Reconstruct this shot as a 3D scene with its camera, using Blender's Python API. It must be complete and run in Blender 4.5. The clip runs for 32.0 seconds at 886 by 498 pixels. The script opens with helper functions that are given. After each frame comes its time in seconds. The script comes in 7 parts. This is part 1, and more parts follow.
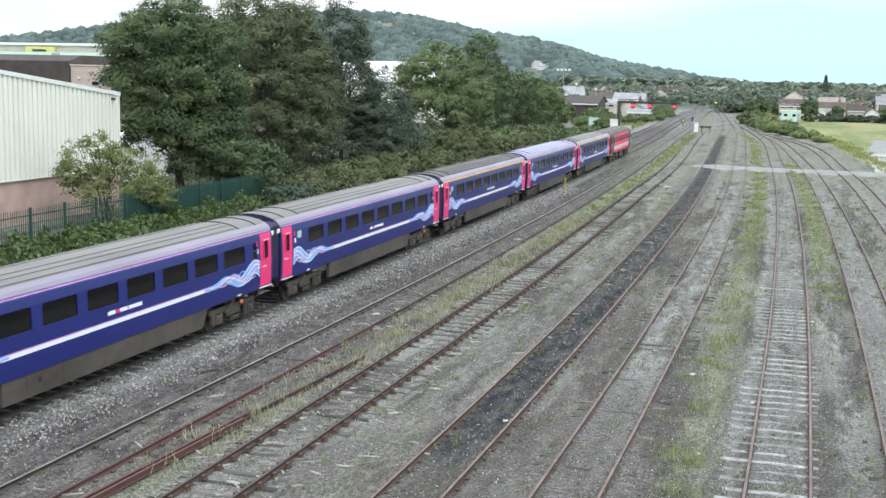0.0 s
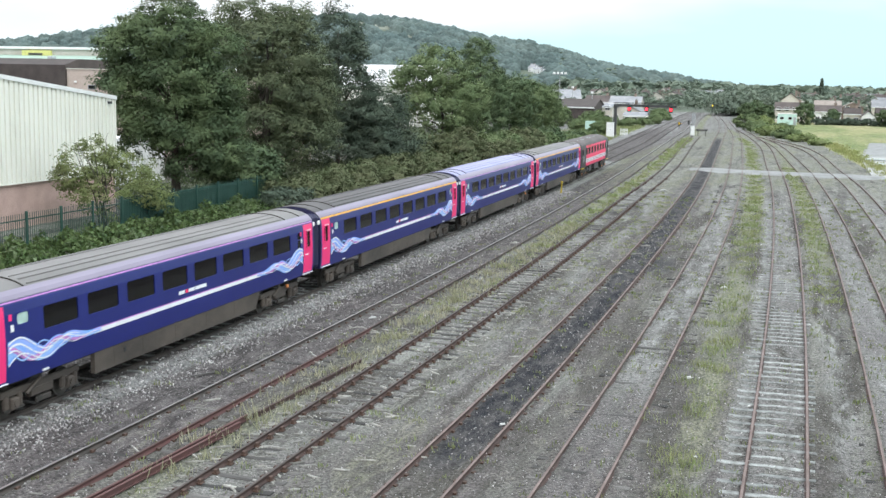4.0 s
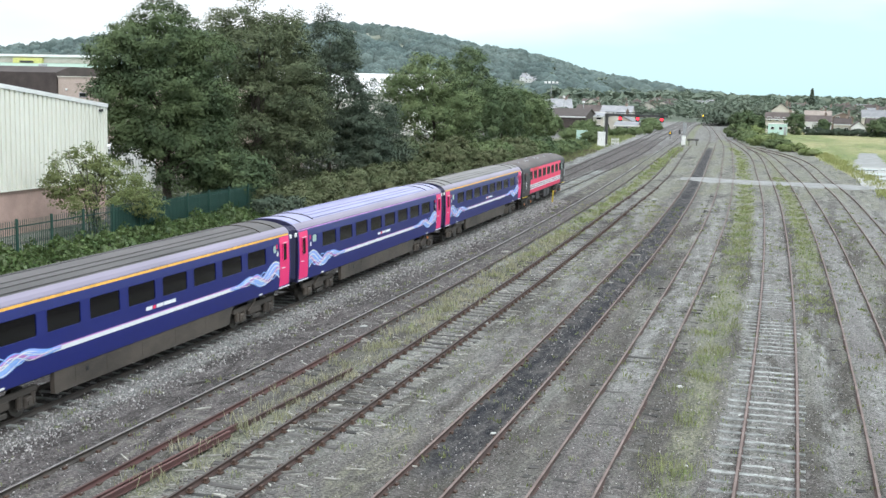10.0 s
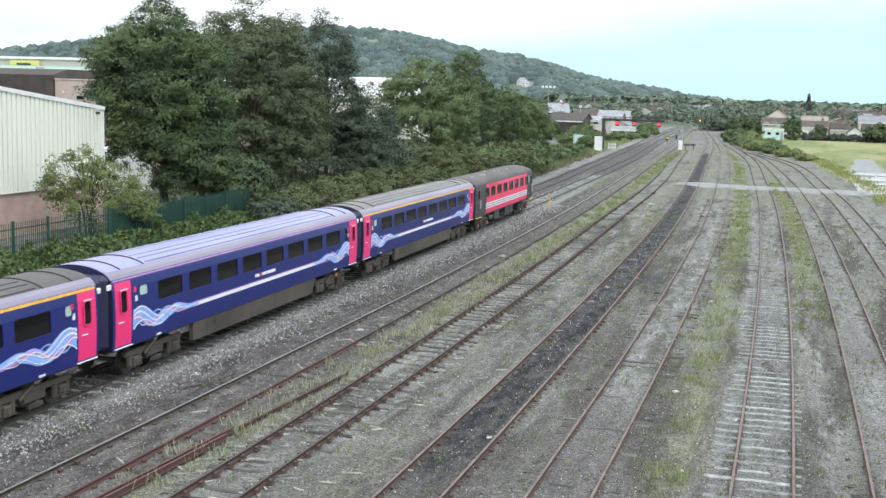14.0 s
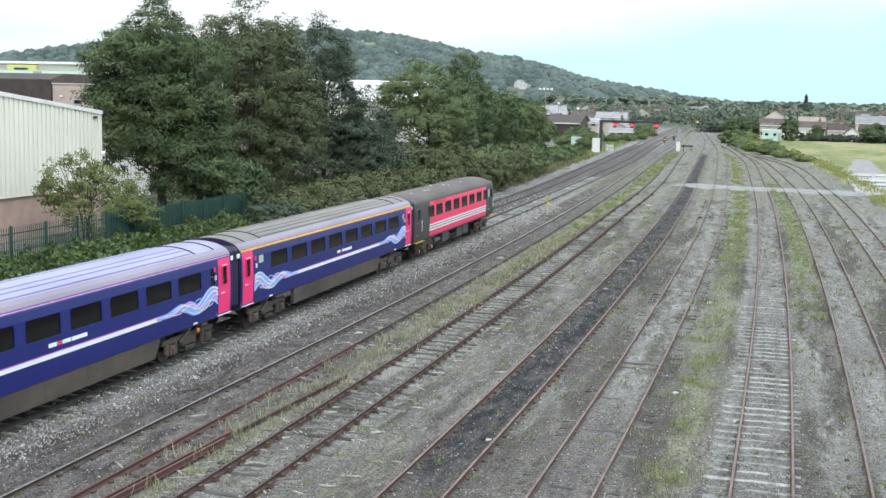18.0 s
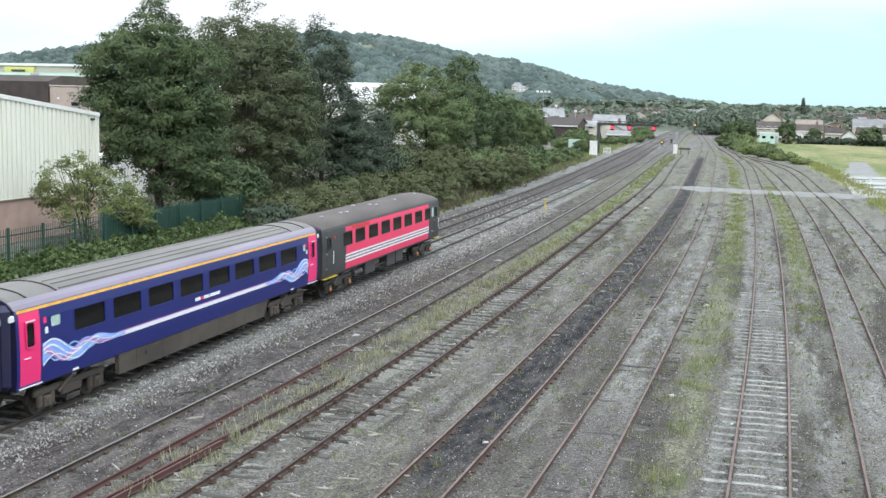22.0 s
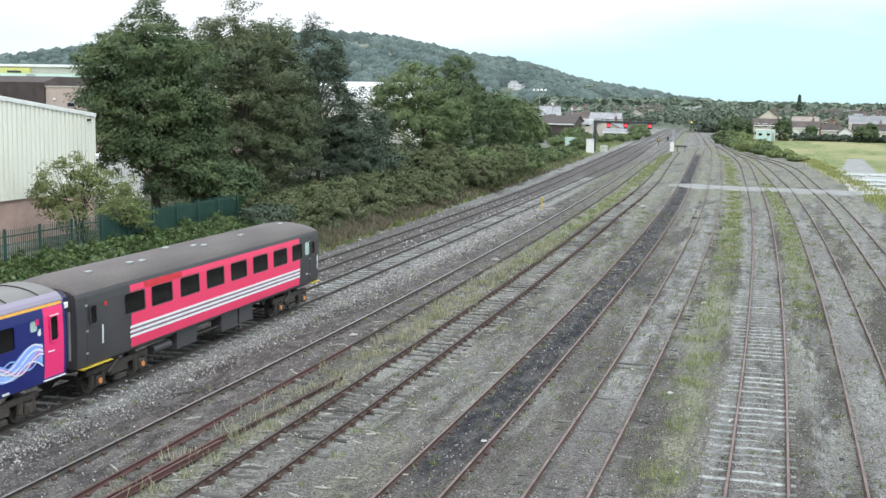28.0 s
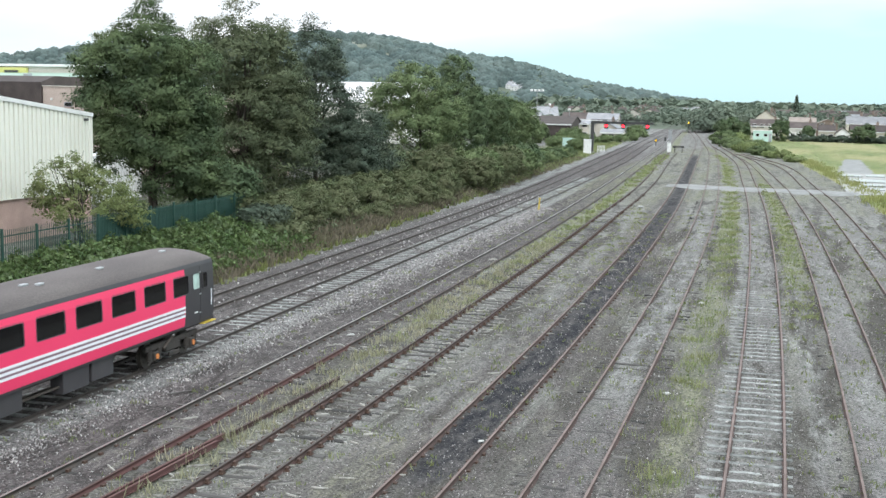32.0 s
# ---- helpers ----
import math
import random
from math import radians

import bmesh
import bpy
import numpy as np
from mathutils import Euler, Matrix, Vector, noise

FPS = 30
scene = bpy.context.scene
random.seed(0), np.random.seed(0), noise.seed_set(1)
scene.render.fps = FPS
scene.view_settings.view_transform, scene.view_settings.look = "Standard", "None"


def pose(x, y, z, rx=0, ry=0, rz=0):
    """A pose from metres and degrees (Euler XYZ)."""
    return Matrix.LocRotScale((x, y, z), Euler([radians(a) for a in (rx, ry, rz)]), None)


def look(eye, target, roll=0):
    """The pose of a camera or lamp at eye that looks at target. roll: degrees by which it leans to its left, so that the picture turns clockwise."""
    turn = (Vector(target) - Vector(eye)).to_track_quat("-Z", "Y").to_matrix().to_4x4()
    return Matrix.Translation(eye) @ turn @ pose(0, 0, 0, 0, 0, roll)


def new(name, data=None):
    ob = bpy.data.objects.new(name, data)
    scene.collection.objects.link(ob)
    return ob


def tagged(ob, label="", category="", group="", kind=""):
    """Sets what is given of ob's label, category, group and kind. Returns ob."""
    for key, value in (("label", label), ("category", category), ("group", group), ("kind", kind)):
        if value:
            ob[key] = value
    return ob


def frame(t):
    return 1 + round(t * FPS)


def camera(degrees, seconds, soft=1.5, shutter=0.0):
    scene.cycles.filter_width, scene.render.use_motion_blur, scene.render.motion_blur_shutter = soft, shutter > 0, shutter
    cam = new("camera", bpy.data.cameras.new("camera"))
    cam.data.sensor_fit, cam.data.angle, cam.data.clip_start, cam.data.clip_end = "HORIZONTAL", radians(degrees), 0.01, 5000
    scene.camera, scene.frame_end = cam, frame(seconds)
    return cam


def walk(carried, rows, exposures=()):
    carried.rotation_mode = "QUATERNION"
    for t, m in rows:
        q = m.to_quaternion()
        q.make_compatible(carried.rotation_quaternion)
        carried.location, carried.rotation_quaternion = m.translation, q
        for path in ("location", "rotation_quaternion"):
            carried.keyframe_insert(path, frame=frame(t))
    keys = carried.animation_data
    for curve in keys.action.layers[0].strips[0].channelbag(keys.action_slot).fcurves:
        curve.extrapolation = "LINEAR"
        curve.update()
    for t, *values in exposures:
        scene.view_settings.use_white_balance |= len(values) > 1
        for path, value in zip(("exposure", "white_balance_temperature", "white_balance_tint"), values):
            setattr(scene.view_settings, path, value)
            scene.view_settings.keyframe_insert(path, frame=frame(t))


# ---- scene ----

# ---- camera ----
EYE = (0.0, 0.0, 9.564)
cam = camera(41.557, 32.0, soft=1.5, shutter=0.4)


def aim(pan, tilt, lean):
    """Pose of the hand-held camera on the bridge: degrees to the right of the line, up, and roll."""
    p, q = radians(pan), radians(tilt)
    way = Vector((math.sin(p) * math.cos(q), math.cos(p) * math.cos(q), math.sin(q)))
    return look(EYE, Vector(EYE) + way * 10, lean)


walk(cam, [(t, aim(a, b, c)) for t, a, b, c in (
    (0, -17.473, -8.347, 1.197), (0.5, -17.427, -8.233, 1.231), (1, -17.401, -8.174, 1.177), (1.5, -17.423, -8.149, 1.324),
    (2, -17.421, -8.134, 1.307), (2.5, -17.385, -8.171, 1.176), (3, -17.370, -8.200, 1.126), (3.5, -17.348, -8.191, 1.155),
    (5.5, -17.184, -8.102, 1.084), (6, -17.158, -8.054, 1.139), (6.5, -17.163, -8.020, 1.069), (7, -17.159, -8.030, 1.077),
    (7.5, -17.134, -8.025, 1.147), (8, -17.067, -7.986, 1.161), (8.5, -17.051, -7.948, 1.172), (9, -17.026, -7.886, 1.260),
    (9.5, -16.945, -7.772, 1.387), (10, -16.886, -7.736, 1.348), (10.5, -16.907, -7.736, 1.358), (11, -16.932, -7.765, 1.367),
    (11.5, -16.944, -7.742, 1.454), (12, -16.866, -7.699, 1.467), (12.5, -16.872, -7.719, 1.265), (13, -16.864, -7.699, 1.462),
    (13.5, -16.788, -7.613, 1.472), (14, -16.725, -7.537, 1.570), (14.5, -16.708, -7.456, 1.426), (16.5, -16.687, -7.408, 1.326),
    (17, -16.679, -7.448, 1.237), (17.5, -16.675, -7.458, 1.233), (18, -16.642, -7.413, 1.294), (18.5, -16.648, -7.381, 1.259),
    (19, -16.650, -7.394, 1.210), (19.5, -16.647, -7.375, 1.280), (20, -16.607, -7.353, 1.283), (20.5, -16.562, -7.321, 1.330),
    (21, -16.536, -7.302, 1.241), (21.5, -16.531, -7.308, 1.219), (22, -16.516, -7.289, 1.363), (22.5, -16.456, -7.225, 1.338),
    (23, -16.355, -7.154, 1.436), (23.5, -16.341, -7.148, 1.331), (24, -16.312, -7.151, 1.368), (24.5, -16.307, -7.142, 1.470),
    (25, -16.341, -7.124, 1.401), (25.5, -16.354, -7.145, 1.325), (27.5, -16.337, -7.255, 1.165), (28, -16.376, -7.345, 1.070),
    (28.5, -16.372, -7.380, 1.133), (29, -16.387, -7.408, 1.090), (29.5, -16.387, -7.400, 1.042), (30, -16.410, -7.421, 0.981),
    (30.5, -16.405, -7.429, 1.066), (31, -16.317, -7.402, 1.210), (31.5, -16.267, -7.356, 1.325), (32, -16.244, -7.332, 1.146),
)], exposures=((0, 0.06), (9, 0.04), (17, 0.0), (32, 0.0)))

# train position along the line, metres from where it stands at 13 s
TRAIN = (-831.96, 2688.8, -3217.2, 1759.7, -469.17, 111.55, -156.14, 53.541)

# ---- light ----
SUN_EL, SUN_AZ = 46, 140
world = bpy.data.worlds.new("sky")
scene.world = world
world.use_nodes = True
wn, wl = world.node_tree.nodes, world.node_tree.links
wn.clear()
sky = wn.new("ShaderNodeTexSky")
sky.sky_type, sky.sun_disc = "NISHITA", False
sky.sun_elevation, sky.sun_rotation = radians(SUN_EL), radians(SUN_AZ)
sky_bg = wn.new("ShaderNodeBackground")
sky_bg.inputs["Strength"].default_value = 0.14
cloud_bg = wn.new("ShaderNodeBackground")
wmap, wtc = wn.new("ShaderNodeMapping"), wn.new("ShaderNodeTexCoord")
wmap.inputs["Scale"].default_value = (1.0, 1.0, 4.0)
wnoise = wn.new("ShaderNodeTexNoise")
wnoise.inputs["Scale"].default_value, wnoise.inputs["Detail"].default_value = 2.3, 5
wramp = wn.new("ShaderNodeValToRGB")
wramp.color_ramp.elements[0].position, wramp.color_ramp.elements[0].color = 0.34, (0.62, 0.92, 0.98, 1)
wramp.color_ramp.elements[1].position, wramp.color_ramp.elements[1].color = 0.64, (0.97, 1.0, 1.06, 1)
wmix, wout = wn.new("ShaderNodeMixShader"), wn.new("ShaderNodeOutputWorld")
wl.new(wtc.outputs["Generated"], wmap.inputs["Vector"])
wl.new(wmap.outputs["Vector"], wnoise.inputs["Vector"])
# the cloud sheet thins low down beyond the yard and thickens overhead
wdir, wlow, whigh, wsum1, wsum2 = wn.new("ShaderNodeSeparateXYZ"), wn.new("ShaderNodeMapRange"), wn.new("ShaderNodeMapRange"), wn.new("ShaderNodeMath"), wn.new("ShaderNodeMath")
wl.new(wtc.outputs["Generated"], wdir.inputs[0])
for node, axis, values in ((wlow, "X", (-0.36, -0.06, 0.06, -0.15)), (whigh, "Z", (0.035, 0.085, -0.02, 0.2))):
    wl.new(wdir.outputs[axis], node.inputs[0])
    for i, value in enumerate(values):
        node.inputs[i + 1].default_value = value
wl.new(wnoise.outputs["Fac"], wsum1.inputs[0])
wl.new(wlow.outputs[0], wsum1.inputs[1])
wl.new(wsum1.outputs[0], wsum2.inputs[0])
wl.new(whigh.outputs[0], wsum2.inputs[1])
wl.new(wsum2.outputs[0], wramp.inputs["Fac"])
wl.new(wramp.outputs["Color"], cloud_bg.inputs["Color"])
wmix.inputs["Fac"].default_value = 0.88
wl.new(sky.outputs["Color"], sky_bg.inputs["Color"])
wl.new(sky_bg.outputs["Background"], wmix.inputs[1])
wl.new(cloud_bg.outputs["Background"], wmix.inputs[2])
# an overcast sky is brighter overhead than at the horizon
wsep, wgrad = wn.new("ShaderNodeSeparateXYZ"), wn.new("ShaderNodeMapRange")
for i, value in enumerate((0.05, 0.75, 1.15, 2.5)):
    wgrad.inputs[i + 1].default_value = value
wl.new(wtc.outputs["Generated"], wsep.inputs[0])
wl.new(wsep.outputs["Z"], wgrad.inputs[0])
wl.new(wgrad.outputs[0], cloud_bg.inputs["Strength"])
wl.new(wmix.outputs["Shader"], wout.inputs["Surface"])
sun = new("sun", bpy.data.lights.new("sun", "SUN"))
sun.data.energy, sun.data.angle, sun.data.color = 1.3, radians(16), (1.0, 0.985, 0.97)
sun_from = Vector((math.sin(radians(SUN_AZ)) * math.cos(radians(SUN_EL)), math.cos(radians(SUN_AZ)) * math.cos(radians(SUN_EL)), math.sin(radians(SUN_EL))))
sun.matrix_world = look(sun_from * 100, (0, 0, 0))


# ---- materials ----
def material(name, colour, rough=0.8, metal=0.0, colour2=None, scale=4.0, bump=0.0, bump_scale=40.0, detail=6, per_object=0.0, per_island=0.0, coat=0.0, stretch=(1, 1, 1), spec=0.5, emit=0.0, speck=None, speck_scale=30.0, speck_at=0.62, lo=0.35, hi=0.65, thin=0.0, grain=0.26):
    """A surface: two mottled colours, a finer grain, an optional sprinkle of a third colour, relief, and change from piece to piece."""
    m = bpy.data.materials.new(name)
    m.use_nodes = True
    n, l = m.node_tree.nodes, m.node_tree.links
    b = n["Principled BSDF"]
    b.inputs["Roughness"].default_value, b.inputs["Metallic"].default_value = rough, metal
    b.inputs["Specular IOR Level"].default_value, b.inputs["Coat Weight"].default_value = spec, coat
    tc, mp = n.new("ShaderNodeTexCoord"), n.new("ShaderNodeMapping")
    mp.inputs["Scale"].default_value = stretch
    l.new(tc.outputs["Object"], mp.inputs["Vector"])

    def noise_at(s, d=detail):
        t = n.new("ShaderNodeTexNoise")
        t.inputs["Scale"].default_value, t.inputs["Detail"].default_value = s, d
        l.new(mp.outputs["Vector"], t.inputs["Vector"])
        return t.outputs["Fac"]

    def blend(kind, fac, a, c):
        x = n.new("ShaderNodeMix")
        x.data_type, x.blend_type = "RGBA", kind
        for socket, value in ((x.inputs[0], fac), (x.inputs[6], a), (x.inputs[7], c)):
            if isinstance(value, bpy.types.NodeSocket):
                l.new(value, socket)
            else:
                socket.default_value = value
        return x.outputs[2]

    def span(fac, a, c, to0=0.0, to1=1.0):
        r = n.new("ShaderNodeMapRange")
        l.new(fac, r.inputs[0])
        for i, v in enumerate((a, c, to0, to1)):
            r.inputs[i + 1].default_value = v
        return r.outputs[0]

    c1 = (*colour, 1)
    c2 = (*(colour2 or [v * 0.75 for v in colour]), 1)
    col = blend("MIX", span(noise_at(scale), lo, hi), c1, c2)
    speckle = span(noise_at(bump_scale, 3), 0.3, 0.7, 1 - grain, 1 + grain * 0.85)
    comb = n.new("ShaderNodeCombineColor")
    for i in range(3):
        l.new(speckle, comb.inputs[i])
    col = blend("MULTIPLY", 1.0, col, comb.outputs[0])
    if speck:
        col = blend("MIX", span(noise_at(speck_scale, 4), speck_at, speck_at + 0.06), col, (*speck, 1))
    if per_object or per_island:
        src = n.new("ShaderNodeObjectInfo").outputs["Random"] if per_object else n.new("ShaderNodeNewGeometry").outputs["Random Per Island"]
        amount = per_object or per_island
        hsv = n.new("ShaderNodeHueSaturation")
        l.new(span(src, 0, 1, 1 - amount, 1 + amount), hsv.inputs["Value"])
        if per_island:
            l.new(span(src, 0, 1, 0.5 - amount * 0.02, 0.5 + amount * 0.025), hsv.inputs["Hue"])
        l.new(col, hsv.inputs["Color"])
        col = hsv.outputs["Color"]
    l.new(col, b.inputs["Base Color"])
    if bump:
        bp = n.new("ShaderNodeBump")
        bp.inputs["Strength"].default_value, bp.inputs["Distance"].default_value = min(1, bump * 8), bump
        l.new(noise_at(bump_scale, 5), bp.inputs["Height"])
        l.new(bp.outputs["Normal"], b.inputs["Normal"])
    if thin:
        # light shines through a leaf
        tr, mx = n.new("ShaderNodeBsdfTranslucent"), n.new("ShaderNodeMixShader")
        mx.inputs[0].default_value = thin
        l.new(col, tr.inputs["Color"])
        l.new(b.outputs[0], mx.inputs[1])
        l.new(tr.outputs[0], mx.inputs[2])
        l.new(mx.outputs[0], n["Material Output"].inputs["Surface"])
    if emit:
        b.inputs["Emission Color"].default_value, b.inputs["Emission Strength"].default_value = c1, emit
    return m


M = {}
M["path"] = material("pale crushed stone", (0.26, 0.265, 0.26), 0.95, colour2=(0.19, 0.19, 0.185), scale=0.6, bump=0.03, bump_scale=10)
M["stone"] = material("loose stone", (0.40, 0.378, 0.37), 0.9, colour2=(0.24, 0.22, 0.214), scale=3, per_island=0.6)
M["debris"] = material("pale litter", (0.46, 0.46, 0.44), 0.8, per_object=0.2)
# rust kept darker than the railhead, shadow on the rail sides included
M["rail_rust"] = material("rusty rail", (0.095, 0.058, 0.05), 0.8, colour2=(0.062, 0.04, 0.035), scale=3, bump=0.004, bump_scale=60, metal=0.2)
M["rail_top"] = material("dull worn railhead", (0.205, 0.152, 0.136), 0.7, colour2=(0.135, 0.096, 0.084), scale=1.5, bump_scale=30, metal=0.2)
M["rail_red"] = material("bright rust rail", (0.115, 0.052, 0.048), 0.85, colour2=(0.09, 0.048, 0.044), scale=2, bump=0.004, bump_scale=60, metal=0.1)
M["rail_dark"] = material("dark running rail", (0.055, 0.047, 0.042), 0.6, colour2=(0.085, 0.068, 0.058), scale=3, metal=0.4)
M["rail_bright"] = material("polished railhead", (0.42, 0.40, 0.38), 0.32, metal=0.9, colour2=(0.3, 0.27, 0.25), scale=2)
M["sleeper_wood"] = material("weathered timber sleeper", (0.105, 0.1, 0.094), 0.95, colour2=(0.042, 0.038, 0.035), scale=1.2, bump=0.015, bump_scale=18, stretch=(0.6, 6, 6), per_object=0.7)
M["sleeper_conc"] = material("weathered concrete sleeper", (0.31, 0.322, 0.31), 0.9, colour2=(0.13, 0.132, 0.125), scale=3, bump=0.006, per_object=0.3)
M["chair"] = material("rusty cast chair", (0.07, 0.045, 0.036), 0.9, colour2=(0.1, 0.06, 0.045), scale=6, metal=0.2)
M["grass"] = material("green grass", (0.13, 0.172, 0.052), 0.8, colour2=(0.21, 0.225, 0.08), scale=0.3, per_island=0.35, thin=0.3)
M["weeds"] = material("yellowing weeds", (0.19, 0.235, 0.092), 0.85, colour2=(0.28, 0.295, 0.14), scale=0.4, per_island=0.35, thin=0.3)
M["dry"] = material("dry straw grass", (0.40, 0.375, 0.275), 0.9, colour2=(0.27, 0.27, 0.16), scale=0.6, per_island=0.3, thin=0.3)
M["brown_grass"] = material("withered brown grass", (0.185, 0.155, 0.115), 0.9, colour2=(0.125, 0.115, 0.07), scale=0.6, per_island=0.3, thin=0.3)
# tree leaves: the lighter mottle of colour2 partly paints in sunlit patches
M["leaf_dark"] = material("dark broad leaves", (0.08, 0.118, 0.06), 0.6, colour2=(0.142, 0.188, 0.086), scale=0.5, per_island=0.12, thin=0.2, lo=0.38, hi=0.64, grain=0.12, spec=0.2)
M["leaf_mid"] = material("green leaves", (0.09, 0.136, 0.066), 0.6, colour2=(0.148, 0.192, 0.095), scale=0.5, per_island=0.12, thin=0.2, lo=0.38, hi=0.64, grain=0.12, spec=0.2)
M["leaf_olive"] = material("olive green leaves", (0.105, 0.132, 0.074), 0.6, colour2=(0.158, 0.182, 0.1), scale=0.5, per_island=0.12, thin=0.2, lo=0.38, hi=0.64, grain=0.12, spec=0.2)
M["leaf_ivy"] = material("ivy leaves", (0.07, 0.112, 0.04), 0.55, colour2=(0.12, 0.162, 0.062), scale=0.7, per_island=0.4, thin=0.25, spec=0.2)
M["meadow"] = material("tall meadow grass", (0.22, 0.25, 0.085), 0.85, colour2=(0.31, 0.31, 0.13), scale=0.1, per_island=0.25, thin=0.4)
M["pink_brick"] = material("beige pink brick", (0.50, 0.41, 0.36), 0.9, colour2=(0.44, 0.36, 0.31), scale=0.8)
M["leaf_grey"] = material("grey green leaves", (0.074, 0.103, 0.074), 0.6, colour2=(0.112, 0.14, 0.098), scale=0.5, per_island=0.12, thin=0.2, lo=0.38, hi=0.64, grain=0.12, spec=0.2)
M["leaf_scrub"] = material("scrub leaves", (0.112, 0.138, 0.066), 0.65, colour2=(0.168, 0.178, 0.098), scale=0.6, per_island=0.12, thin=0.25, grain=0.15, spec=0.2)
M["leaf_pale"] = material("pale yellow green leaves", (0.22, 0.285, 0.10), 0.65, colour2=(0.29, 0.33, 0.15), scale=0.5, per_island=0.25, thin=0.4)
M["leaf_light"] = material("light green leaves", (0.135, 0.186, 0.085), 0.6, colour2=(0.195, 0.245, 0.115), scale=0.5, per_island=0.12, thin=0.2, lo=0.38, hi=0.64, grain=0.12, spec=0.2)
M["leaf_dry"] = material("yellow green leaves", (0.185, 0.232, 0.09), 0.7, colour2=(0.27, 0.30, 0.135), scale=0.8, per_island=0.15, thin=0.35, spec=0.2)
# hill canopy: distance haze is mixed into the leaf colour as grey blue
M["wood"] = material("far woodland canopy with haze", (0.08, 0.11, 0.106), 0.95, colour2=(0.12, 0.152, 0.138), scale=0.012, per_island=0.2, bump=0.8, bump_scale=0.3, grain=0.3, spec=0.1)
# far trees and skyline conifer: green lightened and blued to imitate haze
M["wood_near"] = material("mixed far trees with haze", (0.122, 0.162, 0.125), 0.85, colour2=(0.185, 0.222, 0.162), scale=0.06, per_island=0.14, thin=0.3)
M["hill"] = material("hill pasture", (0.07, 0.092, 0.062), 0.95, colour2=(0.1, 0.12, 0.08), scale=0.006, bump=0.3, bump_scale=0.3)
M["bark"] = material("bark", (0.09, 0.075, 0.06), 0.95, colour2=(0.05, 0.042, 0.035), scale=4, bump=0.02, stretch=(3, 3, 0.6))
M["clad"] = material("cream profiled steel", (0.81, 0.80, 0.725), 0.5, colour2=(0.75, 0.74, 0.66), scale=0.5, stretch=(1, 1, 0.3), grain=0.05)
M["white"] = material("white paint", (0.80, 0.80, 0.79), 0.5, colour2=(0.7, 0.7, 0.69), scale=1, grain=0.05)
M["brick"] = material("pinkish brick", (0.46, 0.325, 0.285), 0.9, colour2=(0.37, 0.26, 0.225), scale=1.2, bump=0.004, per_object=0.14)
M["mortar"] = material("mortar", (0.42, 0.35, 0.31), 0.95)
M["fence"] = material("green coated steel", (0.016, 0.055, 0.043), 0.5, colour2=(0.026, 0.072, 0.055), scale=1.2, grain=0.12)
M["screen"] = material("green windbreak mesh", (0.03, 0.078, 0.063), 0.7, colour2=(0.042, 0.098, 0.08), scale=0.8)
M["roof_dark"] = material("dark brown roofing", (0.045, 0.035, 0.032), 0.8, colour2=(0.07, 0.055, 0.05), scale=1)
M["roof_green"] = material("pale green roof sheet", (0.3, 0.42, 0.34), 0.5, colour2=(0.26, 0.37, 0.3), scale=0.4, grain=0.05)
# buff roofs of the back row, lightened further to suggest haze
M["roof_tan"] = material("buff tiles paled for haze", (0.3, 0.255, 0.225), 0.9, colour2=(0.24, 0.2, 0.175), scale=0.5, bump=0.02, bump_scale=3)
M["roof_red"] = material("brown clay tiles", (0.062, 0.048, 0.045), 0.9, colour2=(0.095, 0.077, 0.07), scale=0.5, bump=0.02, bump_scale=3, per_object=0.25)
M["roof_grey"] = material("grey slates", (0.22, 0.225, 0.24), 0.8, colour2=(0.3, 0.3, 0.31), scale=0.5, per_object=0.2)
M["render"] = material("pale rendered wall", (0.60, 0.57, 0.51), 0.9, colour2=(0.5, 0.46, 0.4), scale=0.4, per_object=0.2)
M["house_brick"] = material("brown brick wall", (0.27, 0.21, 0.175), 0.9, colour2=(0.21, 0.16, 0.135), scale=0.6, per_object=0.2)
M["glass_dark"] = material("dark window glass", (0.012, 0.013, 0.015), 0.06, spec=0.5, grain=0.05)
M["grey_steel"] = material("galvanised steel", (0.42, 0.43, 0.44), 0.5, metal=0.5, colour2=(0.33, 0.34, 0.35), scale=1)
M["dark_steel"] = material("dark painted steel", (0.035, 0.036, 0.038), 0.55, colour2=(0.055, 0.055, 0.055), scale=2, grain=0.05)
M["black"] = material("black", (0.012, 0.012, 0.013), 0.6, grain=0.05)
M["sign_yellow"] = material("faded yellow sign", (0.66, 0.64, 0.22), 0.6, grain=0.05)
M["yellow"] = material("yellow paint", (0.62, 0.45, 0.05), 0.6)
M["mint"] = material("pale mint cladding", (0.50, 0.68, 0.62), 0.6, colour2=(0.44, 0.6, 0.55), scale=0.5, grain=0.05)
M["panel"] = material("dull pale sheet", (0.42, 0.45, 0.44), 0.8, colour2=(0.3, 0.33, 0.32), scale=0.5)
M["concrete"] = material("pale concrete slab", (0.36, 0.36, 0.345), 0.9, colour2=(0.27, 0.27, 0.255), scale=0.3)
M["red_lamp"] = material("lit red signal lens", (1.0, 0.03, 0.05), 0.3, emit=4.0, grain=0.05)
M["amber_lamp"] = material("lit amber lens", (1.0, 0.62, 0.05), 0.3, emit=3.0, grain=0.05)


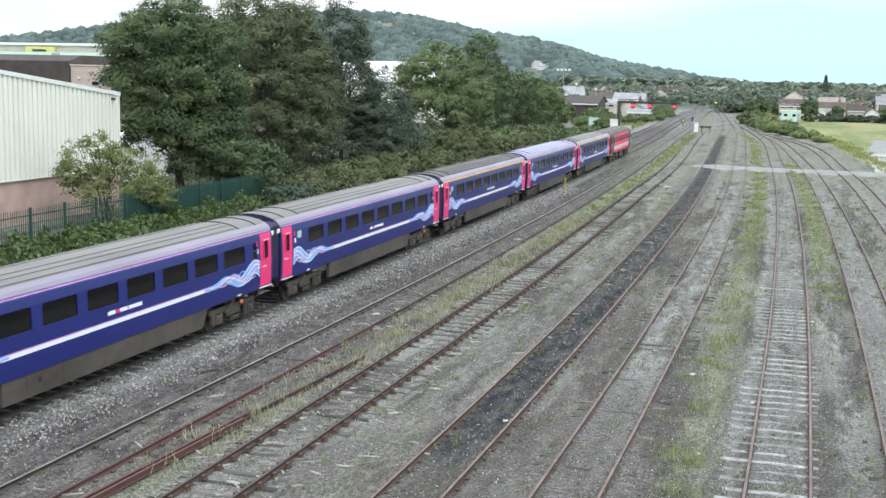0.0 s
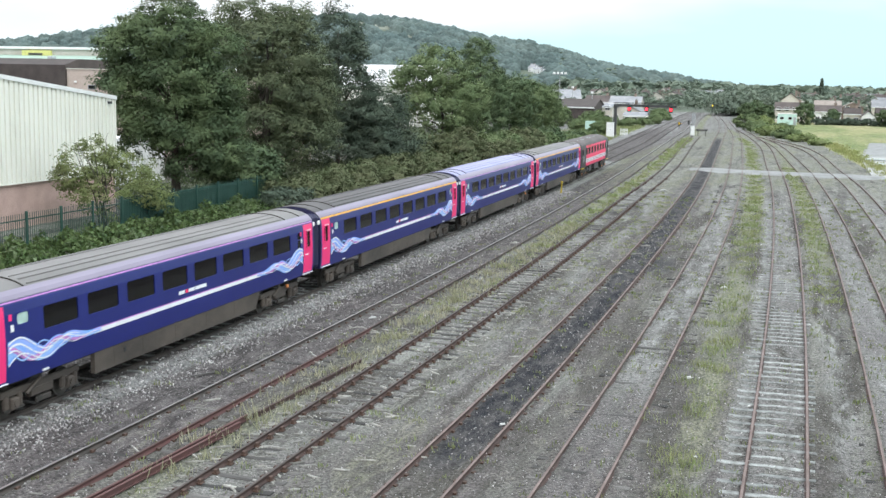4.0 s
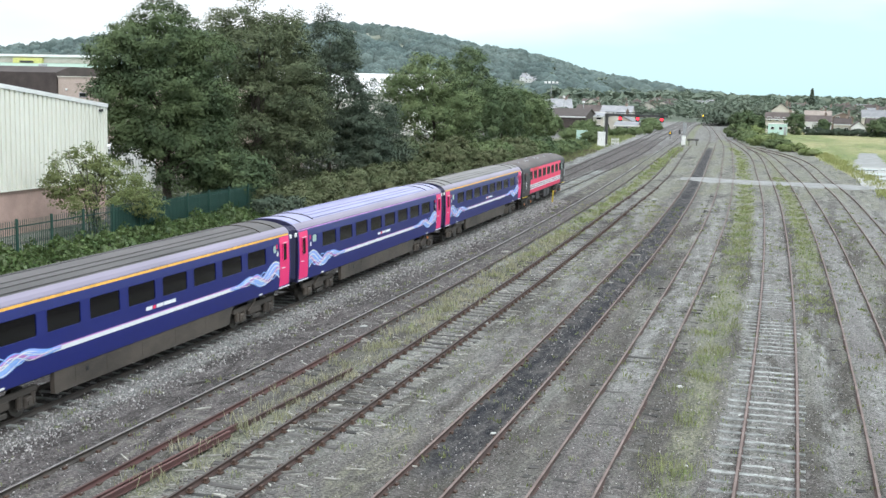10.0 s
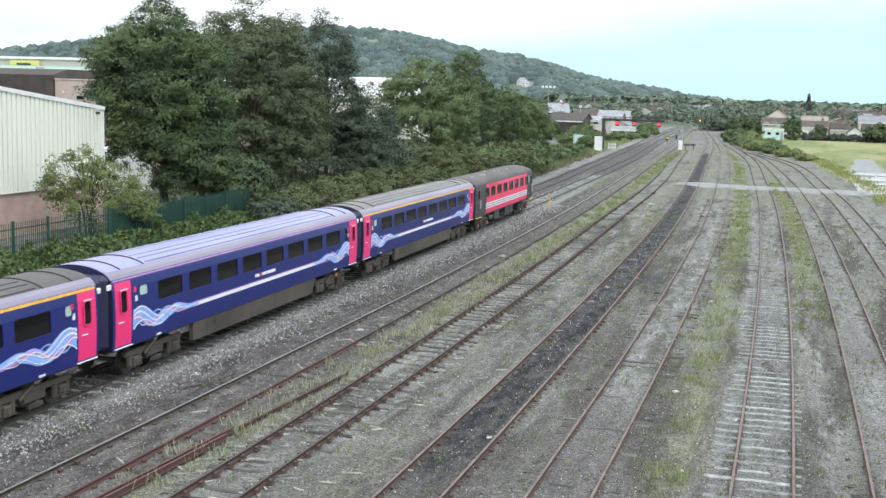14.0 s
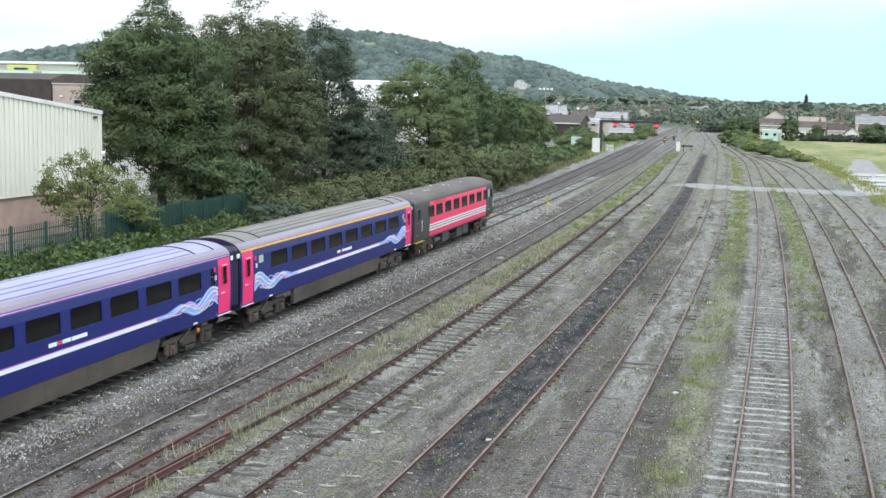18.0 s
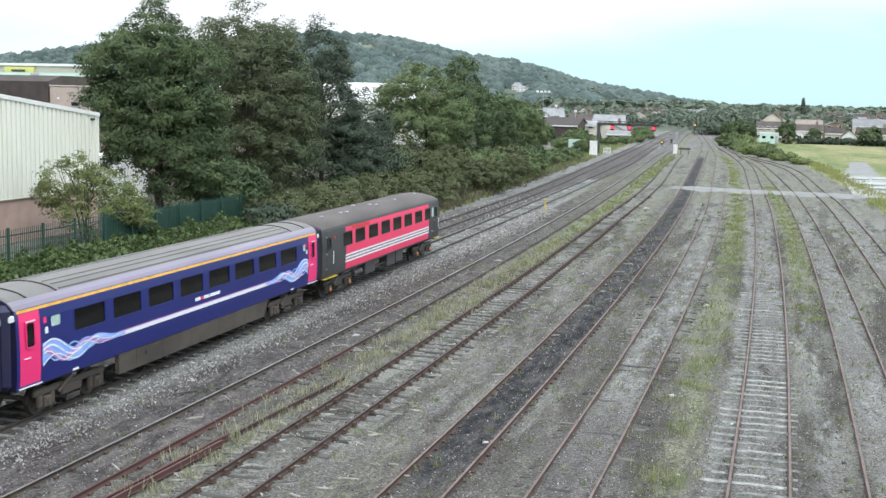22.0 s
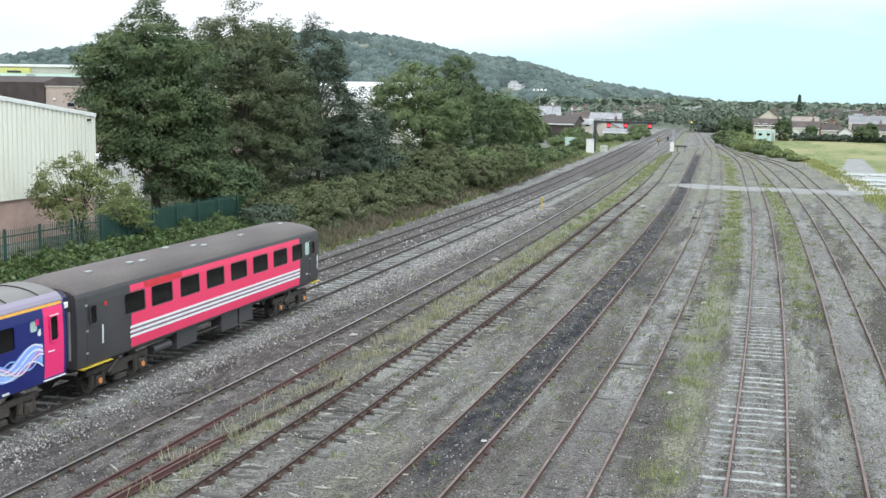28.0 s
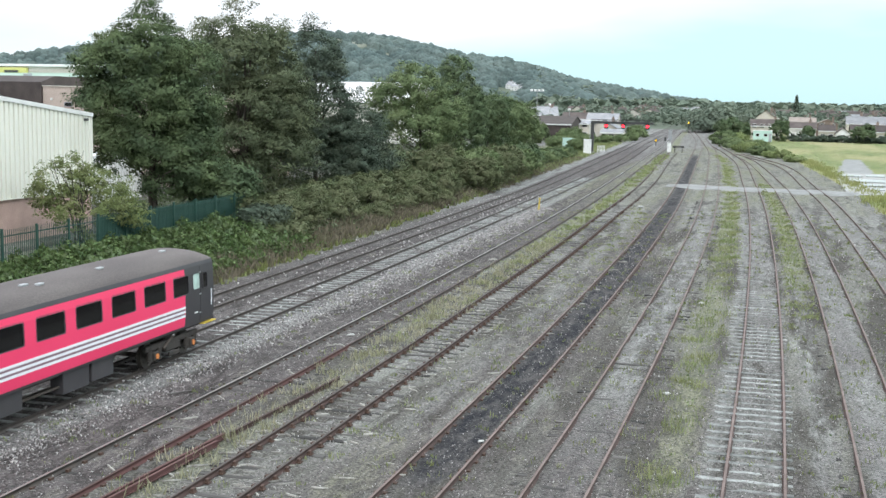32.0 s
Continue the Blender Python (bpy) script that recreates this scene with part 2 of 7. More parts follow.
def yard_material():
    """The yard floor: cinders and dirt, with ballast, dark cinder, oil, low growth and turf where their weights say, their edges broken up."""
    m = bpy.data.materials.new("yard floor")
    m.use_nodes = True
    n, l = m.node_tree.nodes, m.node_tree.links
    b = n["Principled BSDF"]
    b.inputs["Roughness"].default_value, b.inputs["Specular IOR Level"].default_value = 0.95, 0.2
    tc = n.new("ShaderNodeTexCoord")

    drawn, lanes = n.new("ShaderNodeMapping"), n.new("ShaderNodeMapping")
    drawn.inputs["Scale"].default_value, lanes.inputs["Scale"].default_value = (1.0, 0.3, 1.0), (1.0, 0.13, 1.0)
    l.new(tc.outputs["Object"], drawn.inputs["Vector"])
    l.new(tc.outputs["Object"], lanes.inputs["Vector"])

    def noise_at(s, d=5, rough=0.5):
        t = n.new("ShaderNodeTexNoise")
        t.inputs["Scale"].default_value, t.inputs["Detail"].default_value, t.inputs["Roughness"].default_value = s, d, rough
        l.new((lanes if 0.2 < s < 1 else drawn if s < 4 else tc).outputs["Object" if s >= 4 else "Vector"], t.inputs["Vector"])
        return t.outputs["Fac"]

    def span(v, a, c, x=0.0, y=1.0):
        r = n.new("ShaderNodeMapRange")
        l.new(v, r.inputs[0])
        for i, q in enumerate((a, c, x, y)):
            r.inputs[i + 1].default_value = q
        return r.outputs[0]

    def plus(a, c):
        q = n.new("ShaderNodeMath")
        q.operation = "ADD"
        l.new(a, q.inputs[0])
        l.new(c, q.inputs[1])
        return q.outputs[0]

    def blend(fac, a, c, kind="MIX"):
        x = n.new("ShaderNodeMix")
        x.data_type, x.blend_type = "RGBA", kind
        for socket, value in ((x.inputs[0], fac), (x.inputs[6], a), (x.inputs[7], c)):
            if isinstance(value, bpy.types.NodeSocket):
                l.new(value, socket)
            else:
                socket.default_value = value if isinstance(value, float) else (*value, 1)
        return x.outputs[2]

    zones, turf = n.new("ShaderNodeAttribute"), n.new("ShaderNodeAttribute")
    zones.attribute_name, turf.attribute_name = "zones", "turf"
    sep = n.new("ShaderNodeSeparateColor")
    l.new(zones.outputs["Color"], sep.inputs[0])
    coarse, mid, fine, chips = noise_at(0.5, 6, 0.6), noise_at(2.6, 6, 0.7), noise_at(12, 5, 0.65), noise_at(18, 3, 0.6)

    def edge(w, amount=0.9, soft=0.2):
        return span(plus(w, span(plus(mid, coarse), 0.6, 1.4, -amount / 2, amount / 2)), 0.5 - soft, 0.5 + soft)

    dirt = blend(span(coarse, 0.45, 0.55), (0.066, 0.061, 0.053), (0.152, 0.149, 0.131))
    dirt = blend(span(mid, 0.53, 0.62, 0, 0.85), dirt, (0.045, 0.040, 0.035))
    dirt = blend(span(noise_at(0.9, 5, 0.6), 0.55, 0.64, 0, 0.8), dirt, (0.222, 0.224, 0.200))
    gravel = blend(span(mid, 0.35, 0.65), (0.138, 0.136, 0.131), (0.256, 0.256, 0.246))
    gravel = blend(span(coarse, 0.5, 0.6, 0, 0.55), gravel, (0.095, 0.083, 0.083))
    dark = blend(span(mid, 0.40, 0.60), (0.046, 0.040, 0.0385), (0.124, 0.111, 0.108))
    oil = blend(span(mid, 0.42, 0.62), (0.013, 0.014, 0.018), (0.078, 0.073, 0.071))
    moss = blend(span(mid, 0.40, 0.60), (0.105, 0.118, 0.066), (0.185, 0.186, 0.128))
    grass = blend(span(coarse, 0.35, 0.65), (0.12, 0.155, 0.056), (0.19, 0.21, 0.09))
    grass = blend(span(noise_at(0.06, 5, 0.6), 0.44, 0.56, 0, 0.85), grass, (0.27, 0.255, 0.13))
    col = blend(edge(sep.outputs[0]), dirt, gravel)
    col = blend(edge(sep.outputs[1]), col, dark)
    col = blend(edge(zones.outputs["Alpha"], 1.1, 0.3), col, moss)
    col = blend(edge(sep.outputs[2], 1.0, 0.24), col, oil)
    col = blend(edge(turf.outputs["Fac"], 0.6), col, grass)
    shade = n.new("ShaderNodeCombineColor")
    g = span(fine, 0.3, 0.7, 0.15, 1.85)
    for i in range(3):
        l.new(g, shade.inputs[i])
    col = blend(1.0, col, shade.outputs[0], "MULTIPLY")
    chip = n.new("ShaderNodeMath")
    chip.operation = "MULTIPLY"
    l.new(span(chips, 0.63, 0.69, 0, 0.8), chip.inputs[0])
    l.new(span(sep.outputs[2], 0.3, 0.7, 1.0, 0.55), chip.inputs[1])
    col = blend(chip.outputs[0], col, (0.37, 0.362, 0.35))
    col = blend(span(noise_at(13, 3), 0.67, 0.72, 0, 0.6), col, (0.04, 0.037, 0.035))
    l.new(col, b.inputs["Base Color"])
    bp = n.new("ShaderNodeBump")
    bp.inputs["Strength"].default_value, bp.inputs["Distance"].default_value = 0.7, 0.05
    l.new(plus(fine, chips), bp.inputs["Height"])
    l.new(bp.outputs["Normal"], b.inputs["Normal"])
    return m


M["yard"] = yard_material()


# ---- building helpers ----
def mesh_of(name, bm, mat):
    me = bpy.data.meshes.new(name)
    bm.to_mesh(me)
    bm.free()
    me.materials.append(M[mat] if isinstance(mat, str) else mat)
    return me


def part(name, bm, mat, parent=None, label="", smooth=False):
    """Links a bmesh as one mesh object, under a thing or part when one is given."""
    me = mesh_of(name, bm, mat)
    if smooth:
        me.polygons.foreach_set("use_smooth", [True] * len(me.polygons))
    ob = new(name, me)
    ob.parent = parent
    return tagged(ob, label)


def quads(name, verts, faces, mat, parent=None, smooth=False, normals=None):
    """A mesh object from computed arrays."""
    me = bpy.data.meshes.new(name)
    verts, faces = np.asarray(verts, dtype=np.float32), np.asarray(faces, dtype=np.int32)
    k = faces.shape[1]
    me.vertices.add(len(verts))
    me.vertices.foreach_set("co", verts.ravel())
    me.loops.add(faces.size)
    me.loops.foreach_set("vertex_index", faces.ravel())
    me.polygons.add(len(faces))
    me.polygons.foreach_set("loop_start", np.arange(0, faces.size, k, dtype=np.int32))
    if smooth:
        me.polygons.foreach_set("use_smooth", np.ones(len(faces), dtype=bool))
    me.update()
    me.validate()
    if normals is not None:
        soft = me.attributes.new("custom_normal", "FLOAT_VECTOR", "POINT")
        soft.data.foreach_set("vector", np.asarray(normals, dtype=np.float32).ravel())
        me.update()
    me.materials.append(M[mat])
    ob = new(name, me)
    ob.parent = parent
    return ob


def box(bm, x0, x1, y0, y1, z0, z1, bevel=0.0):
    r = bmesh.ops.create_cube(bm, size=1)
    bmesh.ops.scale(bm, vec=(x1 - x0, y1 - y0, z1 - z0), verts=r["verts"])
    bmesh.ops.translate(bm, vec=((x0 + x1) / 2, (y0 + y1) / 2, (z0 + z1) / 2), verts=r["verts"])
    if bevel:
        edges = list({e for v in r["verts"] for e in v.link_edges})
        bmesh.ops.bevel(bm, geom=edges, offset=bevel, segments=1, affect="EDGES")
    return bm


def boxed(*dims, bevel=0.0):
    return box(bmesh.new(), *dims, bevel=bevel)


def tube(bm, a, b, r0, r1=None, n=8):
    a, b = Vector(a), Vector(b)
    d = b - a
    m = Matrix.Translation((a + b) / 2) @ d.to_track_quat("Z", "Y").to_matrix().to_4x4()
    bmesh.ops.create_cone(bm, cap_ends=True, segments=n, radius1=r0, radius2=r0 if r1 is None else r1, depth=d.length, matrix=m)
    return bm


def tubed(a, b, r0, r1=None, n=8):
    return tube(bmesh.new(), a, b, r0, r1, n)


def thing(name, m, label, category, group="", kind=""):
    ob = new(name)
    ob.matrix_world = m
    return tagged(ob, label, category, group, kind)


def smoothstep(a, b, v):
    u = np.clip((np.asarray(v, dtype=float) - a) / (b - a), 0, 1)
    return u * u * (3 - 2 * u)


def ripple(x, y, s, seed=0.0):
    """Cheap uneven waves of about s metres."""
    x, y = np.asarray(x, dtype=float) / s, np.asarray(y, dtype=float) / s
    return (np.sin(x * 5.1 + 2.3 * np.sin(y * 3.7 + seed)) + np.sin(y * 4.3 + seed * 2 + 2.1 * np.sin(x * 2.9)) + np.sin((x + y) * 7.9 + seed * 3)) / 3


# ---- the line ----
# each track: way-points of its centre line as (Y, X), joined by a smooth curve
TRACKS = {}
TRACKS["far_main"] = ((-140, -25.6), (0, -25.19), (40, -25.25), (70, -25.48), (100, -25.9), (130, -26.7), (175, -29.0), (248, -33.0), (342, -38.2), (530, -47.5), (900, -70))
TRACKS["near_main"] = ((-140, -22.2), (0, -21.75), (40, -21.92), (70, -22.27), (100, -22.8), (130, -23.6), (160, -24.55), (200, -26.2), (248, -29.2), (342, -34.7), (530, -44.0), (900, -66.5))
TRACKS["loop"] = ((-140, -17.6), (0, -16.8), (40, -16.69), (70, -17.08), (100, -17.9), (130, -19.1), (160, -20.6), (222, -23.8), (260, -25.6), (342, -31.3), (420, -36.0))
TRACKS["timber_siding"] = ((-140, -13.6), (0, -12.95), (40, -12.96), (70, -13.5), (100, -14.4), (125, -15.1), (152, -16.4), (198, -19.4), (234, -21.4))
TRACKS["oil_siding"] = ((-140, -9.0), (0, -8.5), (40, -8.44), (70, -8.88), (100, -9.76), (130, -11.08), (170, -13.3), (220, -16.1), (262, -18.5), (311, -22.0), (366, -27.0), (424, -33.0))
TRACKS["inner_siding"] = ((-140, -5.6), (0, -5.1), (40, -5.02), (70, -5.44), (100, -6.28), (140, -8.1), (177, -10.2), (240, -14.1), (290, -18.4), (340, -23.0))
TRACKS["middle_siding"] = ((-140, -0.6), (0, -0.25), (40, -0.39), (70, -0.93), (100, -1.84), (123, -2.8), (153, -4.4), (198, -7.0), (235, -10.6), (275, -15.4))
TRACKS["outer_siding"] = ((-140, 2.9), (0, 3.15), (40, 3.03), (70, 2.5), (100, 1.57), (125, 0.45), (145, -0.7), (205, -5.5), (235, -9.6))
TRACKS["end_siding"] = ((-140, 8.6), (0, 7.4), (40, 6.64), (70, 6.0), (100, 5.2), (125, 4.25), (144, 3.0), (180, 0.9), (200, -1.3), (216, -4.4), (238, -9.2))


def curve_at(points, y):
    """X of a curve through the way-points, at Y, with its slope (monotone cubic pieces)."""
    ys, xs = [p[0] for p in points], [p[1] for p in points]
    y = min(max(y, ys[0]), ys[-1])
    slopes = []
    for i in range(len(ys)):
        a, b = max(i - 1, 0), min(i + 1, len(ys) - 1)
        slopes.append((xs[b] - xs[a]) / (ys[b] - ys[a]))
    i = max(j for j in range(len(ys) - 1) if ys[j] <= y)
    h = ys[i + 1] - ys[i]
    u = (y - ys[i]) / h
    x = (2 * u ** 3 - 3 * u ** 2 + 1) * xs[i] + (u ** 3 - 2 * u ** 2 + u) * h * slopes[i] + (3 * u ** 2 - 2 * u ** 3) * xs[i + 1] + (u ** 3 - u ** 2) * h * slopes[i + 1]
    d = ((6 * u * u - 6 * u) * (xs[i] - xs[i + 1]) / h) + (3 * u * u - 4 * u + 1) * slopes[i] + (3 * u * u - 2 * u) * slopes[i + 1]
    return x, d


def track_x(name, y):
    return curve_at(TRACKS[name], y)[0]


def stations(name, y0=None, y1=None):
    """Way along a track: closer steps near the bridge."""
    pts = TRACKS[name]
    y, end = (pts[0][0] if y0 is None else y0), (pts[-1][0] if y1 is None else y1)
    out = []
    while y < end:
        out.append(y)
        y += 4 if y < 260 else 12
    return out + [end]


TABLE_Y = np.arange(-140, 900, 2.0)
TABLE = {k: np.array([track_x(k, y) for y in TABLE_Y]) for k in TRACKS}


def offset(track, x, y):
    """Distance to the right of a track's centre line, for arrays; far off where the track has ended."""
    last = TRACKS[track][-1][0]
    return np.where(np.asarray(y) > last, 99.0, np.asarray(x, dtype=float) - np.interp(y, TABLE_Y, TABLE[track]))


def band(o, a, b, fade=0.25):
    return smoothstep(a - fade, a + fade, o) * smoothstep(b + fade, b - fade, o)


GROUND = -0.20
# wooded hill: (bearing from the line in degrees, rise of its skyline in thousandths of the distance)
SKYLINE = ((-60, 23), (-45, 23), (-38.5, 23), (-36, 29), (-33, 37), (-29, 42.4), (-25.5, 47.4), (-22.5, 53.4), (-19.7, 51.4), (-17, 43.4), (-15.2, 36.4), (-13.2, 32.4), (-11.4, 24.4), (-10, 16.9), (-8.5, 12.4), (-7, 8.9), (-5, 2.4), (-2, 0), (3, 0), (40, 0))


def hill_rise(x, y):
    x, y = np.asarray(x, dtype=float), np.asarray(y, dtype=float)
    d, a = np.hypot(x, y), np.degrees(np.arctan2(x, y))
    top = np.interp(a, [p[0] for p in SKYLINE], [p[1] for p in SKYLINE]) / 1000
    near = 620 + 25 * np.clip(-a - 4, 0, 30)
    return np.where(y > 100, top * 2100 * smoothstep(0, 1, (d - near) / (2150 - near)) * (1 - 0.9 * smoothstep(2150, 3400, d)), 0)


def sunk(x, y):
    """Ballast that has built up round the rails of the loop and the old sidings."""
    return np.maximum.reduce([h * band(offset(k, x, y), -1.2, 1.2, 0.35) for k, h in (("loop", 0.05), ("oil_siding", 0.06), ("inner_siding", 0.065), ("middle_siding", 0.045), ("outer_siding", 0.07), ("end_siding", 0.07), ("timber_siding", 0.015))] + [0.11 * band(offset("middle_siding", x, y), 1.0, 1.7, 0.12), 0.075 * band(offset("middle_siding", x, y), -1.8, -1.2, 0.15)])


def ground_z(x, y):
    """Height of the ground sheet: flat yard, a bank up to the works on the far side, the hill beyond."""
    x, y = np.asarray(x, dtype=float), np.asarray(y, dtype=float)
    near = np.clip(1 - np.hypot(x, y) / 400, 0, 1)
    edge = np.interp(y, (0, 60, 100, 150, 200, 300), (-28.2, -28.2, -29.2, -31.5, -34.5, -41))
    bank = smoothstep(0, 1, (edge - x) / 7.5) * np.interp(y, (0, 70, 130, 200, 300), (1.1, 1.1, 0.9, 0.4, 0.0))
    return GROUND + bank + 0.035 * ripple(x, y, 6) * near + 0.02 * ripple(x, y, 1.7, 2) * near + 0.05 * smoothstep(-2.9, -1.7, offset("far_main", x, y)) * smoothstep(3.3, 2.0, offset("near_main", x, y)) * (y < 600) + sunk(x, y) + hill_rise(x, y)


def ground_sheet():
    xs = np.concatenate([np.linspace(-3600, -400, 70), np.linspace(-380, -62, 22), np.arange(-60, -30, 1.0), np.arange(-30, 12, 0.3), np.arange(12, 26, 1.0), np.linspace(30, 300, 14), np.linspace(380, 3000, 12)])
    ys = np.concatenate([np.linspace(-1500, -120, 8), np.linspace(-90, 10, 15), np.arange(14, 80, 0.4), np.arange(80, 150, 0.8), np.linspace(151, 420, 110), np.linspace(450, 3600, 90), np.linspace(3900, 4800, 3)])
    gx, gy = np.meshgrid(xs, ys)
    x, y = gx.ravel(), gy.ravel()
    v = np.stack([x, y, ground_z(x, y)], -1)
    i, w = np.arange(len(ys) - 1)[:, None] * len(xs) + np.arange(len(xs) - 1)[None, :], len(xs)
    f = np.stack([i, i + 1, i + w + 1, i + w], -1).reshape(-1, 4)
    ob = quads("ground", v, f, "yard", smooth=True)
    me = ob.data
    me.materials.append(M["hill"])
    c = v[f].mean(1)
    me.polygons.foreach_set("material_index", (np.hypot(c[:, 0], c[:, 1]) > 460).astype(np.int32))
    fm, nm, lp, ts, ol, inn, mi, ou, en = (offset(k, x, y) for k in ("far_main", "near_main", "loop", "timber_siding", "oil_siding", "inner_siding", "middle_siding", "outer_siding", "end_siding"))
    gravel = np.maximum.reduce([smoothstep(-2.9, -2.2, fm) * smoothstep(2.9, 2.0, nm), 0.56 * band(inn, -0.8, 0.8), 0.58 * band(ou, -0.75, 0.75), 0.52 * band(mi, -1.5, 0.95), 0.42 * band(ts, -1.3, 1.4), 0.6 * band(en, -0.9, 1.5), 0.55 * band(ts, 1.8, 3.2, 0.6), 0.5 * band(mi, 1.2, 2.4, 0.4), 0.55 * smoothstep(60, 110, y) * band(x, -24, 9, 1.0), 0.55 * smoothstep(205, 235, y) * band(x, -60, -8, 3) * (y < 480), 0.7 * band(fm, -4.4, -2.5, 0.5) * smoothstep(85, 110, y)])
    dark = np.maximum.reduce([0.47 * band(x, -13, 7, 1.5) * smoothstep(42, 28, y), 0.8 * band(fm, -2.7, -1.4, 0.3) * smoothstep(130, 85, y), 0.98 * band(fm, -1.5, 4.0, 0.4), 1.05 * band(nm, -1.25, 1.15), 0.95 * band(lp, -2.9, -0.7, 0.4), 0.72 * band(lp, -0.8, 0.8), 0.8 * band(nm, 2.9, 4.2, 0.5) * smoothstep(90, 60, y), 0.25 * band(ou, -0.75, 1.0), 0.55 * band(ol, -2.2, -0.8, 0.3), 0.6 * band(ol, 0.7, 1.6, 0.3), 0.5 * band(lp, 0.8, 2.4, 0.4) * (y < 60), 0.42 * band(mi, -0.9, 0.9, 0.3) * smoothstep(75, 50, y), 0.56 * band(mi, -3.4, -1.4, 0.5) * smoothstep(52, 40, y), 0.4 * band(ol, -3, 3, 0.8) * smoothstep(60, 45, y), 0.5 * band(inn, -2.6, 1.6, 0.5) * smoothstep(46, 33, y)])
    dark = np.maximum(dark * np.interp(y, (70, 140, 230), (1.0, 0.85, 0.55)), 0.9 * smoothstep(-1.6, -1.1, fm) * smoothstep(1.3, 0.9, nm) * smoothstep(330, 230, y))
    oil = np.maximum(band(ol, -0.66, 0.62, 0.2) * smoothstep(24, 30, y) * np.interp(y, (30, 75, 110, 260), (1.0, 1.1, 0.95, 0.75)) * smoothstep(245, 215, y), 0.9 * band(ol, 0.4, 2.2, 0.4) * np.exp(-((y - 64) / 4.5) ** 2))
    moss = np.maximum.reduce([0.85 * band(fm, -17, -3.4, 1.0) * smoothstep(150, 195, y) * (y < 310), 0.5 * band(mi, -3.0, -1.75, 0.5), 0.72 * band(mi, -3.2, -1.6, 0.4) * smoothstep(55, 85, y), 0.66 * smoothstep(58, 75, y) * band(mi, 1.2, 2.5, 0.3), 0.75 * smoothstep(50, 80, y) * band(lp, 1.0, 2.7, 0.3), 0.38 * band(lp, 1.1, 2.6, 0.4), 0.2 * band(ol, -2.6, -1.0, 0.5), 0.18 * band(ol, 0.9, 2.4, 0.4), 0.4 * smoothstep(80, 130, y) * band(x, -24, 8, 1.5) * (y < 260), 0.4 * band(x, -40, -27.6, 0.6) * (y < 90)])
    turf = np.maximum(smoothstep(0, 1.6, x - np.interp(y, (0, 84, 94, 119, 135, 160, 190, 217, 251, 300), (11, 10.4, 9.0, 8.0, 7.2, 5.6, 3.2, 0.8, -6.5, -14))), smoothstep(300, 340, y) * smoothstep(-14, -8, x + 0.05 * (y - 300)))
    zones = me.attributes.new("zones", "FLOAT_COLOR", "POINT")
    zones.data.foreach_set("color", np.stack([gravel, dark, oil, moss], 1).astype(np.float32).ravel())
    grass = me.attributes.new("turf", "FLOAT", "POINT")
    grass.data.foreach_set("value", turf.astype(np.float32))
    return tagged(ob, "grey cinder and ballast yard running out to grass and a hill", "ground", kind="structure")


ground_sheet()


def ribbon(name, left, right, mat, label, z=0.03, y0=20, y1=150, step=1.0, ragged=0.0, seed=0, category="ground"):
    """A strip on the ground between two edges X(y), its sides uneven."""
    ys = np.arange(y0, y1 + 0.01, step)
    lx, rx = np.array([left(y) for y in ys]), np.array([right(y) for y in ys])
    lx, rx = lx + ragged * ripple(lx, ys, 2.2, seed), rx + ragged * ripple(rx, ys, 1.9, seed + 4)
    n = 7
    u = np.linspace(0, 1, n)
    gx = lx[:, None] * (1 - u) + rx[:, None] * u
    gy = np.repeat(ys[:, None], n, 1)
    gz = GROUND + z * np.minimum(1, 4 * np.minimum(u, 1 - u))[None, :] ** 0.7 + 0.035 * ripple(gx, gy, 6) + 0.02 * ripple(gx, gy, 1.7, 2) + 0.012 * ripple(gx, gy, 0.7, 5) * (u * (1 - u) * 4)[None, :] - 0.02 * (np.minimum(u, 1 - u) == 0)[None, :]
    v = np.stack([gx, gy, gz], -1).reshape(-1, 3)
    i = np.arange(len(ys) - 1)[:, None] * n + np.arange(n - 1)[None, :]
    f = np.stack([i, i + 1, i + n + 1, i + n], -1).reshape(-1, 4)
    return tagged(quads(name, v, f, mat, smooth=True), label, category, kind="structure")


T = track_x


def crossing():
    """A pale stone footway laid over the sidings."""
    xs = np.arange(-13.4, 8.2, 0.5)
    n = 6
    u = np.linspace(0, 1, n)
    mid, half = 139.0 - 0.04 * (xs + 3) + 1.2 * np.exp(-((xs + 12) / 4) ** 2), 3.6 + 0.5 * ripple(xs, xs * 0, 3)
    half = half * np.clip((xs + 14.2) / 3, 0.25, 1) * np.clip((9 - xs) / 3, 0.3, 1)
    gy = mid[:, None] + half[:, None] * (2 * u - 1)
    gx = np.repeat(xs[:, None], n, 1)
    gz = -0.03 + 0.10 * ripple(gx, gy, 2.5) * 0.15 - 0.17 * (np.abs(2 * u - 1) > 0.9)[None, :]
    v = np.stack([gx, gy, gz + 0 * gx], -1).reshape(-1, 3)
    i = np.arange(len(xs) - 1)[:, None] * n + np.arange(n - 1)[None, :]
    f = np.stack([i, i + n, i + n + 1, i + 1], -1).reshape(-1, 4)
    tagged(quads("crossing", v, f, "path", smooth=True), "pale crushed stone crossing laid over the siding rails", "crossing", kind="structure")


crossing()


